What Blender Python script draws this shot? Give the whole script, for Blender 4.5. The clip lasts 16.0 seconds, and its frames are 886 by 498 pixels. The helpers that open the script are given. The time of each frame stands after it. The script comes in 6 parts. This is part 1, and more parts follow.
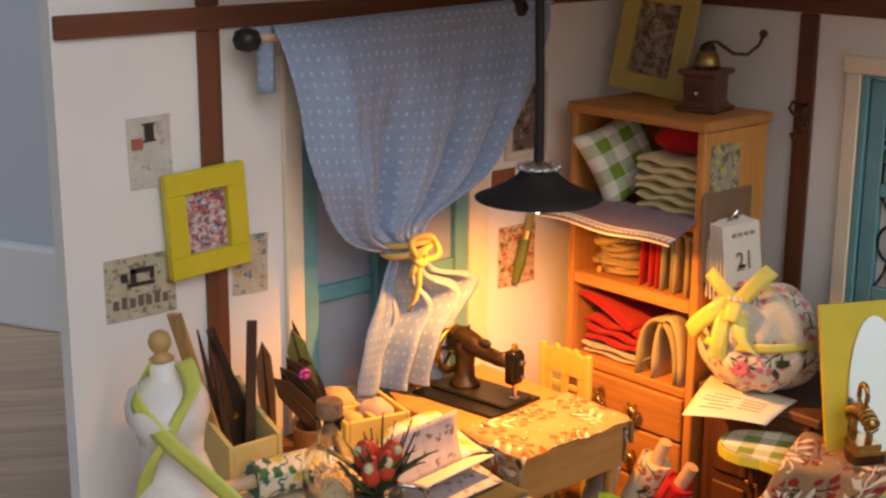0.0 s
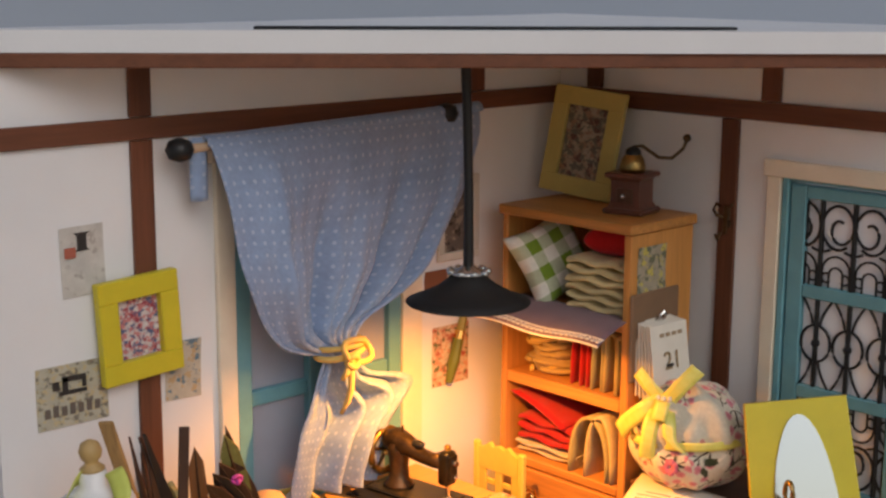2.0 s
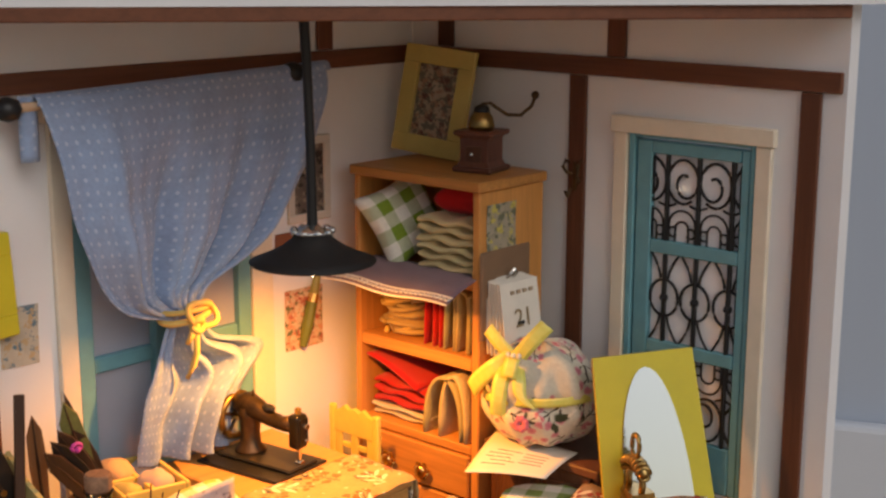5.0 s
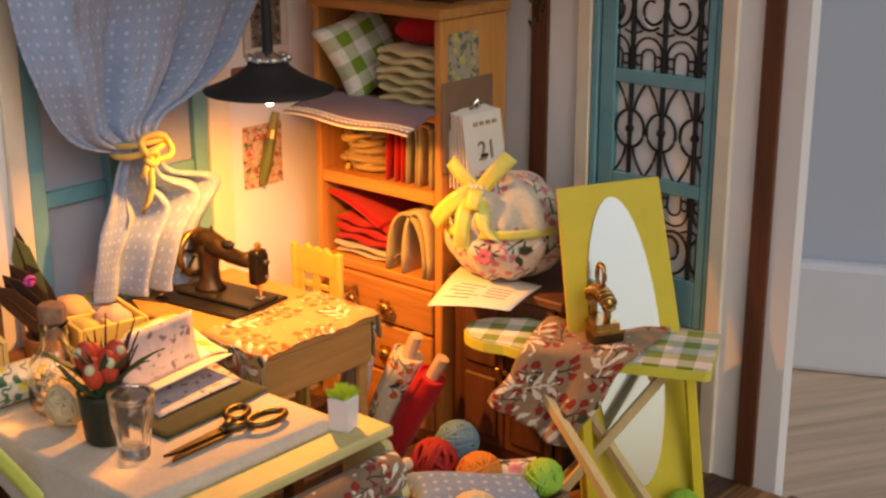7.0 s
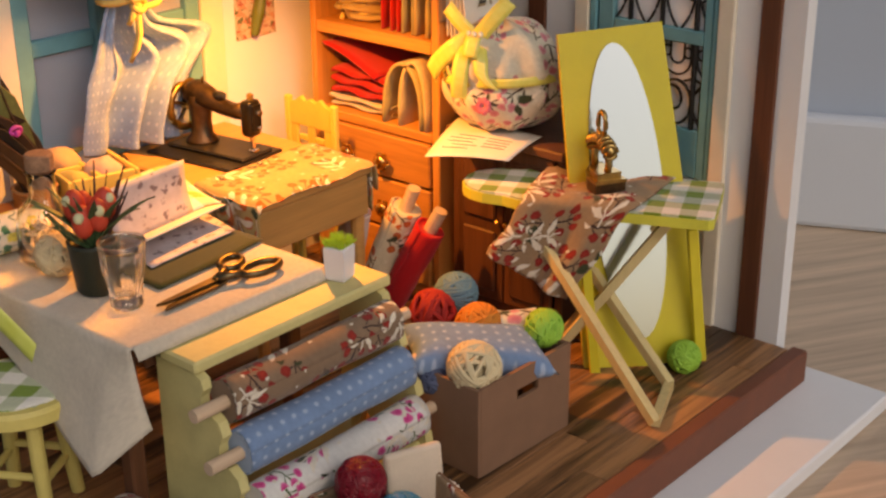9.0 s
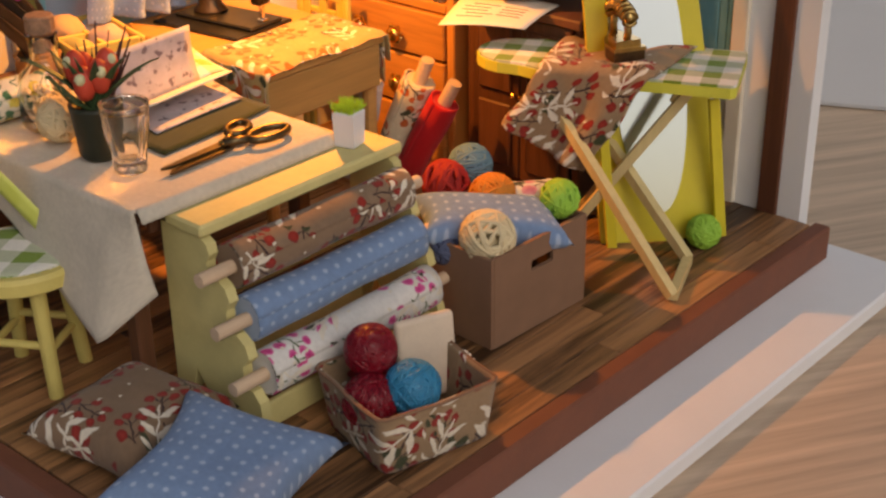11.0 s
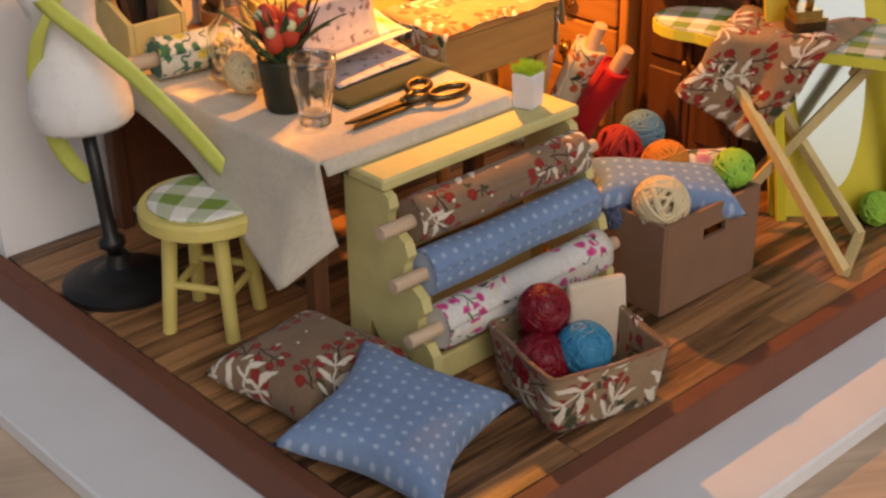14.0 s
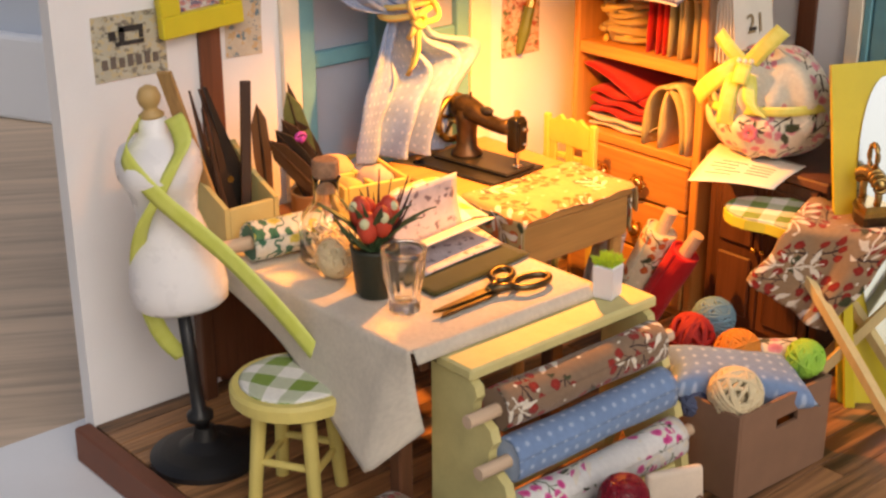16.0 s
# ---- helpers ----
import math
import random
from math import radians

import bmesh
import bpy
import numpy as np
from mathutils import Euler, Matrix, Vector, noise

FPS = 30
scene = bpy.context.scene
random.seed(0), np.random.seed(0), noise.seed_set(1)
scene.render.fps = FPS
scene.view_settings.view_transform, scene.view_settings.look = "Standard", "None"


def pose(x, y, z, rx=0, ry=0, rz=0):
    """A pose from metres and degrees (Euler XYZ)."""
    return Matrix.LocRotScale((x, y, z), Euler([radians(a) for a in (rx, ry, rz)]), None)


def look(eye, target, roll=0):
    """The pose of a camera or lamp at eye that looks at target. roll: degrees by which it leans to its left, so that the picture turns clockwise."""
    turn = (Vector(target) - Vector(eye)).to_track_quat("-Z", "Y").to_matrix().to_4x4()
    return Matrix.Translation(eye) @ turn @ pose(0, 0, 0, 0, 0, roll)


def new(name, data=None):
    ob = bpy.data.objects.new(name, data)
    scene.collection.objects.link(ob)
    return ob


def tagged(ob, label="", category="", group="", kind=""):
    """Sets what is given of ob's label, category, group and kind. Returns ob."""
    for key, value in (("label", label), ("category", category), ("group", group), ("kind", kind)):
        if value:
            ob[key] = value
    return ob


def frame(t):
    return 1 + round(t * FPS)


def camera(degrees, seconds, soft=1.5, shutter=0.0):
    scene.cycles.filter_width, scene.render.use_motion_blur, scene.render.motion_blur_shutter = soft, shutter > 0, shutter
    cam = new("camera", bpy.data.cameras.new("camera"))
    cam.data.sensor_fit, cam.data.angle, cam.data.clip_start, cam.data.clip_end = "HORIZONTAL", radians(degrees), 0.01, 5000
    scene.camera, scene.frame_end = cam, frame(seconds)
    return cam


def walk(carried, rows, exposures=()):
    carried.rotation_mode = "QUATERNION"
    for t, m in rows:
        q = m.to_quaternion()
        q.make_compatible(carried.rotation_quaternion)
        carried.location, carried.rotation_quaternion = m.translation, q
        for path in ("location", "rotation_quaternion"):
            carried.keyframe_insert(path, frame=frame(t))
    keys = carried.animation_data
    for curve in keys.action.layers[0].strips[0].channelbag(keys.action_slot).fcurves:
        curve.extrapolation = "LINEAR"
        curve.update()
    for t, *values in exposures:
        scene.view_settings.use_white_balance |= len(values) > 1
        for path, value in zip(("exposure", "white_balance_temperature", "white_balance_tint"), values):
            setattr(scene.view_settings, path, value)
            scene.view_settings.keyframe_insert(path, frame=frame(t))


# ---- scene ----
cam = camera(35.161, 16.0, soft=2.5)
PATH = [
    (0, (-0.31619, -0.27374, 0.17732), (-0.05926, 0.01565, 0.07610), 0.296),
    (0.5, (-0.31643, -0.27509, 0.17914), (-0.05718, 0.01466, 0.08512), 0.314),
    (1, (-0.31664, -0.27642, 0.18078), (-0.05460, 0.01291, 0.09349), 0.312),
    (1.5, (-0.31625, -0.27812, 0.18254), (-0.05033, 0.00904, 0.09992), 0.316),
    (2, (-0.31578, -0.27932, 0.18399), (-0.04451, 0.00393, 0.10538), 0.340),
    (2.5, (-0.31523, -0.28004, 0.18430), (-0.03821, -0.00194, 0.10735), 0.287),
    (3, (-0.31391, -0.28103, 0.18434), (-0.03191, -0.00782, 0.10796), 0.189),
    (3.2, (-0.31347, -0.28135, 0.18430), (-0.02954, -0.01013, 0.10801), 0.233),
    (3.73, (-0.31143, -0.28299, 0.18373), (-0.02378, -0.01572, 0.10744), 0.192),
    (4.25, (-0.30855, -0.28519, 0.18219), (-0.01919, -0.02025, 0.10424), 0.165),
    (4.78, (-0.30572, -0.28679, 0.17999), (-0.01552, -0.02407, 0.09779), 0.143),
    (5.3, (-0.30383, -0.28668, 0.17746), (-0.01262, -0.02763, 0.08751), 0.114),
    (5.5, (-0.30345, -0.28603, 0.17647), (-0.01158, -0.02932, 0.08209), 0.016),
    (6, (-0.30234, -0.28485, 0.17398), (-0.00948, -0.03266, 0.07086), 0.046),
    (6.5, (-0.30100, -0.28547, 0.17091), (-0.01014, -0.03441, 0.05969), -0.077),
    (7, (-0.29967, -0.28488, 0.16690), (-0.01034, -0.03613, 0.04685), -0.024),
    (7.5, (-0.29835, -0.28416, 0.16315), (-0.01075, -0.03761, 0.03471), 0.068),
    (8, (-0.29751, -0.28327, 0.16033), (-0.01172, -0.03909, 0.02357), 0.062),
    (8.5, (-0.29678, -0.28265, 0.15918), (-0.01357, -0.04030, 0.01405), 0.011),
    (9, (-0.29567, -0.28218, 0.15889), (-0.01571, -0.04127, 0.00530), -0.384),
    (9.5, (-0.29486, -0.28061, 0.15546), (-0.01607, -0.04147, -0.00292), -0.192),
    (10, (-0.29421, -0.27880, 0.15283), (-0.01729, -0.04216, -0.01246), -0.151),
    (10.57, (-0.29301, -0.27915, 0.15022), (-0.02030, -0.04281, -0.02232), -0.359),
    (11.15, (-0.29157, -0.28198, 0.14805), (-0.02582, -0.04277, -0.03128), -0.834),
    (11.73, (-0.29108, -0.28425, 0.14667), (-0.03255, -0.04118, -0.03792), -1.223),
    (12.3, (-0.29275, -0.28296, 0.14643), (-0.03906, -0.03688, -0.04088), -1.174),
    (12.5, (-0.29402, -0.28138, 0.14653), (-0.04072, -0.03536, -0.04139), -1.053),
    (13, (-0.29662, -0.27795, 0.14696), (-0.04617, -0.02964, -0.04176), -0.707),
    (13.5, (-0.29854, -0.27693, 0.14740), (-0.05283, -0.02293, -0.03999), -0.646),
    (14, (-0.30061, -0.27638, 0.14792), (-0.06099, -0.01488, -0.03701), -0.842),
    (14.5, (-0.30330, -0.27442, 0.15071), (-0.06615, -0.00801, -0.03035), -0.706),
    (15, (-0.30685, -0.27257, 0.15486), (-0.06864, 0.00022, -0.01499), -0.474),
    (15.5, (-0.30932, -0.27325, 0.15779), (-0.06992, 0.00450, -0.00201), -0.370),
    (16, (-0.31100, -0.27412, 0.16130), (-0.06814, 0.00660, 0.01225), -0.247),
]
walk(cam, [(t, look(eye, target, roll)) for t, eye, target, roll in PATH],
     exposures=[(0, 0.06, 6500, 10), (2.0, 0.14, 6400, 10), (3.2, 0.1, 6400, 10), (5.5, 0.06, 6700, 11), (7, 0.1, 6950, 12), (9, 0.16, 7150, 13), (10, 0.14, 7150, 13), (12.5, 0.1, 6950, 12), (13.5, 0.13, 6950, 12), (14.5, 0.33, 6950, 12), (16, 0.58, 7000, 13)])

# ---- light ----
world = bpy.data.worlds.new("world")
scene.world = world
world.use_nodes = True
wn, wl = world.node_tree.nodes, world.node_tree.links
sky = wn.new("ShaderNodeTexSky")
sky.sky_type = "NISHITA"
sky.sun_disc = False
sky.sun_elevation = radians(38)
sky.sun_rotation = radians(205)
sky.air_density, sky.dust_density = 1.0, 3.0
wl.new(sky.outputs[0], wn["Background"].inputs[0])
wn["Background"].inputs[1].default_value = 0.06

sun_data = bpy.data.lights.new("sun", "SUN")
sun_data.energy, sun_data.angle, sun_data.color = 0.53, radians(34), (0.97, 0.98, 1.0)
sun = new("sun", sun_data)
sun.matrix_world = look((-0.38, -1.2, 0.9), (0, 0, 0))

lamp_data = bpy.data.lights.new("lamp_light", "SPOT")
lamp_data.spot_size, lamp_data.spot_blend = radians(161), 0.75
lamp_data.energy, lamp_data.shadow_soft_size, lamp_data.color = 0.57, 0.0018, (1.0, 0.365, 0.05)
lamp_light = new("lamp_light", lamp_data)
lamp_light.location = (-0.0808, -0.0430, 0.1015)

# ---- small builders; all lengths below are in millimetres ----
MM = 0.001


def thing(name, label, category, x=0, y=0, z=0, rz=0, group="", rx=0, ry=0, kind=""):
    ob = new(name)
    ob.empty_display_size = 0.005
    ob.matrix_world = pose(x * MM, y * MM, z * MM, rx, ry, rz)
    return tagged(ob, label, category, group, kind)


def mesh_of(name, bm, material, smooth=False):
    for v in bm.verts:
        v.co *= MM
    bmesh.ops.recalc_face_normals(bm, faces=bm.faces)
    me = bpy.data.meshes.new(name)
    bm.to_mesh(me)
    bm.free()
    me.materials.append(material)
    if smooth:
        for p in me.polygons:
            p.use_smooth = True
    return me


def part(name, bm, material, parent, label="", smooth=False):
    ob = new(name, mesh_of(name, bm, material, smooth))
    ob.parent = parent
    if label:
        tagged(ob, label)
    return ob


def single(name, bm, material, label, category, x=0, y=0, z=0, rz=0, group="", kind="", smooth=False, rx=0, ry=0):
    ob = new(name, mesh_of(name, bm, material, smooth))
    ob.matrix_world = pose(x * MM, y * MM, z * MM, rx, ry, rz)
    return tagged(ob, label, category, group, kind)


def setting(name, bm, material, label):
    ob = new(name, mesh_of(name, bm, material))
    return tagged(ob, label, name.split("_")[0], "", "structure")


def B():
    return bmesh.new()


def box(bm, x0, x1, y0, y1, z0, z1, bev=0.0, m=None, seg=1):
    vs = [bm.verts.new((x, y, z)) for x in (x0, x1) for y in (y0, y1) for z in (z0, z1)]
    fs = [bm.faces.new([vs[i] for i in f]) for f in ((0, 1, 3, 2), (4, 6, 7, 5), (0, 4, 5, 1), (2, 3, 7, 6), (0, 2, 6, 4), (1, 5, 7, 3))]
    if m is not None:
        bmesh.ops.transform(bm, matrix=m, verts=vs)
    if bev:
        es = list({e for f in fs for e in f.edges})
        bmesh.ops.bevel(bm, geom=es, offset=bev, segments=seg, affect="EDGES", profile=0.5)
    return bm


def tm(x, y, z, rx=0, ry=0, rz=0):
    return Matrix.LocRotScale((x, y, z), Euler([radians(a) for a in (rx, ry, rz)]), None)


def ring(bm, c, ax, r, seg, squash=1.0, turn=0.0):
    ax = Vector(ax).normalized()
    a = ax.orthogonal().normalized()
    if abs(ax.z) < 0.9:
        a = Vector((0, 0, 1)).cross(ax).normalized()
    else:
        a = Vector((1, 0, 0))
    b = ax.cross(a)
    return [bm.verts.new(Vector(c) + (a * math.cos(t) + b * math.sin(t) * squash) * r) for t in (2 * math.pi * i / seg + turn for i in range(seg))]


def skin(bm, rings, cap0=True, cap1=True):
    n = len(rings[0])
    for p, q in zip(rings, rings[1:]):
        for i in range(n):
            bm.faces.new((p[i], p[(i + 1) % n], q[(i + 1) % n], q[i]))
    if cap0:
        bm.faces.new(rings[0][::-1])
    if cap1:
        bm.faces.new(rings[-1])


def cyl(bm, p0, p1, r0, r1=None, seg=14):
    r1 = r0 if r1 is None else r1
    ax = Vector(p1) - Vector(p0)
    skin(bm, [ring(bm, p0, ax, r0, seg), ring(bm, p1, ax, r1, seg)])
    return bm


def lathe(bm, profile, c=(0, 0, 0), seg=28, caps=True):
    rs = [ring(bm, (c[0], c[1], c[2] + z), (0, 0, 1), max(r, 0.01), seg) for r, z in profile]
    skin(bm, rs, caps, caps)
    return bm


def tube(bm, pts, r, seg=8, closed=False):
    pts = [Vector(p) for p in pts]
    rs = []
    n = len(pts)
    for i, p in enumerate(pts):
        d = pts[(i + 1) % n] - pts[i - 1] if closed else pts[min(i + 1, n - 1)] - pts[max(i - 1, 0)]
        rr = r[i] if isinstance(r, (list, tuple)) else r
        rs.append(ring(bm, p, d, rr, seg))
    if closed:
        rs.append(rs[0])
        skin(bm, rs, False, False)
    else:
        skin(bm, rs)
    return bm


def ball(bm, c, r, seg=16, sx=1, sy=1, sz=1):
    rows = max(6, seg // 2)
    rs = [[bm.verts.new((c[0] + r * sx * math.sin(p) * math.cos(2 * math.pi * i / seg), c[1] + r * sy * math.sin(p) * math.sin(2 * math.pi * i / seg), c[2] - r * sz * math.cos(p))) for i in range(seg)] for p in (math.pi * (k + 0.15) / (rows + 0.3) for k in range(rows + 1))]
    skin(bm, rs)
    return bm


def sheet(bm, fn, nu, nv, ulen, vlen, thick=0.0, closed_u=False):
    """A surface fn(u, v), u and v from 0 to 1, with texture coordinates in metres and a back face at thick."""
    uv = bm.loops.layers.uv.get("UVMap") or bm.loops.layers.uv.new("UVMap")
    P = [[Vector(fn(i / nu, j / nv)) for j in range(nv + 1)] for i in range(nu + 1)]

    def grid(pts, flip):
        g = [[bm.verts.new(p) for p in col] for col in pts]
        for i in range(nu):
            for j in range(nv):
                q = [(i, j), (i + 1, j), (i + 1, j + 1), (i, j + 1)]
                f = bm.faces.new([g[a][b] for a, b in (q[::-1] if flip else q)])
                for lo, (a, b) in zip(f.loops, q[::-1] if flip else q):
                    lo[uv].uv = (a / nu * ulen * MM, b / nv * vlen * MM)
        return g

    top = grid(P, False)
    if thick:
        N = []
        for i in range(nu + 1):
            row = []
            for j in range(nv + 1):
                du = P[min(i + 1, nu)][j] - P[max(i - 1, 0)][j]
                dv = P[i][min(j + 1, nv)] - P[i][max(j - 1, 0)]
                n = du.cross(dv)
                row.append(P[i][j] - (n.normalized() if n.length > 1e-9 else Vector((0, 0, 1))) * thick)
            N.append(row)
        low = grid(N, True)
        edge = [(i, 0) for i in range(nu + 1)] + [(nu, j) for j in range(1, nv + 1)] + [(i, nv) for i in range(nu - 1, -1, -1)] + [(0, j) for j in range(nv - 1, 0, -1)]
        for (a, b), (c, d) in zip(edge, edge[1:] + edge[:1]):
            f = bm.faces.new((top[a][b], low[a][b], low[c][d], top[c][d]))
            for lo, (p, q) in zip(f.loops, ((a, b), (a, b), (c, d), (c, d))):
                lo[uv].uv = (p / nu * ulen * MM, q / nv * vlen * MM)
    return bm


def prism(bm, outline, d0, d1, m=None):
    """A flat outline (x, z), extruded along y from d0 to d1."""
    a = [bm.verts.new((x, d0, z)) for x, z in outline]
    b = [bm.verts.new((x, d1, z)) for x, z in outline]
    bm.faces.new(a)
    bm.faces.new(b[::-1])
    n = len(a)
    for i in range(n):
        bm.faces.new((a[i], b[i], b[(i + 1) % n], a[(i + 1) % n]))
    if m is not None:
        bmesh.ops.transform(bm, matrix=m, verts=a + b)
    return bm


# ---- materials ----
class Nodes:
    def __init__(self, name):
        self.m = bpy.data.materials.new(name)
        self.m.use_nodes = True
        self.t = self.m.node_tree
        self.b = self.t.nodes["Principled BSDF"]

    def add(self, kind, **inputs):
        n = self.t.nodes.new("ShaderNode" + kind)
        for k, v in inputs.items():
            self.set(n, k.replace("_", " "), v)
        return n

    def set(self, n, k, v):
        if isinstance(v, bpy.types.NodeSocket):
            self.t.links.new(v, n.inputs[k])
        else:
            n.inputs[k].default_value = v

    def math(self, op, a, b=0.0, clamp=False):
        n = self.t.nodes.new("ShaderNodeMath")
        n.operation, n.use_clamp = op, clamp
        for i, v in enumerate((a, b)):
            self.set(n, i, v)
        return n.outputs[0]

    def mix(self, f, a, b):
        n = self.t.nodes.new("ShaderNodeMix")
        n.data_type = "RGBA"
        for i, v in ((0, f), (6, a), (7, b)):
            if not isinstance(v, bpy.types.NodeSocket) and i and len(v) == 3:
                v = (*v, 1)
            self.set(n, i, v)
        return n.outputs[2]

    def where(self, uv=False):
        return self.add("TexCoord").outputs["UV" if uv else "Object"]

    def noise(self, vec, scale, detail=3.0, rough=0.55):
        n = self.add("TexNoise", Vector=vec, Scale=scale, Detail=detail, Roughness=rough)
        return n.outputs[0]

    def stretch(self, vec, x, y, z):
        n = self.add("Mapping", Vector=vec)
        n.inputs["Scale"].default_value = (x, y, z)
        return n.outputs[0]

    def ramp(self, f, lo, hi):
        n = self.add("MapRange", Value=f)
        n.inputs["From Min"].default_value, n.inputs["From Max"].default_value = lo, hi
        return n.outputs[0]

    def bump(self, h, dist, strength=1.0):
        n = self.add("Bump", Height=h, Strength=strength, Distance=dist)
        self.t.links.new(n.outputs[0], self.b.inputs["Normal"])

    def done(self, colour, rough=0.6, metal=0.0, spec=0.5):
        self.set(self.b, "Base Color", colour if isinstance(colour, bpy.types.NodeSocket) else (*colour, 1))
        self.set(self.b, "Roughness", rough)
        self.set(self.b, "Metallic", metal)
        self.set(self.b, "Specular IOR Level", spec)
        return self.m


def dark(c, k):
    return tuple(x * k for x in c)


def plain(name, c, rough=0.55, metal=0.0, vary=0.12, scale=160, bump=0.00004, grain=1800, spec=0.4):
    """A painted or moulded surface with faint stains and a fine tooth."""
    n = Nodes(name)
    v = n.where()
    big, fine = n.noise(v, scale), n.noise(v, grain, 4)
    rnd = n.add("ObjectInfo").outputs["Random"]
    f = n.math("ADD", n.math("MULTIPLY", big, 0.75), n.math("MULTIPLY", fine, 0.25))
    f = n.math("ADD", f, n.math("MULTIPLY", n.math("SUBTRACT", rnd, 0.5), 0.15))
    col = n.mix(n.ramp(f, 0.3, 0.7), dark(c, 1 - vary), tuple(min(1, x * (1 + vary * 0.6)) for x in c))
    n.bump(fine, bump)
    return n.done(col, n.math("ADD", rough - 0.06, n.math("MULTIPLY", big, 0.12)), metal, spec)


def wood(name, c, rough=0.5, along=0, contrast=0.35, fibre=900.0, bump=0.00005, turn=0.0):
    """Wood with fibres along one axis (0 x, 1 y, 2 z)."""
    n = Nodes(name)
    v = n.where()
    s = [1.0, 1.0, 1.0]
    s[along] = 0.06
    if turn:
        spin = n.add("Mapping", Vector=v)
        spin.inputs["Rotation"].default_value = (0, 0, turn)
        v = spin.outputs[0]
    w = n.stretch(v, *s)
    rnd = n.add("ObjectInfo").outputs["Random"]
    shift = n.add("VectorMath", Vector=w)
    shift.operation = "ADD"
    comb = n.add("CombineXYZ", X=rnd, Y=rnd, Z=rnd)
    n.t.links.new(comb.outputs[0], shift.inputs[1])
    fib, wide = n.noise(shift.outputs[0], fibre, 4, 0.65), n.noise(shift.outputs[0], fibre * 0.22, 2)
    f = n.math("ADD", n.math("MULTIPLY", fib, 0.55), n.math("MULTIPLY", wide, 0.45))
    f = n.math("ADD", f, n.math("MULTIPLY", n.math("SUBTRACT", rnd, 0.5), 0.18))
    col = n.mix(n.ramp(f, 0.37, 0.63), dark(c, 1 - contrast), tuple(min(1, x * (1 + contrast * 0.45)) for x in c))
    n.bump(fib, bump)
    return n.done(col, n.math("ADD", rough - 0.08, n.math("MULTIPLY", fib, 0.16)), 0, 0.35)


def cloth_base(n, col, rough=0.92, weave=0.00035, depth=0.00006):
    """Woven threads on top of a colour, in the cloth's own coordinates."""
    v = n.where(True)
    sep = n.add("SeparateXYZ", Vector=v)
    k = 2 * math.pi / weave
    wv = n.math("MULTIPLY", n.math("SINE", n.math("MULTIPLY", sep.outputs[0], k)), n.math("SINE", n.math("MULTIPLY", sep.outputs[1], k)))
    fuzz = n.noise(v, 900, 4)
    n.bump(n.math("ADD", n.math("MULTIPLY", wv, 0.4), fuzz), depth)
    tone = n.math("ADD", 0.82, n.math("MULTIPLY", fuzz, 0.36))
    mul = n.add("VectorMath", Vector=col)
    mul.operation = "SCALE"
    n.set(mul, "Scale", tone)
    n.set(n.b, "Sheen Weight", 0.15)
    return n.done(mul.outputs[0], rough, 0, 0.15)


def cloth(name, c):
    n = Nodes(name)
    big = n.noise(n.where(True), 120)
    return cloth_base(n, n.mix(n.ramp(big, 0.3, 0.7), dark(c, 0.85), c))


def dotted(name, c, dot, pitch=4.2, size=0.2):
    n = Nodes(name)
    v = n.where(True)
    vor = n.add("TexVoronoi", Vector=n.stretch(v, 1, 1, 0), Scale=1000.0 / pitch, Randomness=0.12)
    vor.voronoi_dimensions = "2D"
    edge = n.math("ADD", vor.outputs["Distance"], n.math("MULTIPLY", n.math("SUBTRACT", n.noise(v, 1500), 0.5), 0.1))
    big = n.noise(v, 150)
    base = n.mix(n.ramp(big, 0.3, 0.7), dark(c, 0.86), c)
    return cloth_base(n, n.mix(n.ramp(edge, size + 0.06, size - 0.06), base, dot))


def gingham(name, c, pitch=6.5, pale=(0.75, 0.74, 0.68)):
    n = Nodes(name)
    sep = n.add("SeparateXYZ", Vector=n.where(True))
    both = 0.0
    for k in (0, 1):
        wob = n.math("ADD", sep.outputs[k], n.math("MULTIPLY", n.math("SUBTRACT", n.noise(n.where(True), 400), 0.5), 0.0004))
        fr = n.math("FRACT", n.math("MULTIPLY", wob, 1000.0 / pitch))
        both = n.math("ADD", both, n.math("GREATER_THAN", fr, 0.5))
    return cloth_base(n, n.mix(n.math("MULTIPLY", both, 0.5), pale, c))


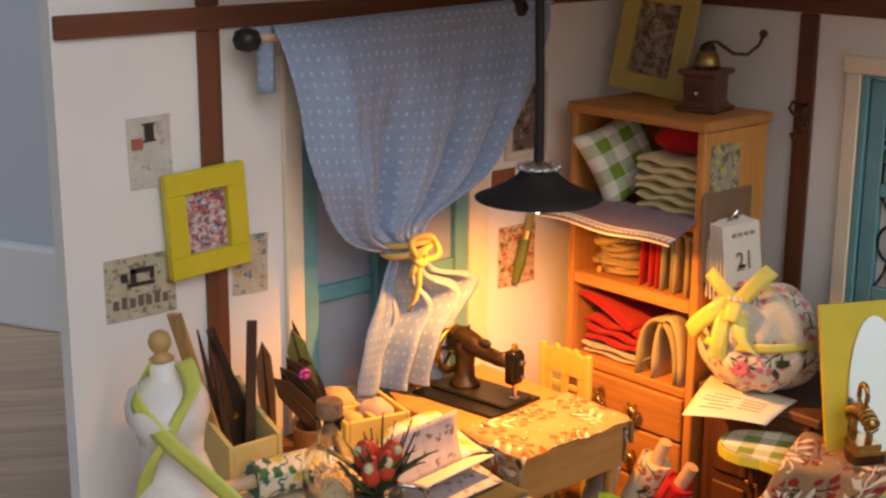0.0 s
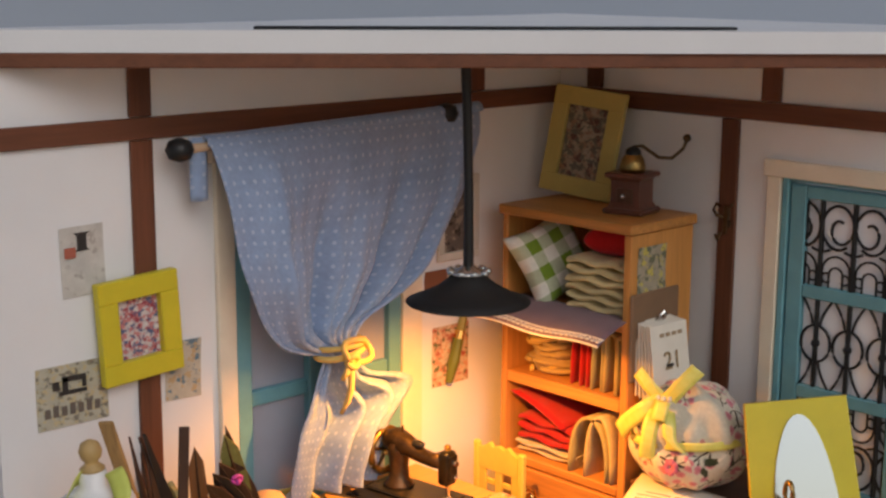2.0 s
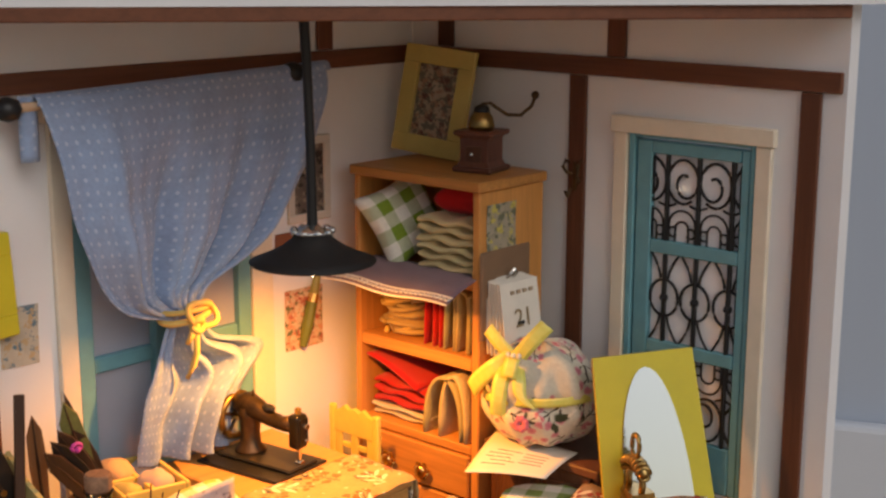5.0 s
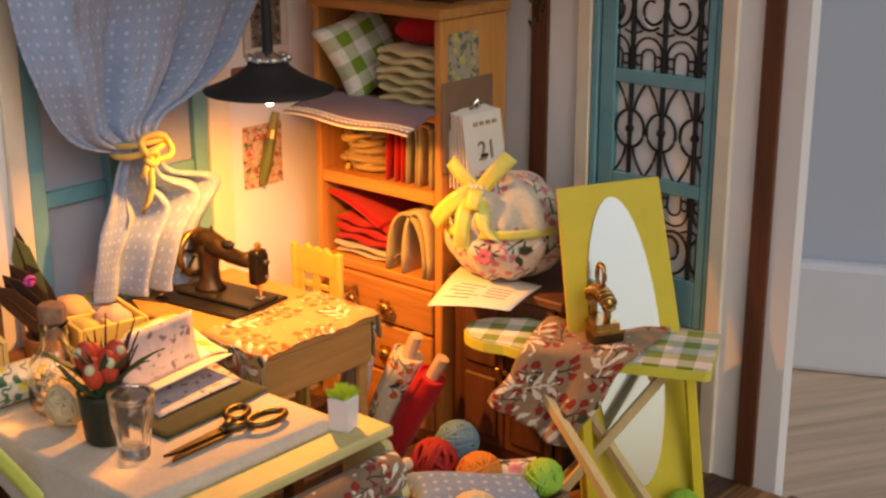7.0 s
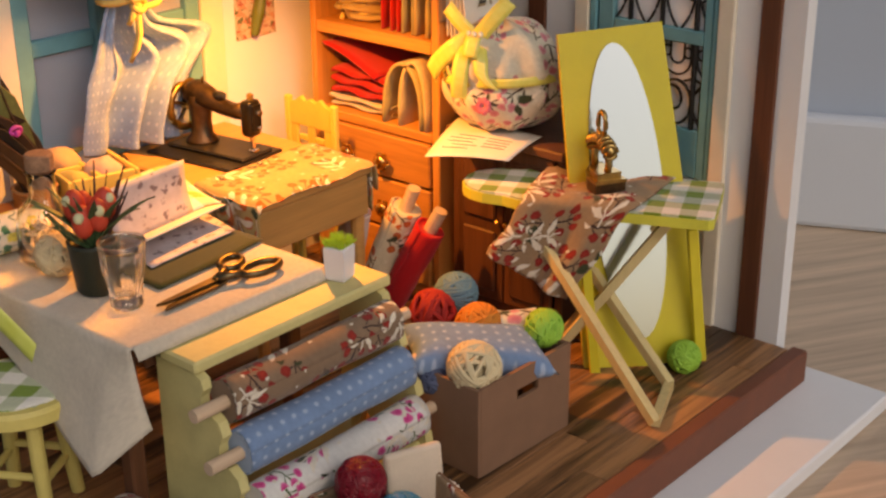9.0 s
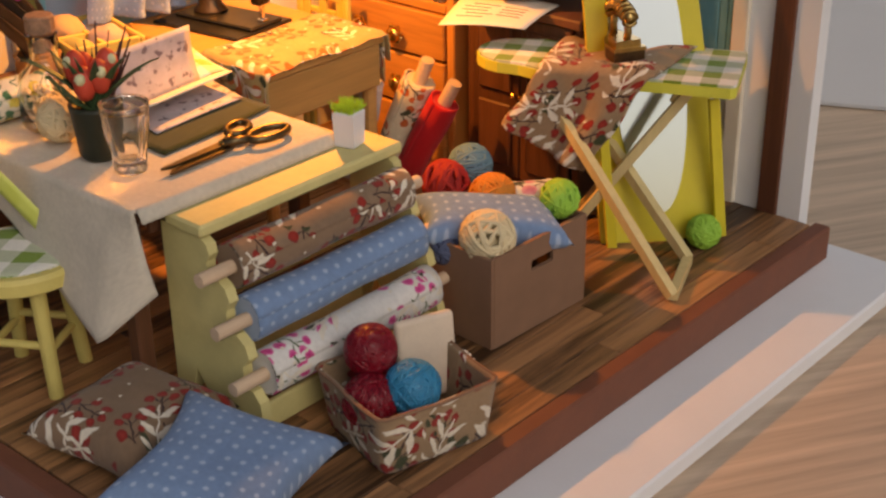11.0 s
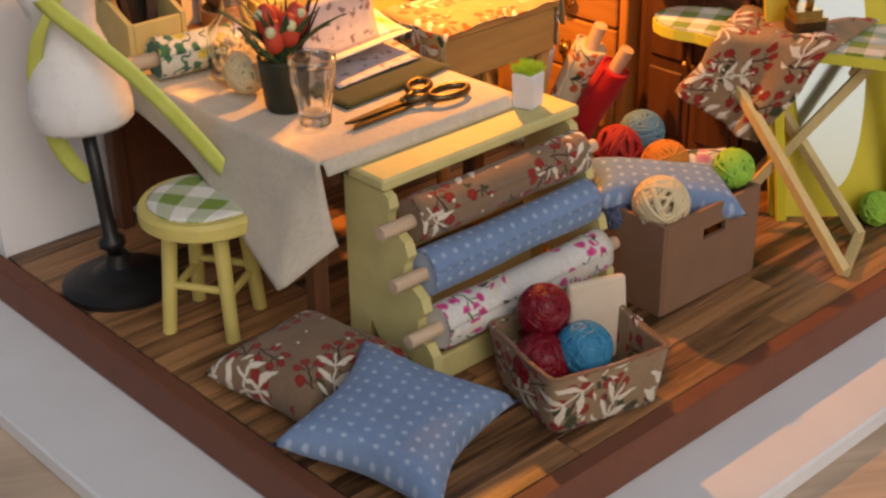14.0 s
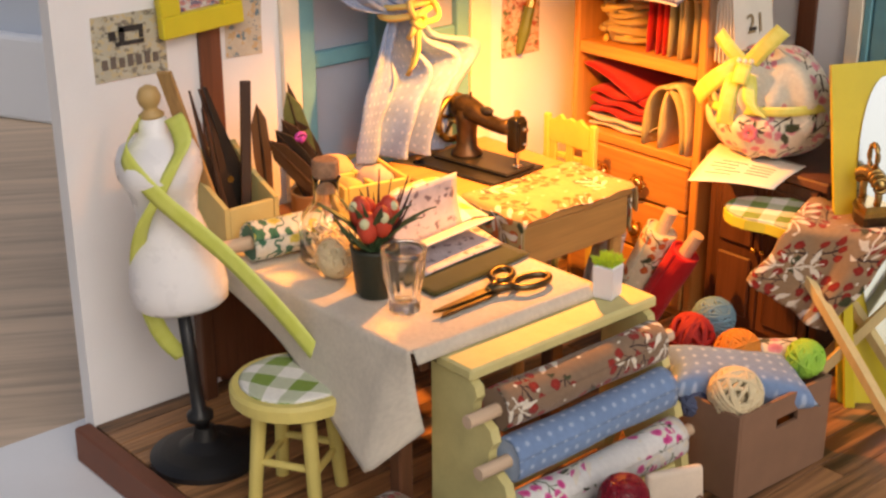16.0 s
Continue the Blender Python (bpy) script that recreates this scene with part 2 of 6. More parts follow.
def floral(name, ground, hues, pitch=5.5, branch=(0.05, 0.03, 0.02), petals=0.42, lines=0.012):
    """Printed flowers, berries and twigs scattered over a ground colour."""
    n = Nodes(name)
    v = n.where(True)
    wob = n.add("TexNoise", Vector=v, Scale=650.0, Detail=2.0)
    off = n.add("VectorMath", Vector=wob.outputs["Color"])
    off.operation = "MULTIPLY_ADD"
    off.inputs[1].default_value = (0.0022, 0.0022, 0)
    n.t.links.new(v, off.inputs[2])
    p = off.outputs[0]
    col = n.mix(n.ramp(n.noise(v, 150), 0.3, 0.7), dark(ground, 0.85), ground)
    twig = n.math("ABSOLUTE", n.math("SUBTRACT", n.noise(v, 190, 1.0), 0.5))
    col = n.mix(n.ramp(twig, lines, lines * 0.5), col, branch)
    for i, (hue, pit, size, keep) in enumerate(hues):
        sh = n.add("Mapping", Vector=p)
        sh.inputs["Location"].default_value = (0.013 * i + 0.005, 0.0071 * i, 0)
        sh.inputs["Rotation"].default_value = (0, 0, 0.7 * i)
        sh.inputs["Scale"].default_value = (1, 1 if i % 2 else 2.3, 0)
        vor = n.add("TexVoronoi", Vector=sh.outputs[0], Scale=1000.0 / pit, Randomness=0.9)
        vor.voronoi_dimensions = "2D"
        pick = n.add("SeparateColor", Color=vor.outputs["Color"])
        m = n.math("MULTIPLY", n.math("LESS_THAN", pick.outputs[0], keep), n.ramp(vor.outputs["Distance"], size + 0.04, size - 0.02))
        core = n.ramp(vor.outputs["Distance"], size * 0.25, size * 0.45)
        col = n.mix(m, col, n.mix(core, dark(hue, 0.7), hue))
    return cloth_base(n, col)


def berry_print(name, ground, size=1.0, berry=((0.3, 0.03, 0.02), (0.2, 0.018, 0.014)), twigs=(0.055, 0.03, 0.025)):
    """Tan cotton printed with white leaf sprays, red berries on dark twigs, and small dark leaves."""
    n = Nodes(name)
    v = n.where(True)
    wob = n.add("TexNoise", Vector=v, Scale=420.0, Detail=1.0)
    off = n.add("VectorMath", Vector=wob.outputs["Color"])
    off.operation = "MULTIPLY_ADD"
    off.inputs[1].default_value = (0.0016, 0.0016, 0)
    n.t.links.new(v, off.inputs[2])
    p = off.outputs[0]
    col = n.mix(n.ramp(n.noise(v, 150), 0.3, 0.7), dark(ground, 0.84), ground)

    def cell(pitch, shift):
        sh = n.add("Mapping", Vector=p)
        sh.inputs["Location"].default_value = (shift, shift * 0.6, 0)
        q = n.stretch(sh.outputs[0], 1000.0 / pitch / size, 1000.0 / pitch / size, 0)
        vor = n.add("TexVoronoi", Vector=q, Scale=1.0, Randomness=0.55)
        vor.voronoi_dimensions = "2D"
        pick = n.add("SeparateColor", Color=vor.outputs["Color"])
        d = n.add("VectorMath")
        d.operation = "SUBTRACT"
        n.t.links.new(q, d.inputs[0])
        n.t.links.new(vor.outputs["Position"], d.inputs[1])
        rot = n.add("VectorRotate", Vector=d.outputs[0], Angle=n.math("MULTIPLY", pick.outputs[1], 6.28))
        rot.rotation_type = "Z_AXIS"
        xy = n.add("SeparateXYZ", Vector=rot.outputs[0])
        return pick.outputs[0], xy.outputs[0], xy.outputs[1], vor.outputs["Distance"]

    def both(a, b):
        return n.math("MULTIPLY", a, b)

    def leaves(x, y, reach, count, fat, rise):
        """Pairs of pointed leaves along a stem that runs along y."""
        ax = n.math("ABSOLUTE", x)
        s = n.math("MULTIPLY", n.math("SUBTRACT", y, n.math("MULTIPLY", ax, rise)), count)
        row = n.math("ABSOLUTE", n.math("SUBTRACT", n.math("FRACT", n.math("ADD", s, 10.25)), 0.5))
        w = n.math("MULTIPLY", n.math("SINE", n.math("MULTIPLY", ax, math.pi / reach)), fat)
        m = both(n.ramp(n.math("SUBTRACT", w, row), -0.02, 0.05), n.math("LESS_THAN", ax, reach))
        return both(m, n.math("LESS_THAN", n.math("ABSOLUTE", y), 0.42))

    def stem(x, y, w, l):
        return both(n.ramp(n.math("ABSOLUTE", x), w, w * 0.6), n.math("LESS_THAN", n.math("ABSOLUTE", y), l))

    # dark twigs with berries at their tips
    pick, x, y, dist = cell(9.0, 0.004)
    keep = n.math("LESS_THAN", pick, 0.8)
    twig = n.math("MAXIMUM", stem(x, y, 0.035, 0.4), leaves(x, y, 0.3, 2.4, 0.09, 0.9))
    col = n.mix(both(keep, twig), col, twigs)
    ax = n.math("ABSOLUTE", x)
    for bx, by, r in ((0.27, 0.3, 0.13), (0.28, -0.1, 0.14), (0.0, 0.42, 0.12)):
        dx, dy = n.math("SUBTRACT", ax, bx), n.math("SUBTRACT", y, by)
        dd = n.math("SQRT", n.math("ADD", both(dx, dx), n.math("MULTIPLY", both(dy, dy), 0.75)))
        hue = n.mix(n.ramp(dd, r * 0.2, r), *berry)
        col = n.mix(both(keep, n.ramp(dd, r, r * 0.8)), col, hue)
    # dark green leaves
    pick, x, y, dist = cell(13.0, 0.021)
    col = n.mix(both(n.math("LESS_THAN", pick, 0.7), leaves(x, n.math("ADD", y, 0.1), 0.24, 1.4, 0.17, 0.6)), col, (0.05, 0.055, 0.025))
    # white sprays
    pick, x, y, dist = cell(11.5, 0.013)
    spray = n.math("MAXIMUM", stem(x, y, 0.025, 0.45), leaves(x, y, 0.36, 2.9, 0.26, 0.8))
    col = n.mix(both(n.math("LESS_THAN", pick, 0.62), spray), col, (0.7, 0.64, 0.53))
    # small white dots
    vor = n.add("TexVoronoi", Vector=n.stretch(p, 1, 1, 0), Scale=1000.0 / 3.4, Randomness=0.9)
    vor.voronoi_dimensions = "2D"
    pk = n.add("SeparateColor", Color=vor.outputs["Color"])
    col = n.mix(both(n.math("LESS_THAN", pk.outputs[0], 0.3), n.ramp(vor.outputs["Distance"], 0.15, 0.1)), col, (0.66, 0.6, 0.48))
    return cloth_base(n, col)


def glass(name, c=(1, 1, 1), rough=0.0, ior=1.22):
    """Clear glass; thin walls bend the light little."""
    n = Nodes(name)
    n.set(n.b, "Transmission Weight", 1.0)
    n.set(n.b, "IOR", ior)
    n.set(n.b, "Coat Weight", 0.6)
    return n.done(c, n.math("ADD", rough, n.math("MULTIPLY", n.noise(n.where(), 300), 0.02)), 0, 1.0)


def pane(name, tint, alpha):
    """Thin clear plastic: mostly see-through with a shine."""
    n = Nodes(name)
    n.set(n.b, "Alpha", n.math("ADD", alpha, n.math("MULTIPLY", n.noise(n.where(), 200), 0.06)))
    return n.done(tint, 0.08, 0, 0.6)


def printed(name, ground, inks, pitch=3.2, cover=0.45):
    """A small print: blots of several inks on paper."""
    n = Nodes(name)
    v = n.where(True)
    col = n.mix(n.ramp(n.noise(v, 220), 0.35, 0.65), dark(ground, 0.82), ground)
    for i, ink in enumerate(inks):
        sh = n.add("Mapping", Vector=v)
        sh.inputs["Location"].default_value = (0.021 * i + 0.002, 0.017 * i, 0)
        m = n.noise(sh.outputs[0], 1000.0 / pitch * (1 + 0.4 * i), 3, 0.6)
        col = n.mix(n.ramp(m, 0.5 + (0.5 - cover) * 0.3, 0.56 + (0.5 - cover) * 0.3), col, ink)
    n.bump(n.noise(v, 1500), 0.00002)
    return n.done(col, 0.55, 0, 0.3)


YELLOW = plain("yellow_paint", (0.62, 0.52, 0.16), 0.5, vary=0.1)
BRIGHT = plain("bright_yellow_paint", (0.62, 0.52, 0.03), 0.38, vary=0.07)
PALE = plain("pale_yellow_paint", (0.62, 0.55, 0.24), 0.55)
WHITE = plain("white_board", (0.76, 0.765, 0.78), 0.6, vary=0.05, scale=40)
CREAM = plain("cream_trim", (0.74, 0.67, 0.54), 0.6, vary=0.08)
BEAM = wood("brown_stained_strip", (0.15, 0.055, 0.028), 0.55, 0, 0.3)
BEAM_UP = wood("brown_stained_post", (0.15, 0.055, 0.028), 0.55, 2, 0.3)
RIM = plain("brown_painted_edge", (0.185, 0.066, 0.036), 0.6, vary=0.15)
AQUA = plain("aqua_paint", (0.14, 0.34, 0.4), 0.5, vary=0.12)
ORANGE = wood("honey_wood", (0.52, 0.24, 0.065), 0.45, 1, 0.25)
ORANGE_UP = wood("honey_wood_upright", (0.52, 0.24, 0.065), 0.45, 2, 0.25)
WALNUT = wood("dark_walnut", (0.12, 0.05, 0.025), 0.45, 2, 0.35)
RAW = wood("bare_wood_dowel", (0.6, 0.44, 0.3), 0.6, 0, 0.15)
BLACK = plain("black_enamel", (0.012, 0.012, 0.013), 0.4, vary=0.2)
BRASS = plain("antique_brass", (0.42, 0.28, 0.1), 0.32, 1.0, vary=0.35, scale=400)
BRONZE = plain("dark_bronze", (0.13, 0.085, 0.045), 0.35, 0.9, vary=0.4, scale=350)
SILVER = plain("bright_metal", (0.7, 0.7, 0.68), 0.2, 1.0, vary=0.1)
GOLD = plain("gold_metal", (0.75, 0.5, 0.16), 0.22, 1.0, vary=0.2)
KRAFT = plain("brown_card", (0.235, 0.13, 0.078), 0.75, vary=0.1, grain=2500)
PAPER = plain("paper", (0.72, 0.68, 0.6), 0.8, vary=0.07)
OLD_PAPER = plain("aged_paper", (0.58, 0.46, 0.33), 0.8, vary=0.12)
RED_CLOTH = cloth("red_felt", (0.45, 0.012, 0.015))
BEIGE = cloth("beige_linen", (0.62, 0.56, 0.46))
OLIVE = cloth("olive_linen", (0.4, 0.34, 0.16))
BLUE_DOT = dotted("blue_dotted_cotton", (0.19, 0.29, 0.48), (0.36, 0.45, 0.6), 3.0, 0.18)
GREEN_CHECK = gingham("green_gingham", (0.17, 0.27, 0.03), 8.0)
BROWN_FLORAL = berry_print("brown_berry_print", (0.32, 0.215, 0.125), 1.0)
PALE_FLORAL = berry_print("pale_rose_print", (0.74, 0.72, 0.68), 0.95, ((0.55, 0.04, 0.2), (0.68, 0.16, 0.36)), (0.1, 0.14, 0.06))
BAG_FLORAL = berry_print("cream_twig_print", (0.66, 0.62, 0.5), 1.15, ((0.5, 0.16, 0.2), (0.62, 0.3, 0.32)), (0.07, 0.05, 0.035))
# the brown berry print with lamplight put into its colours: yellower ground, orange berries
LIT_FLORAL = berry_print("lit_berry_print", (0.45, 0.32, 0.13), 1.0, ((0.52, 0.13, 0.03), (0.42, 0.09, 0.02)), (0.16, 0.1, 0.04))


def planks(name, c, rough=0.5, contrast=0.45):
    return wood(name, c, rough, 0, contrast, 650.0, 0.0001)


FLOOR_WOOD = planks("walnut_plank", (0.3, 0.15, 0.065), 0.38, 0.85)
ROOM_FLOOR = wood("pale_oak_floor", (0.56, 0.43, 0.31), 0.5, 0, 0.38, 220.0, 0.0002, 0.55)
ROOM_WALL = plain("grey_blue_wall", (0.42, 0.48, 0.57), 0.8, vary=0.04, scale=6)
SKIRTING = plain("pale_grey_skirting", (0.6, 0.64, 0.7), 0.6, vary=0.04, scale=10)

# ---- room behind ----
WALL_TURN = -65.3
room = tm(130, -120, -13, 0, 0, WALL_TURN)
bm = B()
box(bm, -1150, 750, -1150, 850, -33, -13)
setting("ground", bm, ROOM_FLOOR, "pale oak boards of the room floor")
bm = B()
box(bm, -1050, 620, 0, 40, 0, 800, m=room)
setting("wall_room", bm, ROOM_WALL, "plain grey-blue painted room wall")
bm = B()
box(bm, -1050, 620, -8, -0.5, 0, 38, 2.0, m=room, seg=2)
setting("baseboard", bm, SKIRTING, "pale grey painted baseboard along the room wall")

# ---- the little house: base, floor, walls, roof ----
bm = B()
box(bm, -209, 10, -166, 20, -12.9, -8.6, 0.5)
setting("base_plate", bm, WHITE, "white board base plate under the miniature room")
bm = B()
box(bm, -183, 0, -142.5, -0.2, -8.5, -0.9)
setting("floor", bm, RIM, "board under the walnut floor planks")
for nm, b in (("trim_front", (-187.5, 1.5, -147, -142.6)), ("trim_left", (-187.5, -183.2, -142.5, 1.5))):
    bm = B()
    box(bm, *b, -8.5, 0.4, 0.5)
    setting(nm, bm, RIM, "brown painted edge strip round the floor")


def wall_with_hole(bm, u0, u1, z0, z1, h, place):
    """Four blocks round the hole h = (u0, u1, z0, z1)."""
    for a, b, c, d in ((u0, h[0], z0, z1), (h[1], u1, z0, z1), (h[0], h[1], z0, h[2]), (h[0], h[1], h[3], z1)):
        if b > a and d > c:
            place(bm, a, b, c, d)


bm = B()
wall_with_hole(bm, -183, 4.5, -8.4, 166, (-120, -65, 40, 133), lambda m, a, b, c, d: box(m, a, b, 0, 4.5, c, d))
setting("wall_window", bm, WHITE, "white board wall with the window opening")
bm = B()
wall_with_hole(bm, -139, -0.1, -8.4, 166, (-116.5, -79, 38, 132), lambda m, a, b, c, d: box(m, 0, 4.5, a, b, c, d))
setting("wall_door", bm, WHITE, "white board wall with the grille door opening")
bm = B()
prism(bm, [(-188, 6), (6, 6), (6, -146), (-4, -146)], 166.2, 171, Matrix(((1, 0, 0, 0), (0, 0, 1, 0), (0, 1, 0, 0), (0, 0, 0, 1))))
setting("ceiling", bm, WHITE, "white triangular roof board over the corner")
bm = B()
ang = math.degrees(math.atan2(-148, 184))
box(bm, 2, 232, 0.6, 4.2, 163, 166.1, 0.3, m=tm(-187, 3, 0, 0, 0, ang))
setting("beam_front", bm, BEAM, "brown strip under the front edge of the roof")
# no real trim: a black strip drawn as the shadow gap behind the roof's edge
bm = B()
box(bm, 62, 168, 4.4, 8.2, 171.05, 171.7, 0.2, m=tm(-187, 3, 0, 0, 0, ang))
setting("trim_roof", bm, BLACK, "thin black strip standing in for the shadow gap behind the roof edge")

# rails and posts on the walls
bm = B()
box(bm, -182.5, -1.4, -1.3, -0.02, 145.2, 150.2, 0.25)
setting("rail_window", bm, BEAM, "brown stained horizontal rail")
bm = B()
box(bm, -1.3, -0.02, -138, -1.4, 145.2, 150.2, 0.25)
setting("rail_door", bm, wood("brown_stained_rail", (0.15, 0.055, 0.028), 0.55, 1, 0.3), "brown stained horizontal rail")
for a, b, c, d in ((-148, -142.2, 0, 145), (-148, -142.2, 150.4, 166), (-39, -33.2, 150.4, 166)):
    bm = B()
    box(bm, a, b, -1.2, -0.02, c, d, 0.25)
    setting("post", bm, BEAM_UP, "brown stained upright strip")
for a, b, c, d in ((-64.8, -59.2, 0, 145), (-133, -127.7, 0, 145), (-17, -11.2, 150.4, 166), (-77, -71.2, 150.4, 166)):
    bm = B()
    box(bm, -1.2, -0.02, a, b, c, d, 0.25)
    setting("post", bm, BEAM_UP, "brown stained upright strip")

# ---- window, door and what hangs on the walls ----
PANE = pane("window_film", (0.42, 0.46, 0.55), 0.62)
window = tagged(new("window_1"), "aqua painted window with clouded panes in a cream casing", "window", "", "structure")
for nm, m, b in (("casing", CREAM, (-125.5, -120.2, -1.6, -0.02, 40, 138)), ("casing", CREAM, (-64.8, -57.5, -1.6, -0.02, 40, 138)), ("casing", CREAM, (-127, -56, -2.2, -0.02, 138.1, 143)),
                 ("window_frame", AQUA, (-120, -115.5, -1.0, 3.0, 40, 133)), ("window_frame", AQUA, (-69.4, -65, -1.0, 3.0, 40, 133)), ("window_frame", AQUA, (-115.4, -69.5, -1.0, 3.0, 128.5, 133)),
                 ("window_frame", AQUA, (-115.4, -69.5, -1.0, 3.0, 40, 44.5)), ("mullion", AQUA, (-97.5, -92, -1.4, 2.6, 44.6, 128.4)), ("glazing_bar", AQUA, (-115.4, -97.6, -0.4, 2.2, 74.5, 78.5)),
                 ("glazing_bar", AQUA, (-91.9, -69.5, -0.4, 2.2, 74.5, 78.5))):
    part(nm, box(B(), *b, 0.3), m, window)
for b in ((-115.4, -97.6, 1.0, 1.5, 44.6, 74.4), (-91.9, -69.5, 1.0, 1.5, 44.6, 74.4), (-115.4, -97.6, 1.0, 1.5, 78.6, 128.4), (-91.9, -69.5, 1.0, 1.5, 78.6, 128.4)):
    part("pane", box(B(), *b), PANE, window)

door = tagged(new("door_1"), "aqua painted door with black scrolled iron grilles", "door", "", "structure")
for nm, m, b in (("casing", CREAM, (-1.6, -0.02, -78.8, -74.6, 0, 131)), ("casing", CREAM, (-1.6, -0.02, -121, -116.7, 0, 131)), ("casing", CREAM, (-2.2, -0.02, -121.8, -73.8, 131.1, 135.5)),
                 ("door_frame", AQUA, (-1.0, 3.5, -80.9, -79.05, 38.2, 131.8)), ("door_frame", AQUA, (-1.0, 3.5, -116.4, -115.2, 38.2, 131.8)), ("door_frame", AQUA, (-1.0, 3.5, -115.1, -81, 130.2, 131.8))):
    part(nm, box(B(), *b, 0.25), m, door)
leaf = part("door_leaf", B(), AQUA, door)
for b in ((-0.4, 2.4, -86, -81.4, 38.4, 129.6), (-0.4, 2.4, -114.9, -112.4, 38.4, 129.6), (-0.4, 2.4, -112.3, -86.1, 126.2, 129.6), (-0.4, 2.4, -112.3, -86.1, 100, 103.6), (-0.4, 2.4, -112.3, -86.1, 72.8, 76.4), (-0.4, 2.4, -112.3, -86.1, 38.4, 51)):
    part("rail", box(B(), *b, 0.3), AQUA, leaf)
DOOR_PANE = pane("milky_panel", (0.9, 0.91, 0.95), 0.93)


def flat_bar(bm, pts, w=1.0):
    return tube(bm, pts, w * 0.5, 6)


def grille(kind, z0, z1):
    """One wrought panel: three bars with C-scrolls over double arches, or rings with flared stems."""
    bm = B()
    h = z1 - z0
    up = kind != "scroll_down"

    def lay(pts, w):
        flat_bar(bm, [(0.4, max(-112.2, min(-86.2, y)), max(z0, min(z1, z0 + z if up else z1 - z))) for y, z in pts], w)
    bars = (-90.6, -100.0, -109.9)
    for y in bars:
        lay([(y, 0), (y, h)], 1.3)
    if kind == "loop":
        for y in bars:
            lay([(y + 4.3 * math.cos(2 * math.pi * k / 24), h * 0.5 + 4.9 * math.sin(2 * math.pi * k / 24)) for k in range(25)], 0.8)
            for sgn in (-1, 1):
                for top in (0, 1):
                    curve = [(y + sgn * (1.2 + 3.2 * (k / 8) ** 1.6), h * 0.5 + (5.2 + (h * 0.5 - 5.2) * k / 8) * (1 if top else -1)) for k in range(9)]
                    lay(curve, 0.7)
            ball(bm, (0.4, y, z0 + h * 0.5), 1.2, 8)
        return bm
    for i, y in enumerate((-85.6, -95.3, -104.9, -114.6)):
        hand = 1 if i % 2 else -1
        ring_pts, zc = [], h * 0.7
        for k in range(34):
            a = -0.5 * math.pi - hand * 0.6 + hand * 2 * math.pi * k / 20
            q = 4.6 if k < 17 else 4.6 - 3.4 * ((k - 17) / 16) ** 0.8
            ring_pts.append((y - (0 if k < 17 else hand * 0.9 * (k - 17) / 16) + q * math.cos(a), zc + q * 1.25 * math.sin(a)))
        lay(ring_pts, 0.8)
        for r, zz in ((4.0, 0.2), (2.0, 0.16)):
            lay([(y + r, 0)] + [(y + r * math.cos(math.pi * k / 10), h * zz + r * math.sin(math.pi * k / 10)) for k in range(11)] + [(y - r, 0)], 0.62)
    for y in bars:
        lay([(y - 2.6, h * 0.44), (y, h * 0.4), (y + 2.6, h * 0.44)], 0.7)
        for sgn in (-1, 1):
            lay([(y + sgn * (2.0 + 1.2 * math.cos(a)), h * 0.12 + 1.3 * math.sin(a)) for a in [math.pi * (1 + k / 6) for k in range(-5, 6)]], 0.6)
    return bm


for kind, z0, z1 in (("scroll", 103.4, 126.4), ("loop", 76.2, 100.2), ("scroll_down", 50.8, 73)):
    part("grille", grille(kind, z0, z1), BLACK, leaf, "black scrolled iron grille")
    part("panel", box(B(), 1.3, 1.9, -112.35, -86.05, z0, z1), DOOR_PANE, leaf, "milky clear panel")


def picture(name, label, cx, cz, w, h, frame_m, print_m, border, x=0.0, y=0.0, turn=0, roll=0, tilt=0, deep=1.6, cat="picture"):
    """A framed print that faces -y before it is turned."""
    t = thing(name, label, cat)
    t.matrix_world = pose(x * MM, y * MM, cz * MM, tilt, 0, turn) @ pose(0, 0, 0, 0, roll, 0)
    hw, hh = w / 2, h / 2
    if border:
        for a in ((-hw, hw, hh - border, hh), (-hw, hw, -hh, -hh + border), (-hw, -hw + border, -hh + border, hh - border), (hw - border, hw, -hh + border, hh - border)):
            part("frame_side", box(B(), a[0], a[1], -deep, -0.05, a[2], a[3], 0.25), frame_m, t)
    iw, ih = hw - border, hh - border
    bm = B()
    sheet(bm, lambda u, v: (-iw + 2 * iw * u, -0.55 if border else -0.12 - 0.25 * (2 * v - 1) ** 2, -ih + 2 * ih * v), 4, 6, 2 * iw, 2 * ih, 0.1)
    part("print", bm, print_m, t)
    return t


P_RED = printed("red_flower_print", (0.62, 0.58, 0.58), ((0.3, 0.05, 0.07), (0.1, 0.12, 0.22), (0.5, 0.2, 0.2)), 2.2)
P_GREY = printed("grey_sketch_print", (0.52, 0.49, 0.42), ((0.07, 0.06, 0.05), (0.25, 0.18, 0.1)), 2.5, 0.38)
P_CARD = printed("sewing_card_print", (0.5, 0.48, 0.38), ((0.2, 0.18, 0.14), (0.5, 0.42, 0.25)), 2.2, 0.4)
P_ROSE = printed("rose_card_print", (0.62, 0.5, 0.38), ((0.36, 0.1, 0.07), (0.12, 0.14, 0.07), (0.55, 0.3, 0.2)), 3.0, 0.42)
P_BLUE = printed("feather_card_print", (0.55, 0.5, 0.4), ((0.12, 0.2, 0.26), (0.5, 0.36, 0.2)), 3.0, 0.36)
P_DARK = printed("dark_photo_print", (0.16, 0.13, 0.11), ((0.04, 0.035, 0.03), (0.3, 0.25, 0.2)), 3.5, 0.4)
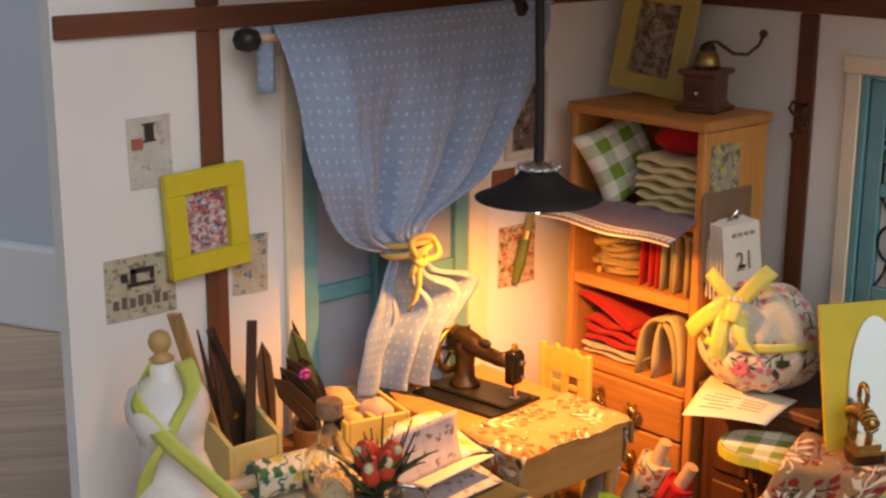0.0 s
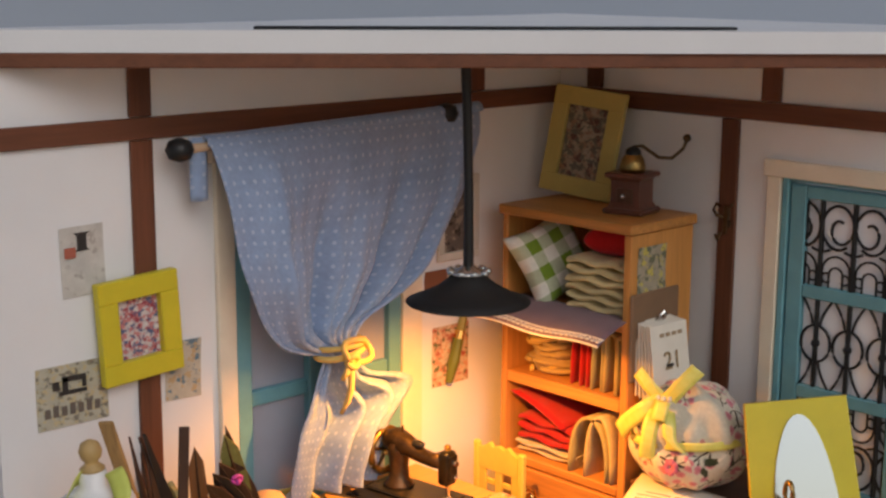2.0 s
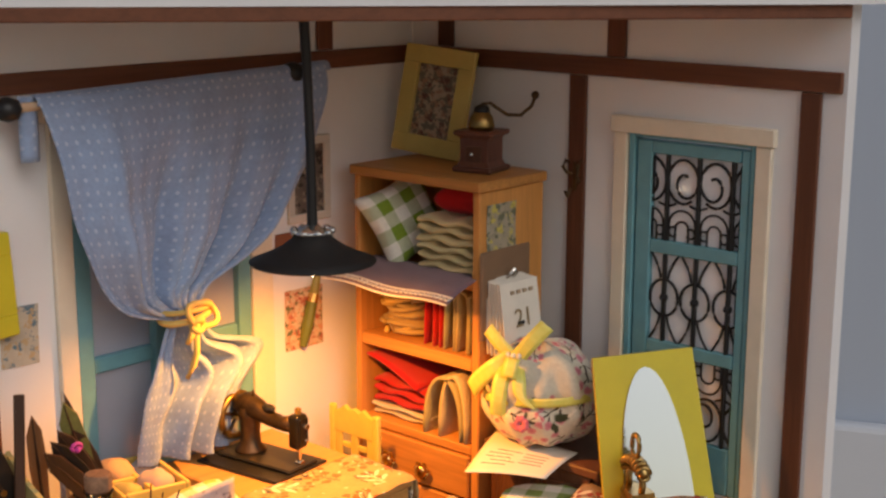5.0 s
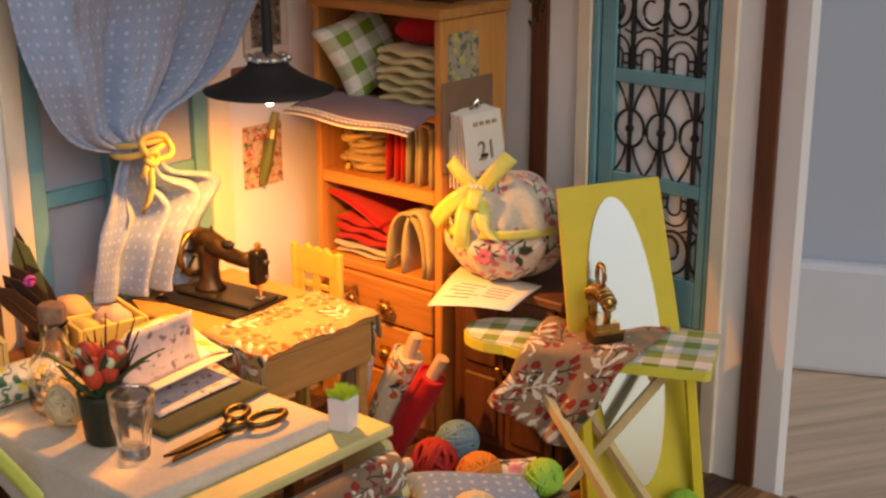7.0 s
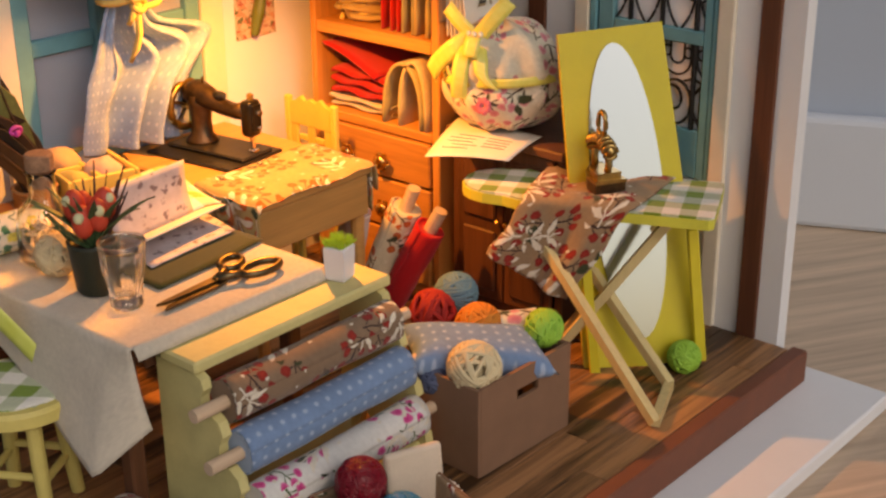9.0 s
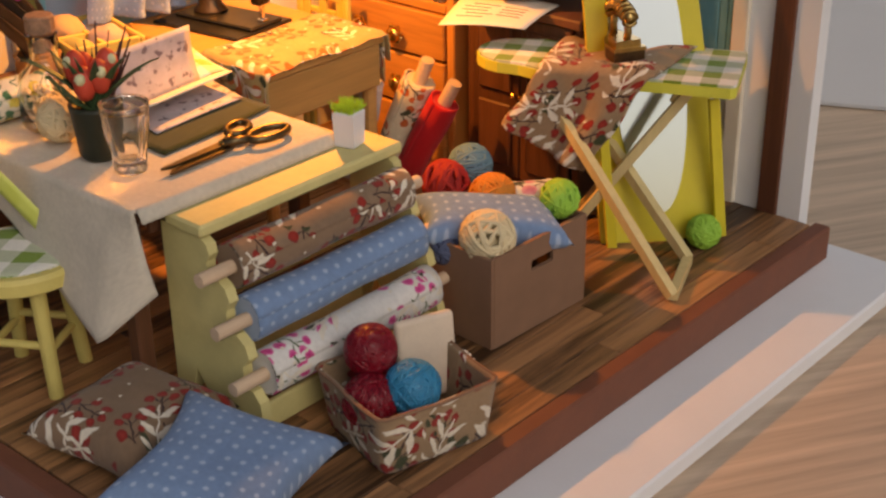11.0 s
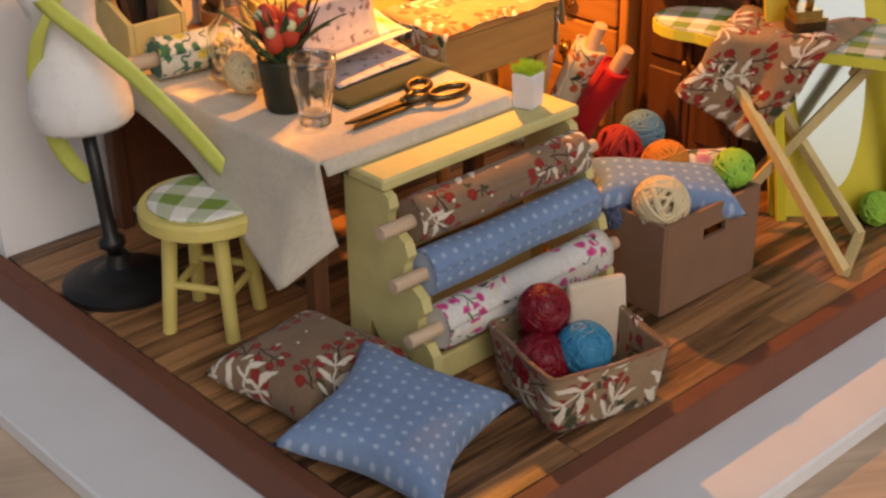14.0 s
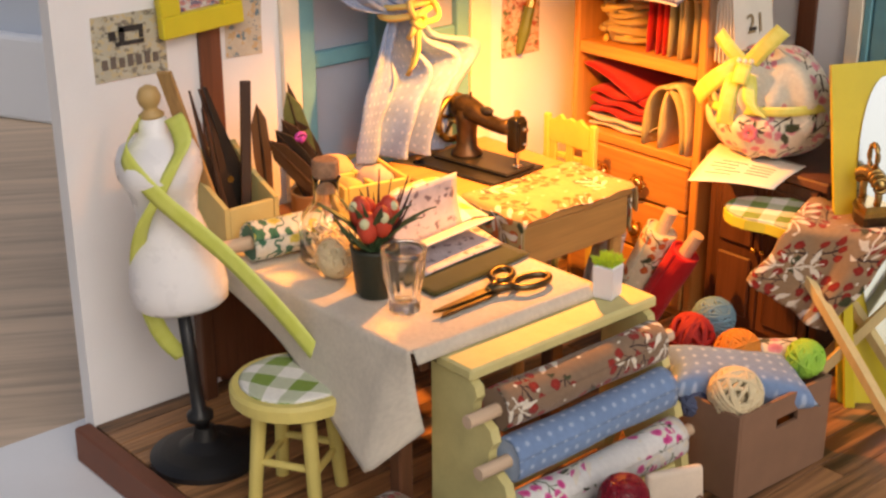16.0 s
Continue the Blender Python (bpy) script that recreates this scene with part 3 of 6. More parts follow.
INK = plain("dark_ink", (0.035, 0.03, 0.028), 0.6)
picture("picture_frame", "bright yellow framed red flower print on the wall", 0, 101.8, 21.2, 24.5, BRIGHT, P_RED, 5.0, -148.5, -1.4, 0, -3.2, 0, 2.6)
pc = picture("postcard", "pale card with a dark thread spool drawing", 0, 119, 11, 16, None, printed("pale_card_print", (0.6, 0.58, 0.54), ((0.4, 0.37, 0.34),), 3.0, 0.28), 0, -161, 0, 0, -1.5, 0, cat="postcard")
bm = lathe(B(), [(2.0, -2.2), (1.2, -1.6), (1.2, 1.4), (2.0, 2.0)], (0, -0.3, 4.5), 10)
for v in bm.verts:
    v.co.y = -0.4 + (v.co.y + 0.3) * 0.05
part("spool_print", bm, INK, pc)
part("red_mark", box(B(), -4.5, -1.8, -0.6, -0.4, 1.0, 3.4), plain("rust_ink", (0.4, 0.12, 0.08)), pc)
pc = picture("postcard", "sage card with a black sewing machine drawing", 0, 88.5, 18, 14.5, None, P_CARD, 0, -165, 0, 0, 0, 0, cat="postcard")
bm = B()
for b in ((-3.5, 3.5, 0.2, 1.1), (-2.6, -1.2, 1.1, 4.2), (-2.6, 3.4, 3.2, 4.4), (2.4, 3.4, 1.4, 3.3), (-5.0, -3.4, 1.6, 3.6)):
    box(bm, b[0], b[1], -0.52, -0.3, b[2], b[3])
part("drawing", bm, INK, pc)
for k in range(7):
    part("figure", box(B(), -7.2 + 2.1 * k, -5.9 + 2.1 * k, -0.52, -0.36, -4.6, -2.4 + 0.5 * (k % 2)), P_DARK, pc)
picture("postcard", "aged card with a blue feather drawing", 0, 88.5, 10, 14.5, None, P_BLUE, 0, -135.3, 0, 0, 2, 0, cat="postcard")
picture("postcard", "aged rose card on the wall beside the window", 0, 75.3, 14.3, 17.5, None, P_ROSE, 0, -45.3, 0, 0, 0, 0, cat="postcard")
picture("picture_frame", "dark photograph in a pale frame on the wall", 0, 115, 16, 24, plain("pale_frame_paint", (0.6, 0.56, 0.5)), P_DARK, 2.4, -43, -0.1, 0, 0, 0, 1.2)
picture("postcard", "small brown card half hidden behind the lamp", 0, 97.5, 9, 6.5, None, plain("rust_card", (0.22, 0.09, 0.05)), 0, -51, 0, 0, 0, 0, cat="postcard")

# green brush that hangs over the rose card
t = thing("paint_brush", "green handled brush hung on the rose card", "brush", -44.8, -1.6, 75, 0, ry=17)
part("handle", tube(B(), [(0, 0, -8), (0, 0, -2), (0, 0, 5)], [1.0, 1.7, 1.5], 10), plain("green_lacquer", (0.13, 0.16, 0.035), 0.3), t)
part("ferrule", cyl(B(), (0, 0, 5), (0, 0, 7.5), 1.6, 1.5, 10), GOLD, t)
part("tip", cyl(B(), (0, 0, 7.5), (0, 0, 12.5), 1.4, 1.0, 10), plain("olive_tip", (0.3, 0.27, 0.08), 0.4), t)

# coat hook on the post
t = thing("coat_hook", "small dark metal double hook on the brown post", "hook", -1.3, -62, 117)
part("hook", tube(B(), [(0, -2, 5), (-1.4, -2, 4), (-1.8, -2, 1), (-0.6, -2, -0.5), (0, -1, -1)], 0.45, 8), BRONZE, t)
part("hook", tube(B(), [(0, 2, 4), (-1.4, 2.2, 5), (-2.2, 2.6, 3.2), (-1.0, 2.2, 1.6), (0, 1.0, 1)], 0.45, 8), BRONZE, t)
part("plate", box(B(), -0.4, 0, -0.7, 0.7, -3.4, 4.6, 0.15), BRONZE, t)
part("hook", tube(B(), [(-0.3, 1.2, -3), (-1.8, 1.2, -5), (-2.8, 1.2, -3.4)], 0.42, 8), BRONZE, t)

# ---- curtain ----
t = thing("curtain_rod", "dark wooden curtain rod with round finials", "curtain rod", -97, -8, 143)
part("rod", tube(B(), [(-42, 0, 0), (0, 0, 1.4), (44, 0, 2.8)], 1.1, 10), RAW, t)
for sx in (-42.5, 42):
    part("finial", lathe(B(), [(0.5, -2.8), (2.6, -2.0), (3.4, 0), (2.6, 2.0), (0.5, 2.8)], (sx, 0, 2.8 if sx > 0 else 0), 16), BLACK, t, smooth=True)
for sx in (-38, 39):
    part("bracket", box(B(), sx - 0.8, sx + 0.8, 0.5, 7.9, -0.9, 0.9, 0.2), BLACK, t)


def glide(knots, s):
    """A smooth curve through knots (s, x, z)."""
    i = max(k for k in range(len(knots) - 1) if knots[k][0] <= s or k == 0)
    f = (s - knots[i][0]) / (knots[i + 1][0] - knots[i][0])
    p0, p1, p2, p3 = (Vector(knots[min(max(k, 0), len(knots) - 1)][1:]) for k in (i - 1, i, i + 1, i + 2))
    return 0.5 * ((2 * p1) + (p2 - p0) * f + (2 * p0 - 5 * p1 + 4 * p2 - p3) * f * f + (3 * p1 - p0 - 3 * p2 + p3) * f ** 3)


UPPER_L = ((0, -133, 145.2), (0.2, -130, 134), (0.5, -127, 116), (0.72, -122, 102), (0.87, -115.5, 93), (0.95, -108.5, 89.5), (1, -101.5, 88))
UPPER_R = ((0, -44.5, 146.5), (0.15, -44.5, 138), (0.4, -52.5, 122), (0.62, -62, 109), (0.8, -74, 101), (0.93, -87, 95.5), (1, -91.5, 90))
LOWER_L = ((0, -101.5, 88), (0.4, -108.5, 70), (0.7, -110.5, 60), (1, -111, 51.5))
LOWER_R = ((0, -91.5, 90), (0.2, -86, 81), (0.42, -69.5, 75.5), (0.62, -77, 65), (0.85, -80.5, 54.5), (1, -81, 48.8))


def curtain_shape(u, v):
    """u across from 0 to 1, v from the rod (0) to the hem (1); gathered at the tie."""
    tie = 0.60
    bump = lambda c, w: math.exp(-((u - c) / w) ** 2)
    if v < tie:
        s = v / tie
        p = glide(UPPER_L, s).lerp(glide(UPPER_R, s), u)
        mid = math.sin(math.pi * min(1, s * 1.02))
        pull = s ** 1.3
        # a full lobe on one side, a deep valley beside it and narrow pleats that run into the tie
        deep = mid * (6.5 * bump(0.15, 0.13) - 6.5 * pull * bump(0.4, 0.085) + 6.0 * pull * bump(0.55, 0.07) - 5.5 * pull * bump(0.68, 0.06) + 4.6 * pull * bump(0.8, 0.06) + 2.4 * bump(0.93, 0.08))
        deep += pull * (0.6 + 1.3 * mid) * (1.2 * math.sin(41 * u + 1) + 0.8 * math.sin(67 * u + 2.2))
        deep += mid * (2.0 * noise.noise(Vector((u * 3.2 + s * 1.6, s * 3.1 - u, 4.2))) + 0.8 * noise.noise(Vector((u * 8, s * 7 + u * 4, 8.2))))
        y = -9.6 - deep - 2.4 * s ** 6
        z = p.y - 1.6 * mid * math.sin(math.pi * u)
        return p.x, min(y, -3.4), z
    s = (v - tie) / (1 - tie)
    p = glide(LOWER_L, s).lerp(glide(LOWER_R, s), u)
    grow = min(1.0, 0.35 + 1.3 * s)
    deep = 1.5 * grow * (2.2 * bump(0.12, 0.12) - 2.0 * bump(0.32, 0.06) + 2.8 * bump(0.46, 0.06) - 2.6 * bump(0.6, 0.05) + 2.6 * bump(0.72, 0.05) - 2.0 * bump(0.84, 0.05))
    deep += 0.8 * math.sin(41 * u + 1) * (1 - s) + 0.9 * noise.noise(Vector((u * 4, s * 5, 2.2)))
    return p.x, min(-12.0 + 3.4 * s - deep, -3.6), p.y


curtain = thing("curtain", "pale blue dotted cotton curtain tied with yellow cord", "curtain")
CURTAIN = dotted("curtain_cotton", (0.29, 0.385, 0.58), (0.44, 0.51, 0.65), 2.9, 0.16)
bm = B()
sheet(bm, curtain_shape, 130, 90, 96, 102, 0.35)
part("drape", bm, CURTAIN, curtain, smooth=True)
bm = B()
sheet(bm, lambda u, v: (-136 + 4.5 * u, -6.5 - 1.5 * math.sin(u * 3), 145.5 - 15 * v), 6, 8, 5, 15, 0.3)
part("fold", bm, CURTAIN, curtain, smooth=True)
bm = B()
sheet(bm, lambda u, v: (-133 + 90 * u, -8 + 1.9 * math.cos(math.pi * (0.05 + v)), 143.6 + 2.6 * u + 1.9 * math.sin(math.pi * (0.05 + v))), 30, 8, 95, 7, 0.3)
part("rod_sleeve", bm, CURTAIN, curtain, smooth=True)
CORD = plain("yellow_cord", (0.66, 0.45, 0.13), 0.8, grain=3000, bump=0.0001)
tie = part("tie", tube(B(), [(-96.4 + 6.6 * math.cos(a), -12.6 + 5.6 * math.sin(a), 88.6 + 1.2 * math.cos(a)) for a in [2 * math.pi * k / 24 for k in range(24)]], 0.85, 8, True), CORD, curtain, "yellow twisted cord", True)
part("strand", tube(B(), [(-96.2 + 6.3 * math.cos(a), -12.6 + 5.8 * math.sin(a), 90.2 + 0.8 * math.cos(a + 1)) for a in [2 * math.pi * k / 24 for k in range(24)]], 0.75, 8, True), CORD, tie, "", True)
part("knot", tube(B(), [(-95.6 + 4.4 * math.cos(a), -18.6 + 0.7 * math.sin(3 * a), 89.4 + 3.2 * math.sin(a) - 0.8 * math.cos(a)) for a in [2 * math.pi * k / 18 for k in range(18)]], 0.8, 8, True), CORD, tie, "", True)
part("knot", tube(B(), [(-97.6 + 1.7 * math.cos(a), -19.3 + 0.5 * math.cos(2 * a), 87.2 + 1.5 * math.sin(a)) for a in [2 * math.pi * k / 12 for k in range(12)]], 0.8, 8, True), CORD, tie, "", True)
part("cord_end", tube(B(), [(-97.5, -18.8, 87.5), (-98.2, -19.2, 84), (-97.8, -18.6, 80), (-98.6, -18.0, 76.5), (-100.2, -17.4, 73.5)], [0.8, 0.8, 0.8, 0.85, 0.6], 8), CORD, tie, "", True)
part("cord_end", tube(B(), [(-98, -18.6, 87), (-99.6, -19.0, 84.6), (-100.4, -18.2, 82.6)], [0.8, 0.8, 0.6], 8), CORD, tie, "", True)

# ---- lamp ----
lamp = thing("pendant_lamp", "black pendant lamp with a lit bulb on a long cord", "lamp", -80.8, -43, 101)
shade_prof = [(r, 3.0 + (z - 3.0) * 0.76) for r, z in ((15.2, 3.0), (15.4, 3.4), (12, 5.2), (8, 7.8), (5.2, 10.6), (4.4, 12.2), (3.6, 12.4), (4.4, 10.2), (7.4, 7.2), (11.4, 4.7), (14.8, 2.95))]
shade = part("shade", lathe(B(), shade_prof, (0, 0, 0), 40, False), plain("matt_black_shade", (0.012, 0.011, 0.011), 0.7, vary=0.2), lamp, "matt black cone shade", True)
part("socket", cyl(B(), (0, 0, 3.6), (0, 0, 9.6), 1.8, 3.2, 16), BLACK, lamp)
collar = part("collar", lathe(B(), [(2.0, 9.9), (4.8, 10.1), (4.8, 10.8), (2.4, 11.5), (1.6, 12.2)], (0, 0, 0), 20), SILVER, lamp, "bright metal collar", True)
for k in range(9):
    a = 2 * math.pi * k / 9
    part("bead", ball(B(), (4.6 * math.cos(a), 4.6 * math.sin(a), 10.7), 1.0, 8), SILVER, collar)
part("cord", tube(B(), [(0, 0, 11.8), (-0.2, 0, 32), (-0.6, 0.2, 48), (-1.4, 0.4, 65.2)], [1.3, 1.15, 1.15, 1.3], 10), BLACK, lamp)
GLOW = Nodes("lit_bulb")
GLOW.set(GLOW.b, "Emission Color", (1.0, 0.8, 0.5, 1))
GLOW.set(GLOW.b, "Emission Strength", 12.0)
bulb = part("bulb", ball(B(), (0, 0, 1.4), 1.5, 14, 1, 1, 1.4), GLOW.done((1, 0.9, 0.7), 0.3), lamp, "small lit warm bulb", True)
bulb.visible_shadow = False
# ---- bookcase in the corner ----
case = thing("bookcase", "honey-coloured wooden bookcase with drawers in the corner", "bookcase")
for nm, b, m in (("side_panel", (-34, -7.4, -11.6, -9.5, 0, 116.4), ORANGE_UP), ("side_panel", (-34, -7.4, -56, -53.4, 0, 116.4), ORANGE_UP), ("top", (-35.5, -7.0, -57, -9.0, 116.5, 119.2), ORANGE),
                 ("shelf", (-33.4, -9, -53.3, -11.7, 89.6, 92.4), ORANGE), ("shelf", (-33.8, -9, -53.3, -11.7, 67.6, 71.0), ORANGE), ("shelf", (-33.8, -9, -53.3, -11.7, 43.8, 46.4), ORANGE), ("back_panel", (-8.9, -7.6, -53.3, -11.7, 0.5, 116.3), ORANGE_UP),
                 ("plinth", (-33, -9, -53.3, -11.7, 0, 2.6), ORANGE)):
    part(nm, box(B(), *b, 0.35), m, case)
for z0, z1 in ((31.4, 43.4), (17.2, 30.6), (3.0, 16.4)):
    dr = part("drawer", box(B(), -34.6, -9.2, -52.9, -12.0, z0, z1, 0.4), ORANGE, case)
    for y in (-24.5, -37.5):
        kb = lathe(B(), [(0.8, 0), (0.7, 1.0), (1.6, 1.6), (2.1, 2.4), (1.5, 3.2), (0.5, 3.5)], (0, 0, 0), 12)
        bmesh.ops.transform(kb, matrix=tm(-34.7, y, (z0 + z1) / 2 - 1, 0, -90, 0), verts=kb.verts)
        kn = part("knob", kb, GOLD, dr, "ornate gold knob", True)
        part("petal_ring", tube(B(), [(-36.4, y + (2.2 + 0.35 * math.cos(6 * a)) * math.cos(a), (z0 + z1) / 2 - 1 + (2.2 + 0.35 * math.cos(6 * a)) * math.sin(a)) for a in [2 * math.pi * k / 24 for k in range(24)]], 0.4, 6, True), GOLD, dr)

picture("sticker", "small botanical print on the bookcase side", 0, 106.5, 12, 12.5, None, printed("botanical_print", (0.36, 0.32, 0.24), ((0.5, 0.42, 0.1), (0.13, 0.14, 0.09)), 3.5, 0.42), 0, -25.5, -56.05, 0, 0, 0, cat="print")
cal = thing("calendar", "tear-off calendar hung on a brown board", "calendar", -24.0, -56.1, 88.6)
part("board", box(B(), -10.5, 10, -1.0, -0.05, -12, 12, 0.5), plain("brown_board", (0.2, 0.12, 0.07)), cal, "brown backing board")
pad = part("pad", B(), PAPER, cal)
for k in range(6):
    y0 = -1.1 - 0.9 * k
    sl = part("page", box(B(), -8.2 + 0.1 * k, 6.0 + 0.2 * k, y0 - 0.3, y0, -15.5 - 0.4 * k, 4.5 - 0.3 * k, 0.0, tm(0, 0, 0, -2 - 1.3 * k, 0, -3)), PAPER, pad)
part("print_mark", box(B(), -3, -0.6, -0.3, 0, -7.5, -6.7, 0, tm(0.2, -6.35, 0, -8.5, 0, -3)), INK, pad)


def words(body, size, m, parent, mat, name="lettering"):
    cu = bpy.data.curves.new(name, "FONT")
    cu.body, cu.size, cu.align_x, cu.align_y, cu.extrude = body, size * MM, "CENTER", "CENTER", 0.00004
    tmp = new("tmp", cu)
    me = bpy.data.meshes.new_from_object(tmp.evaluated_get(bpy.context.evaluated_depsgraph_get()))
    bpy.data.objects.remove(tmp)
    me.materials.clear()
    me.materials.append(mat)
    ob = new(name, me)
    ob.parent = parent
    ob.matrix_basis = m
    return ob


words("21", 7.0, pose(-0.0004, -0.0073, -0.006, 90 - 8.5, 0, -3), cal, plain("sepia_ink", (0.3, 0.22, 0.12)), "date")
for k in range(4):
    part("heading_bar", box(B(), -4.4 + 2.4 * k, -2.9 + 2.4 * k, -0.25, 0, 0.9, 1.9, 0, tm(0.0, -6.2, -0.3, -8.5, 0, -3)), plain("pale_sepia_ink", (0.4, 0.3, 0.2)), pad)
part("clip", tube(B(), [(-1.2, -2, 4), (-1.2, -3.2, 5.4), (0, -3.4, 6.6), (1.2, -3.2, 5.4), (1.2, -2, 4)], 0.5, 8), SILVER, cal)

# on top of the bookcase
picture("picture_frame", "mustard framed botanical print leaning on the wall", 0, 135.2, 24, 30.8, plain("mustard_paint", (0.5, 0.4, 0.12), 0.5), printed("old_botanical_print", (0.4, 0.33, 0.24), ((0.12, 0.06, 0.05), (0.3, 0.18, 0.12), (0.14, 0.13, 0.1)), 3.6, 0.46), 5.2, -9.5, -18.2, -82, 5, -9, 1.8)
gr = thing("coffee_grinder", "dark wooden coffee grinder with a brass dome and crank", "coffee grinder", -19.0, -43.5, 119.2, 12)
GRW = wood("grinder_wood", (0.13, 0.05, 0.032), 0.4, 2)
part("base", box(B(), -6, 6, -6, 6, 0, 1.6, 0.5), GRW, gr)
bm = B()
skin(bm, [ring(bm, (0, 0, z), (0, 0, 1), r, 4, 1, math.pi / 4) for r, z in ((7.0, 1.6), (6.0, 3), (6.0, 9), (6.8, 9.8))])
part("body", bm, GRW, gr)
part("drawer", box(B(), -4.9, -4.0, -2.4, 2.4, 3, 7, 0.2), WALNUT, gr)
part("drawer_knob", ball(B(), (-5.4, 0, 5), 0.7, 8), SILVER, gr)
part("top_plate", box(B(), -5.8, 5.8, -5.8, 5.8, 9.8, 11.2, 0.5), GRW, gr)
part("dome", lathe(B(), [(3.4, 11.2), (3.6, 12.4), (3.1, 14.6), (1.9, 16.2), (1.0, 16.8)], (0, 0, 0), 20), BRASS, gr, "shiny brass dome", True)
part("cap", lathe(B(), [(1.9, 15.4), (2.2, 16.0), (2.0, 17.2), (0.8, 18.0)], (0, 0, 0), 14), BLACK, gr, "black cap on the dome", True)
cr = part("crank", tube(B(), [(0, 0, 16.2), (0.2, 0, 18), (1.6, -1.8, 18.2), (4.6, -5.4, 15.0), (7, -8.2, 14.8), (9.0, -10.4, 17.2), (9.6, -11.2, 19.6)], 0.5, 8), BRONZE, gr, "dark metal crank", True)
part("handle_knob", ball(B(), (9.6, -11.2, 20.2), 1.15, 10), BRONZE, cr, "", True)


def pillow(w, h, fat, material, pinch=0.16, nu=22):
    """A stuffed square with pinched corners, flat side down, in the xy plane."""
    bm = B()

    def face(sgn):
        def fn(u, v):
            a, b = 2 * u - 1, 2 * v - 1
            pin = 1 - pinch * (1 - abs(a) ** 1.6) * abs(b) ** 2
            pin2 = 1 - pinch * (1 - abs(b) ** 1.6) * abs(a) ** 2
            puff = ((1 - a ** 4) * (1 - b ** 4)) ** 0.55
            wr = 0.25 * math.sin(9 * a + 5 * b) * (1 - abs(a)) * (1 - abs(b))
            return a * w / 2 * pin2, b * h / 2 * pin, fat / 2 + sgn * (fat / 2 * puff + 0.25 + wr * 0.5)
        return fn
    sheet(bm, face(1), nu, nu, w, h)
    sheet(bm, face(-1), nu, nu, w, h)
    bmesh.ops.remove_doubles(bm, verts=bm.verts, dist=0.52)
    return bm


def folded(w, d, h, n, material, name, label, x, y, z, rz, cat="cloth"):
    """A pile of n folds of cloth, d deep, h high."""
    t = thing(name, label, cat, x, y, z, rz)
    th = h / n
    for k in range(n):
        bm = B()
        sag = 0.2 * th
        ins = random.uniform(0, 0.05) * w

        def fn(u, v, k=k, ins=ins):
            a = 2 * math.pi * u
            yy = math.copysign(abs(math.cos(a)) ** 0.35, math.cos(a)) * (d / 2 - ins)
            zz = th * (k + 0.5) + math.copysign(abs(math.sin(a)) ** 0.8, math.sin(a)) * th * 0.44 + sag * math.sin(v * 11 + 2.3 * k)
            return (v - 0.5) * (w - ins) + 0.15 * math.sin(a * 3 + k), yy, zz
        sheet(bm, fn, 24, 10, 2 * d, w)
        bmesh.ops.holes_fill(bm, edges=[e for e in bm.edges if e.is_boundary], sides=60)
        part("fold", bm, material, t, smooth=True)
    return t


pil = single("pillow", pillow(24, 23, 7.5, GREEN_CHECK), GREEN_CHECK, "green gingham pillow leaning in the top compartment", "pillow", smooth=True, group="pillows")
face = Vector((-0.3, -0.88, 0.3)).normalized()
edge = Vector((0.3, -0.3, -0.9))
edge = (edge - face * edge.dot(face)).normalized()
pil.matrix_world = Matrix.Translation((-0.0262, -0.0215, 0.1040)) @ Matrix((edge, face.cross(edge), face)).transposed().to_4x4() @ pose(0, 0, -0.00375)
folded(21, 23, 15.0, 6, cloth("yellow_cream_cloth", (0.76, 0.64, 0.34)), "folded_cloth", "pile of cream-yellow cloth folded in six layers", -21, -42.0, 92.5, 90)
single("folded_cloth", pillow(18, 16, 8, RED_CLOTH), RED_CLOTH, "dark red cloth bundle on the folded pile", "cloth", -19, -41, 107.6, 10, smooth=True)
MAUVE = cloth("mauve_cotton", (0.22, 0.14, 0.17))
t = thing("shelf_runner", "mauve shelf cloth with a pink and white ribbon border", "cloth", 0, 0, 92.5)
bm = B()
sheet(bm, lambda u, v: (-30 - 21 * v, -14 - 40 * u - 5.5 * v * u, 0.5 - 3.2 * v * v + 0.5 * math.sin(9 * u) * v), 20, 14, 40, 22, 0.25)
part("cloth", bm, MAUVE, t, smooth=True)
bm = B()
sheet(bm, lambda u, v: (-30 - 21 * (0.84 + 0.15 * v), -14 - 40 * u - 5.5 * (0.84 + 0.15 * v) * u, 0.62 - 3.2 * (0.84 + 0.15 * v) ** 2 + 0.5 * math.sin(9 * u) * 0.9), 20, 3, 40, 3.4, 0.1)
brd = part("border", bm, cloth("pink_ribbon", (0.42, 0.16, 0.17)), t, "pink ribbon with pale stitches", True)
for k in range(26):
    u = (k + 0.5) / 26
    part("stitch", box(B(), -49.7, -48.2, -14 - 45.0 * u - 0.45, -14 - 45.0 * u + 0.45, -1.85 + 0.45 * math.sin(9 * u), -1.45 + 0.45 * math.sin(9 * u)), PAPER, brd)
for vv in (0.83, 0.995):
    part("ribbon_edge", tube(B(), [(-30 - 21 * vv, -14 - 40 * u - 5.5 * vv * u, 0.75 - 3.2 * vv * vv + 0.5 * math.sin(9 * u) * vv) for u in [k / 16 for k in range(17)]], 0.28, 6), PAPER, brd)
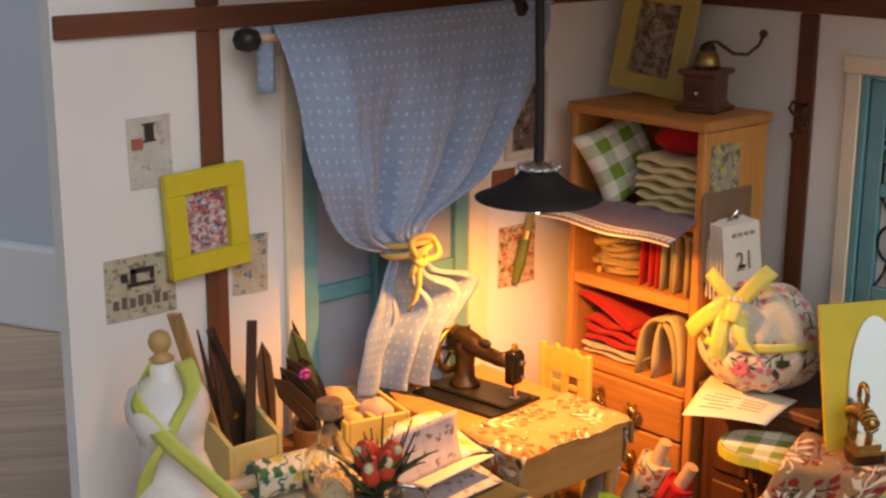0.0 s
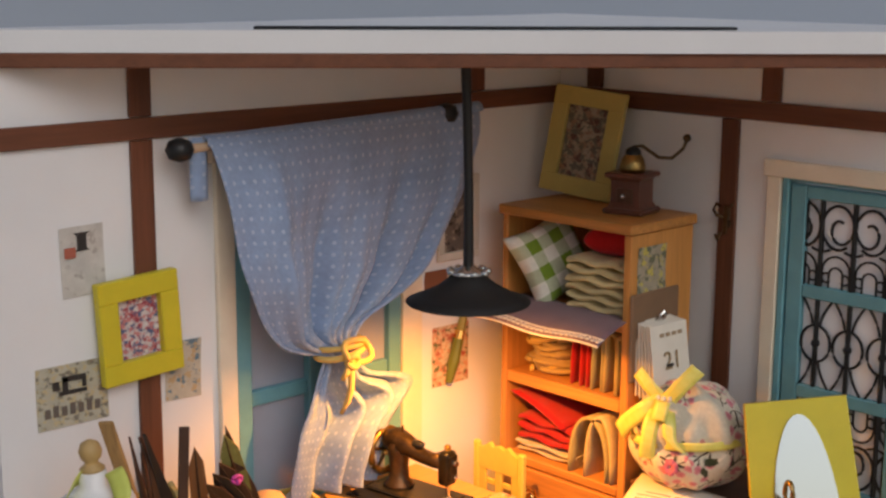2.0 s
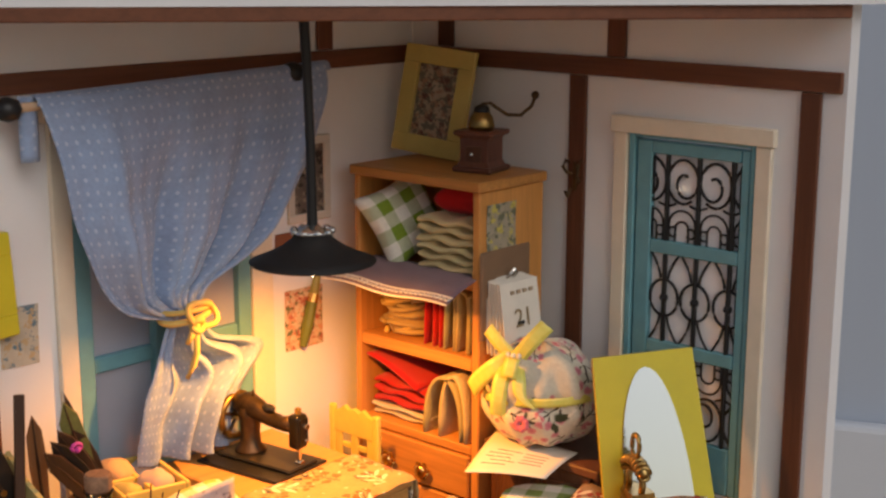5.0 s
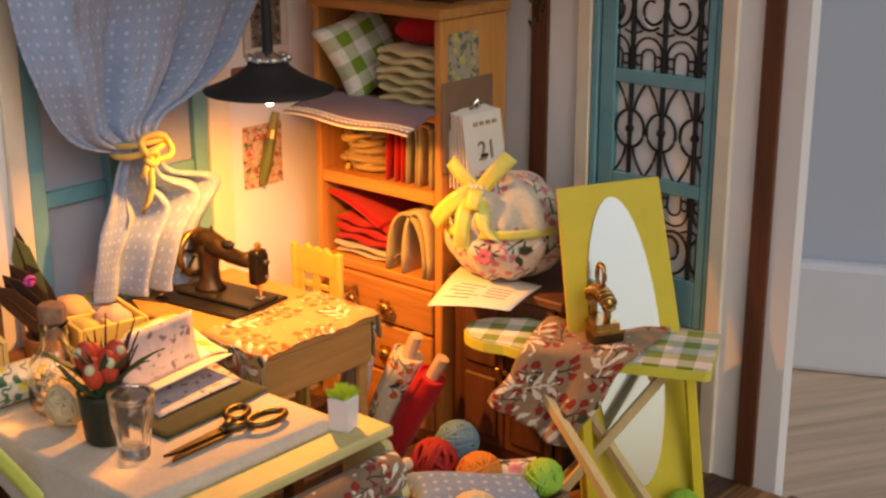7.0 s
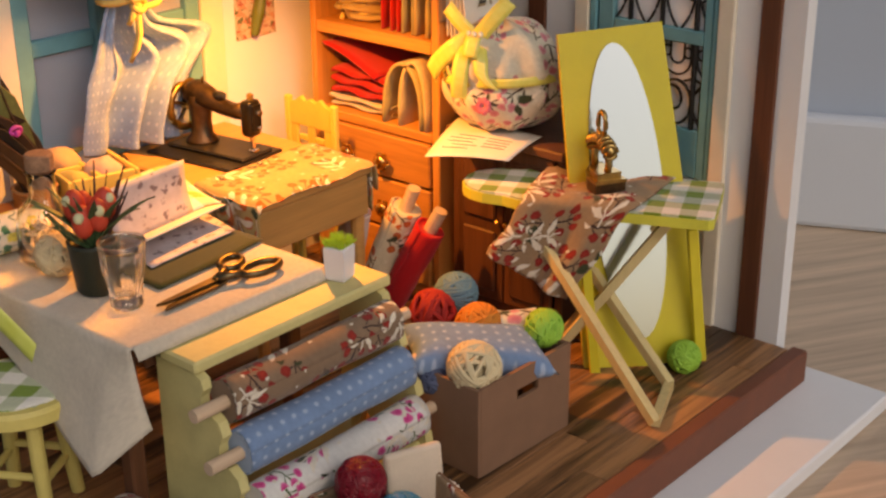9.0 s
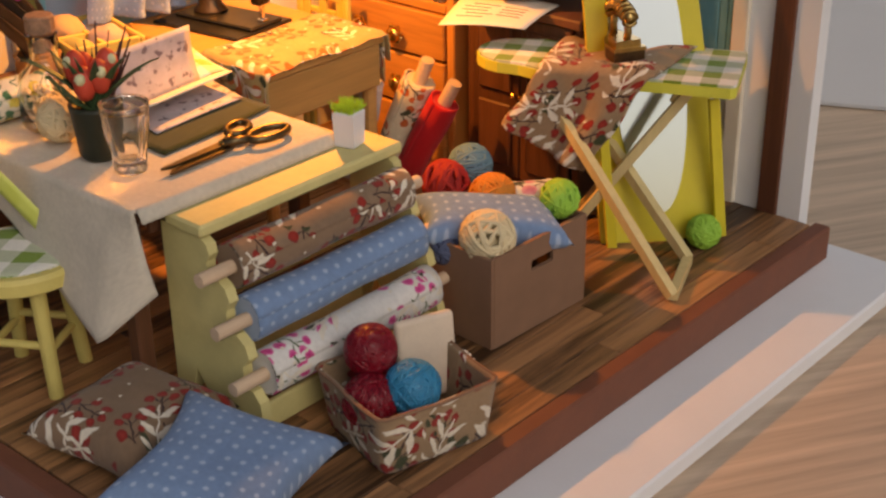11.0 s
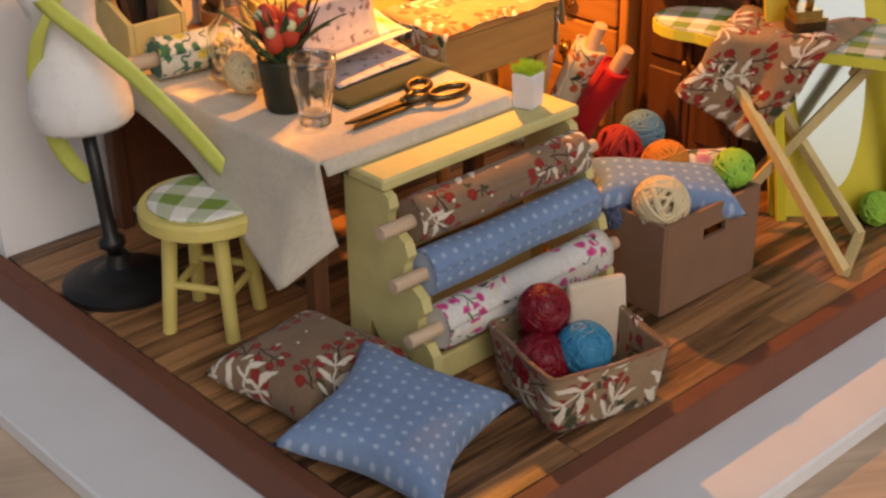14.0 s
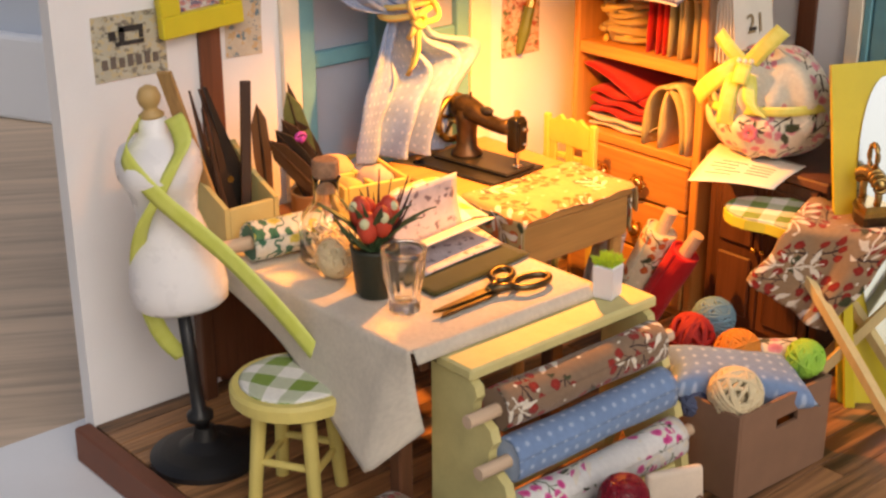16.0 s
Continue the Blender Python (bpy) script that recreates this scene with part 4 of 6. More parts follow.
# second compartment
bk = thing("basket", "loose basket of cream rag strips", "basket", -23, -22, 71.2)
for k in range(26):
    a0, r, z = random.uniform(0, 6.28), random.uniform(5.0, 8.6), random.uniform(0.9, 10.5)
    pts = [((r + 1.2 * math.sin(3 * a + k)) * math.cos(a0 + a), (r + 1.2 * math.sin(3 * a + k)) * math.sin(a0 + a) * 0.95, z + 0.8 * math.sin(2 * a + k)) for a in [0.35 * j for j in range(12)]]
    part("strip", tube(B(), pts, 0.75, 6), LIT_FLORAL if k % 3 else CORD, bk, smooth=True)
part("filling", lathe(B(), [(6.5, 0.1), (7.6, 4), (6.0, 9), (2, 11)], (0, 0, 0), 16), LIT_FLORAL, bk, smooth=True)
for k, (m, lab, yy, w) in enumerate(((RED_CLOTH, "bright red cloth folded upright", -35.6, 3.6), (cloth("bright_red_cotton", (0.5, 0.015, 0.012)), "red cotton cloth folded upright", -38.4, 2.6), (OLIVE, "ochre cloth folded upright", -43.0, 3.8), (cloth("ochre_linen", (0.52, 0.4, 0.16)), "yellow ochre cloth folded upright", -47.6, 4.2), (OLIVE, "olive cloth folded upright", -51.2, 2.6))):
    bm = B()
    hh = 16.5 + 0.7 * (k % 2)
    sheet(bm, lambda u, v: (-31.5 + 21 * v + 0.5 * math.sin(u * 9), yy + math.copysign(min(1, abs(math.cos(math.pi * u)) * 2.2), math.cos(math.pi * u)) * (w / 2) + 0.35 * math.sin(8 * v), 71.15 + hh * math.sin(math.pi * u) ** 0.45), 24, 8, 40, 26, 0.5)
    single("folded_cloth", bm, m, lab, "cloth", smooth=True, group="upright folded cloths")
# third compartment
folded(24, 22, 3.6, 2, BEIGE, "folded_cloth", "beige cloth folded flat under red felt", -20.5, -25, 46.5, 90)
folded(23, 22, 7.5, 3, RED_CLOTH, "folded_cloth", "stack of folded red felt", -21, -25, 50.2, 88)
bm = B()
sheet(bm, lambda u, v: (-33 + 23 * v, -13.0 - 19.5 * u, 58 + 6.5 * u * (1 - u) * 1.2 + 7.0 * (1 - u) ** 1.5), 12, 10, 24, 26, 0.8)
single("folded_cloth", bm, RED_CLOTH, "red felt sheet laid slanting over the stack", "cloth", smooth=True)
for j, (yy, ht, m) in enumerate(((-42.5, 16.5, OLIVE), (-46.2, 17.5, cloth("sand_linen", (0.55, 0.44, 0.24))))):
    bm = B()
    sheet(bm, lambda u, v: (-33.5 + 23 * v, yy + (6.2 - 2 * j) * math.sin((u - 0.5) * math.pi) * (0.75 + 0.25 * abs(2 * u - 1)), 46.5 + ht * max(0.0, math.cos((u - 0.5) * math.pi)) ** 0.55), 28, 8, 42, 25, 0.9)
    single("folded_cloth", bm, m, "ochre linen cloth bent over in an arch", "cloth", smooth=True, group="arched cloths")

# ---- dark cabinet, paper and drawstring bag ----
cab = thing("cabinet", "dark walnut cabinet with panelled doors beside the bookcase", "cabinet")
for nm, b in (("side_panel", (-31, -1.5, -60.4, -58, 0, 47.5)), ("side_panel", (-31, -1.5, -94, -91.6, 0, 47.5)), ("top", (-33.5, -1.5, -95, -57.4, 47.6, 50)), ("plinth", (-30.5, -2, -91.5, -60.5, 0, 4)), ("back_panel", (-3, -1.7, -91.5, -60.5, 4.1, 47.4)), ("inner_shelf", (-30, -3.1, -91.5, -60.5, 24, 25.5))):
    part(nm, box(B(), *b, 0.4), WALNUT, cab)
for y0, y1 in ((-75.8, -60.7), (-91.3, -76.1)):
    dr = part("door", box(B(), -32, -30.6, y0, y1, 4.3, 47.2, 0.3), WALNUT, cab)
    for z0, z1 in ((7, 24), (27, 44.5)):
        part("panel", box(B(), -32.9, -32.05, y0 + 2.2, y1 - 2.2, z0, z1, 0.5), WALNUT, dr)
    part("knob", ball(B(), (-33.2, y1 - 1.2 if y0 < -80 else y0 + 1.2, 27), 0.8, 10), GOLD, dr)
pp = thing("pattern_sheet", "cream printed paper sheet curling over the cabinet edge", "paper", 0, 0, 50.4)
bm = B()


def paper_fn(u, v):
    p = Vector((-28, -57.5)).lerp(Vector((-27, -84)), u).lerp(Vector((-54.5, -69)).lerp(Vector((-44.5, -87)), u), v)
    return p.x, p.y, 0.2 - 2.2 * max(0, v - 0.3) ** 1.5 + 0.6 * math.sin(3 * u) * v


sheet(bm, paper_fn, 12, 12, 26, 26, 0.12)
part("sheet", bm, PAPER, pp, smooth=True)
for k in range(9):
    u0 = 0.12 if k % 3 else 0.2
    u1 = u0 + (0.3 if k < 5 else 0.22)
    if k >= 5:
        u0, u1 = 0.55, 0.82
    v0 = 0.45 + 0.085 * (k % 5)
    part("text_bar", tube(B(), [(lambda p: (p[0], p[1], p[2] + 0.1))(paper_fn(u0 + (u1 - u0) * q / 4, v0)) for q in range(5)], 0.16, 4), INK, pp)

bag = thing("drawstring_bag", "round floral cloth bag tied with a yellow ribbon", "bag", -26.6, -71.0, 50.7, 20)
bm = B()


def bag_fn(u, v):
    a = 2 * math.pi * u
    th = math.pi * v
    r = math.sin(th) ** 0.75
    pl = 1 + 0.045 * math.sin(11 * a + 2 * v) * math.sin(th) + 0.06 * math.sin(4 * a + 5 * v) - 0.1 * math.exp(-((v - 0.5) / 0.05) ** 2) + 0.05 * noise.noise(Vector((3 * math.cos(a), 3 * math.sin(a), 6 * v)))
    return 16.2 * r * pl * math.cos(a), 17.6 * r * pl * math.sin(a), 15.2 - 15.2 * math.cos(th) * (1 + 0.04 * math.sin(7 * a)) + 0.2


sheet(bm, bag_fn, 56, 30, 100, 46)
part("body", bm, BAG_FLORAL, bag, smooth=True)
bag.scale = (0.88, 0.88, 0.9)
SATIN = Nodes("yellow_satin")
SATIN.bump(SATIN.noise(SATIN.where(True), 1200), 0.00006)
SATIN = SATIN.done(SATIN.mix(SATIN.noise(SATIN.where(True), 300), (0.62, 0.58, 0.06), (0.78, 0.76, 0.24)), 0.35, 0, 0.5)


def ribbon(pts, w, tw=0.0, wide=(0, 0, 1)):
    """A narrow band along pts, w wide, facing across wide."""
    bm = B()
    pts = [Vector(p) for p in pts]

    def fn(u, v):
        s = u * (len(pts) - 1)
        i = min(int(s), len(pts) - 2)
        f = s - i
        p0, p1, p2, p3 = pts[max(i - 1, 0)], pts[i], pts[i + 1], pts[min(i + 2, len(pts) - 1)]
        p = 0.5 * ((2 * p1) + (p2 - p0) * f + (2 * p0 - 5 * p1 + 4 * p2 - p3) * f * f + (3 * p1 - p0 - 3 * p2 + p3) * f ** 3)
        return p + Vector(wide).normalized() * w * (v - 0.5)
    sheet(bm, fn, 8 * (len(pts) - 1), 3, 10 * len(pts), w, 0.1)
    return bm


bow = part("ribbon", ribbon([(-16.0 * math.cos(a), 17.2 * math.sin(a), 15.4 + 1.6 * math.sin(a + 2.4)) for a in [2 * math.pi * k / 18 for k in range(19)]], 2.6), SATIN, bag, "yellow satin ribbon", True)
for pts, wide, wd in (([(-11, 3.5, 28), (-11.5, -0.5, 33), (-9.5, -4.8, 38)], 4.6, (-0.1, 0.75, 0.55)), ([(-11, 5, 28), (-12, 9, 32), (-10.5, 13, 35.5)], 4.0, (-0.1, 0.55, -0.75)),
                      ([(-11.5, 5, 28), (-14.5, 10, 25), (-12, 15.5, 20), (-9, 18.5, 16)], 5.2, (0.1, 0.5, 0.75)), ([(-11.5, 5, 27), (-16, 6.5, 23), (-17.5, 7, 17), (-16.5, 7.5, 12)], 4.6, (-0.2, 0.9, 0.1)),
                      ([(-11.5, 3.5, 27), (-15.5, 1.5, 23.5), (-17.2, 0.5, 19), (-17.0, -2.5, 15.6)], 4.2, (-0.2, 0.9, 0.3)), ([(-12, 4, 28), (-16, 3.5, 28.5), (-17.5, 4, 24), (-13.5, 4.2, 26)], 4.4, (0.0, 0.95, 0.1))):
    part("bow_loop", ribbon(pts, wide, 0, wd), SATIN, bow, "", True)
for k in range(7):
    part("pearl", ball(B(), (-13.6 - 0.4 * (k % 2), 5.6 - 1.7 * (k % 3), 29.4 - 1.5 * (k // 3)), 0.8, 10), plain("pearl_white", (0.75, 0.7, 0.6), 0.2), bow, "small pearl bead", True)
bm = B()
for k in range(7):
    ball(bm, (-16.6, 0.4 + 1.5 * math.cos(0.9 * k), 10.4 + 1.5 * math.sin(0.9 * k)), 1.15, 8, 0.5, 1, 1)
part("rosette", bm, plain("pink_felt", (0.6, 0.16, 0.22), 0.9), bag, "pink rosette", True)

# ---- standing mirror ----
mir = thing("standing_mirror", "bright yellow standing mirror with an oval glass", "mirror")
bl, br, tl, tr = Vector((-43, -111, 0)), Vector((-19, -129, 0)), Vector((-29.6, -90.3, 78.4)), Vector((-15.4, -109.2, 81.2))
cb, ct = (bl + br) / 2, (tl + tr) / 2
ux = (br - bl + tr - tl).normalized()
uz = (ct - cb).normalized()
ux = (ux - uz * ux.dot(uz)).normalized()
un = uz.cross(ux)
mm = Matrix((( ux.x, -un.x, uz.x, cb.x), (ux.y, -un.y, uz.y, cb.y), (ux.z, -un.z, uz.z, cb.z), (0, 0, 0, 1)))
H = (ct - cb).length
wb, wt = 15.2, 12.6
oval_c, oa, ob_ = H * 0.522, 8.4, 35.4
N = 40
bm = B()
oval = [(oa * math.sin(2 * math.pi * k / N), oval_c + ob_ * math.cos(2 * math.pi * k / N)) for k in range(N)]


def rim_pt(x, z):
    """The board's edge along the ray from the oval's centre through (x, z)."""
    best = None
    o, dvec = Vector((0, oval_c)), Vector((x, z - oval_c))
    poly = [Vector(p) for p in ((-wb, 0), (wb, 0), (wt, H), (-wt, H))]
    for i in range(4):
        a, b = poly[i], poly[(i + 1) % 4]
        e = b - a
        den = dvec.x * e.y - dvec.y * e.x
        if abs(den) < 1e-9:
            continue
        s = ((a.x - o.x) * e.y - (a.y - o.y) * e.x) / den
        q = ((a.x - o.x) * dvec.y - (a.y - o.y) * dvec.x) / den
        if s > 0 and -1e-6 <= q <= 1 + 1e-6 and (best is None or s < best):
            best = s
    return o + dvec * best


ang_list = sorted({round(math.atan2(x, z - oval_c), 5) for x, z in ((-wb, 0), (wb, 0), (wt, H), (-wt, H))} | {round(-math.pi + 2 * math.pi * k / 44, 5) for k in range(44)})
rings = []
for yy in (0.0, -2.4):
    ins, out = [], []
    for a in ang_list:
        dx, dz = math.sin(a), math.cos(a)
        r = 1 / math.sqrt((dx / oa) ** 2 + (dz / ob_) ** 2)
        ins.append(bm.verts.new((dx * r, yy, oval_c + dz * r)))
        p = rim_pt(dx, oval_c + dz)
        out.append(bm.verts.new((p.x, yy, p.y)))
    rings.append((ins, out))
n = len(ang_list)
for i in range(n):
    j = (i + 1) % n
    (i0, o0), (i1, o1) = rings
    bm.faces.new((i0[i], i0[j], o0[j], o0[i]))
    bm.faces.new((i1[i], o1[i], o1[j], i1[j]))
    bm.faces.new((i0[i], i1[i], i1[j], i0[j]))
    bm.faces.new((o0[i], o0[j], o1[j], o1[i]))
bmesh.ops.transform(bm, matrix=mm, verts=bm.verts)
part("frame", bm, BRIGHT, mir)
bm = B()
vs = [bm.verts.new((x * 1.04, 0.1, oval_c + (z - oval_c) * 1.02)) for x, z in oval]
bm.faces.new(vs)
ws = [bm.verts.new((x * 1.04, 0.7, oval_c + (z - oval_c) * 1.02)) for x, z in oval]
bm.faces.new(ws[::-1])
for i in range(N):
    bm.faces.new((vs[i], ws[i], ws[(i + 1) % N], vs[(i + 1) % N]))
bmesh.ops.transform(bm, matrix=mm @ tm(0, 0.02, 0), verts=bm.verts)
SILVERED = Nodes("mirror_glass")
part("glass", bm, SILVERED.done((0.58, 0.66, 0.72), SILVERED.math("ADD", 0.1, SILVERED.math("MULTIPLY", SILVERED.noise(SILVERED.where(), 200), 0.06)), 1.0), mir, "silvered oval glass")
bm = B()
box(bm, -wb + 1, -wb + 3.4, 0.6, 2.4, 0, 34, 0.2, mm @ tm(0, 0, 0, -9, 0, 0))
part("back_leg", bm, BRIGHT, mir)
bm = B()
box(bm, wb - 3.2, wb - 0.6, 0.6, 2.4, 0, 34, 0.2, mm @ tm(0, 0, 0, -9, 0, 0))
part("back_leg", bm, BRIGHT, mir)

# ---- sewing desk, machine and chair ----
DESK = wood("warm_desk_wood", (0.5, 0.27, 0.085), 0.45, 0, 0.2)
desk = thing("sewing_desk", "warm wooden sewing desk against the window wall", "desk")
for nm, b in (("top", (-98, -59.5, -56, -1.5, 43.6, 46.2)), ("front_panel", (-97, -60.5, -55.6, -54.4, 33, 43.5)), ("side_panel", (-97, -95.8, -54.3, -2.5, 30, 43.5)), ("side_panel", (-61.7, -60.5, -54.3, -2.5, 30, 43.5)), ("stretcher", (-94, -64, -29, -27, 7, 9))):
    part(nm, box(B(), *b, 0.4), DESK, desk)
for x in (-95.5, -62.2):
    for y in (-53, -4):
        part("leg", cyl(B(), (x, y, 0), (x, y, 43.5), 1.5, 1.9, 10), DESK, desk)
cl = thing("desk_cloth", "berry print cloth over the desk front, coloured as lit by the lamp", "cloth", 0, 0, 46.4)


def desk_cloth(u, v):
    x, y = -100.5 + 42.5 * u, -35 - 22.5 * v
    z = 0.3 + 0.35 * math.sin(7 * u + 2) * math.sin(5 * v + 1)
    if x < -98.2:
        z -= (-98.2 - x) * 3.2 * (0.4 + v) * 1.4
        x = -98.4
    if x > -59.6:
        z -= (x + 59.6) * 4.0
        x = -59.3
    if v > 0.93 :
        z -= 0.9 + 0.3 * math.sin(13 * u) + 0.15 * math.sin(37 * u)
    return x, y, z


bm = B()
sheet(bm, desk_cloth, 44, 26, 44, 26, 0.3)
part("drape", bm, LIT_FLORAL, cl, smooth=True)
bm = B()
sheet(bm, lambda u, v: (-98.8 + 0.4 * math.sin(14 * u), -37 - 20 * u, -0.2 - (7.5 + 1.2 * math.sin(9 * u)) * v), 24, 8, 20, 8, 0.25)
part("hanging_side", bm, LIT_FLORAL, cl, smooth=True)
bm = B()
sheet(bm, lambda u, v: (-59.0 + 0.5 * math.sin(11 * u), -41 - 15 * u, -0.2 - (11 + 1.5 * math.sin(8 * u)) * v), 18, 8, 15, 12, 0.25)
part("hanging_side", bm, LIT_FLORAL, cl, smooth=True)

MACHINE = plain("aged_bronze_machine", (0.085, 0.055, 0.03), 0.38, 0.7, vary=0.6, scale=300)
MACHINE_BLACK = plain("blackened_metal", (0.02, 0.017, 0.013), 0.3, 0.5, vary=0.5, scale=300)
WHEEL = plain("worn_gold_wheel", (0.3, 0.2, 0.07), 0.35, 0.9, vary=0.6, scale=400)
sm = thing("sewing_machine", "antique bronze toy sewing machine on a black base", "sewing machine", -77.2, -21.6, 46.25, -83)
sm.scale = (0.96, 0.96, 0.93)
base = part("base", box(B(), -16.6, 12.6, -12.0, 8.8, 0, 0.9, 0.3), BLACK, sm, "black machine base")
part("bed", box(B(), -14.2, 12.2, -6.4, 5.4, 0.9, 2.0, 0.4), BLACK, base)
part("pillar", lathe(B(), [(4.4, 1.9), (4.2, 2.8), (3.0, 4.2), (2.7, 8), (3.1, 12), (3.7, 15.4)], (-7.4, 0, 0), 20), MACHINE, sm, smooth=True)
bm = B()
arm = [(-10.8, 0, 13.6), (-9.8, 0, 15.0), (-8, 0, 15.6), (-4, 0, 14.6), (0.5, 0, 12.9), (5, 0, 12.4), (9.0, 0, 13.2)]
tube(bm, arm, [2.6, 3.4, 3.7, 3.0, 2.2, 2.1, 2.6], 16)
part("arm", bm, MACHINE, sm, smooth=True)
part("head", box(B(), 8.0, 11.8, -2.4, 2.4, 6.4, 16.4, 1.2, None, 3), MACHINE_BLACK, sm, "blackened head", True)
part("face_plate", box(B(), 11.7, 12.3, -1.7, 1.7, 8.0, 15.4, 0.25), MACHINE_BLACK, sm)
part("thread_guide", ball(B(), (12.4, 0.4, 9.0), 0.55, 8), SILVER, sm)
part("tension_disc", cyl(B(), (12.2, 0.5, 13), (13.0, 0.5, 13), 0.9, 0.7, 12), SILVER, sm)
part("needle_bar", cyl(B(), (10.2, 0, 1.9), (10.2, 0, 6.8), 0.55, 0.8, 8), SILVER, sm)
part("presser_foot", box(B(), 9.2, 11.4, -1.0, 1.2, 2.0, 2.7, 0.2), SILVER, sm)
part("tension_knob", lathe(B(), [(0.9, 0), (0.9, 1.6), (0.3, 2.0)], (10, 0, 16.2), 10), GOLD, sm)
part("spool_pin", cyl(B(), (-6, 0, 18.6), (-6, 0, 20.2), 0.4, 0.3, 8), BRONZE, sm)
part("bobbin_winder", ball(B(), (-0.2, -0.3, 16.0), 1.5, 10, 1.5, 1, 0.8), BLACK, sm)
wheel = part("hand_wheel", tube(B(), [(-12.2, 6.2 * math.cos(a), 11.6 + 6.2 * math.sin(a)) for a in [2 * math.pi * k / 28 for k in range(28)]], 1.0, 8, True), WHEEL, sm, "spoked bronze hand wheel", True)
for k in range(5):
    a = 2 * math.pi * k / 5 + 0.3
    part("spoke", cyl(B(), (-12.2, 0, 11.6), (-12.2, 6 * math.cos(a), 11.6 + 6 * math.sin(a)), 0.6, 0.5, 6), MACHINE, wheel)
part("hub", cyl(B(), (-13.4, 0, 11.6), (-9.0, 0, 11.6), 1.6, 1.4, 12), GOLD, wheel)

chair = thing("chair", "bright yellow wooden chair behind the sewing desk", "chair", -51.5, -19.5, 0, 0)
CH = plain("chair_yellow", (0.66, 0.5, 0.1), 0.45)
part("seat", box(B(), -8.0, 8.0, -9.2, 9.2, 22, 24, 0.6), CH, chair)
for y in (-8.7, 8.7):
    part("back_post", box(B(), 6.2, 8.0, y - 1.1, y + 1.1, 0, 52, 0.4), CH, chair)
    part("front_leg", box(B(), -7.4, -5.8, y - 0.9, y + 0.9, 0, 22, 0.3), CH, chair)
back = part("backrest", B(), CH, chair)
top_out = [(-7.6, 44.6), (7.6, 44.6), (7.6, 50.5), (5.4, 51.2), (3.6, 52.6), (2.2, 51.4), (0, 52.2), (-2.2, 51.4), (-3.6, 52.6), (-5.4, 51.2), (-7.6, 50.5)]
part("top_rail", prism(B(), top_out, -0.7, 0.7, tm(7.1, 0, 0, 0, 0, 90)), CH, back)
part("lower_rail", box(B(), 6.5, 7.7, -7.6, 7.6, 34.5, 37.5, 0.3), CH, back)
for y in (-6.3, 0, 6.3):
    part("slat", box(B(), 6.6, 7.6, y - 1.3, y + 1.3, 37.5, 44.6, 0.2), CH, back)
for y in (-3.1, 3.1):
    part("fret", box(B(), 6.6, 7.6, y - 1.6, y + 1.6, 40.2, 41.8, 0.2), CH, back)

# ---- cloth rolls leaning beside the desk ----
def roll(name, label, p0, p1, r, material, over0=4.0, over1=4.0, group="rolls of cloth", rd=1.35, wav=0.12):
    """A bolt of cloth wound on a bare dowel from p0 to p1."""
    p0, p1 = Vector(p0), Vector(p1)
    t = thing(name, label, "cloth roll", *p0, group=group)
    L = (p1 - p0).length
    d = (p1 - p0).normalized()
    a = Vector((0, 0, 1)).cross(d).normalized()
    b = d.cross(a)
    bm = B()

    def fn(u, v):
        th = 2 * math.pi * 1.35 * u
        rr = r * (1 - 0.09 * (1 - u)) + wav * math.sin(2 * th + 7 * v) + wav * 0.7 * math.sin(13 * v + th)
        return d * (L * v + 0.25 * math.sin(th * 2)) + (a * math.cos(th + 0.6) + b * math.sin(th + 0.6)) * rr
    sheet(bm, fn, 44, 26, 2 * math.pi * r * 1.35, L, 0.35)
    part("cloth", bm, material, t, smooth=True)
    bm = B()
    skin(bm, [ring(bm, d * 0.5, d, r * 0.5, 24), ring(bm, d * 0.2, d, r * 0.88, 24), ring(bm, d * (L - 0.2), d, r * 0.88, 24), ring(bm, d * (L - 0.5), d, r * 0.5, 24)])
    part("core", bm, material, t)
    part("dowel", cyl(B(), -d * over0, d * (L + over1), rd, rd, 14), RAW, t, "bare wooden dowel")
    return t


GREY_CLOTH = cloth("pale_grey_cloth", (0.56, 0.53, 0.52))
roll("cloth_roll", "pale grey cloth roll leaning beside the desk", (-53.5, -37, 3), (-55.0, -46, 30), 4.0, GREY_CLOTH, 2.5, 8, "leaning cloth rolls", 1.8)
roll("cloth_roll", "cream floral cloth roll leaning beside the desk", (-49.5, -44, 2.5), (-45.5, -54.5, 30), 4.5, berry_print("cream_leaf_print", (0.66, 0.58, 0.4), 0.85, ((0.5, 0.12, 0.03), (0.4, 0.08, 0.02)), (0.12, 0.08, 0.04)), 2, 6, "leaning cloth rolls", 1.8)
roll("cloth_roll", "bright red cloth roll leaning on the bookcase", (-48.5, -50.5, 2.5), (-45, -62.5, 26), 4.1, cloth("scarlet_cloth", (0.48, 0.01, 0.015)), 2, 6, "leaning cloth rolls", 1.8)

# ---- work table with its cloth ----
table = thing("work_table", "dark wooden work table under a linen cloth", "table")
part("tabletop", box(B(), -158, -109, -87.8, -2, 40.6, 43, 0.5), WALNUT, table)
for x in (-155, -112):
    for y in (-80.5, -6):
        part("leg", box(B(), x - 1.8, x + 1.8, y - 1.8, y + 1.8, 0, 40.5, 0.4), WALNUT, table)
part("apron", box(B(), -156, -154.6, -78.6, -8, 33, 40.5, 0.2), WALNUT, table)
part("apron", box(B(), -152.9, -114, -84.6, -83.4, 36, 40.5, 0.2), WALNUT, table)
part("back_panel", box(B(), -152.9, -114, -5.6, -4.8, 4, 40.5, 0.2), WALNUT, table)


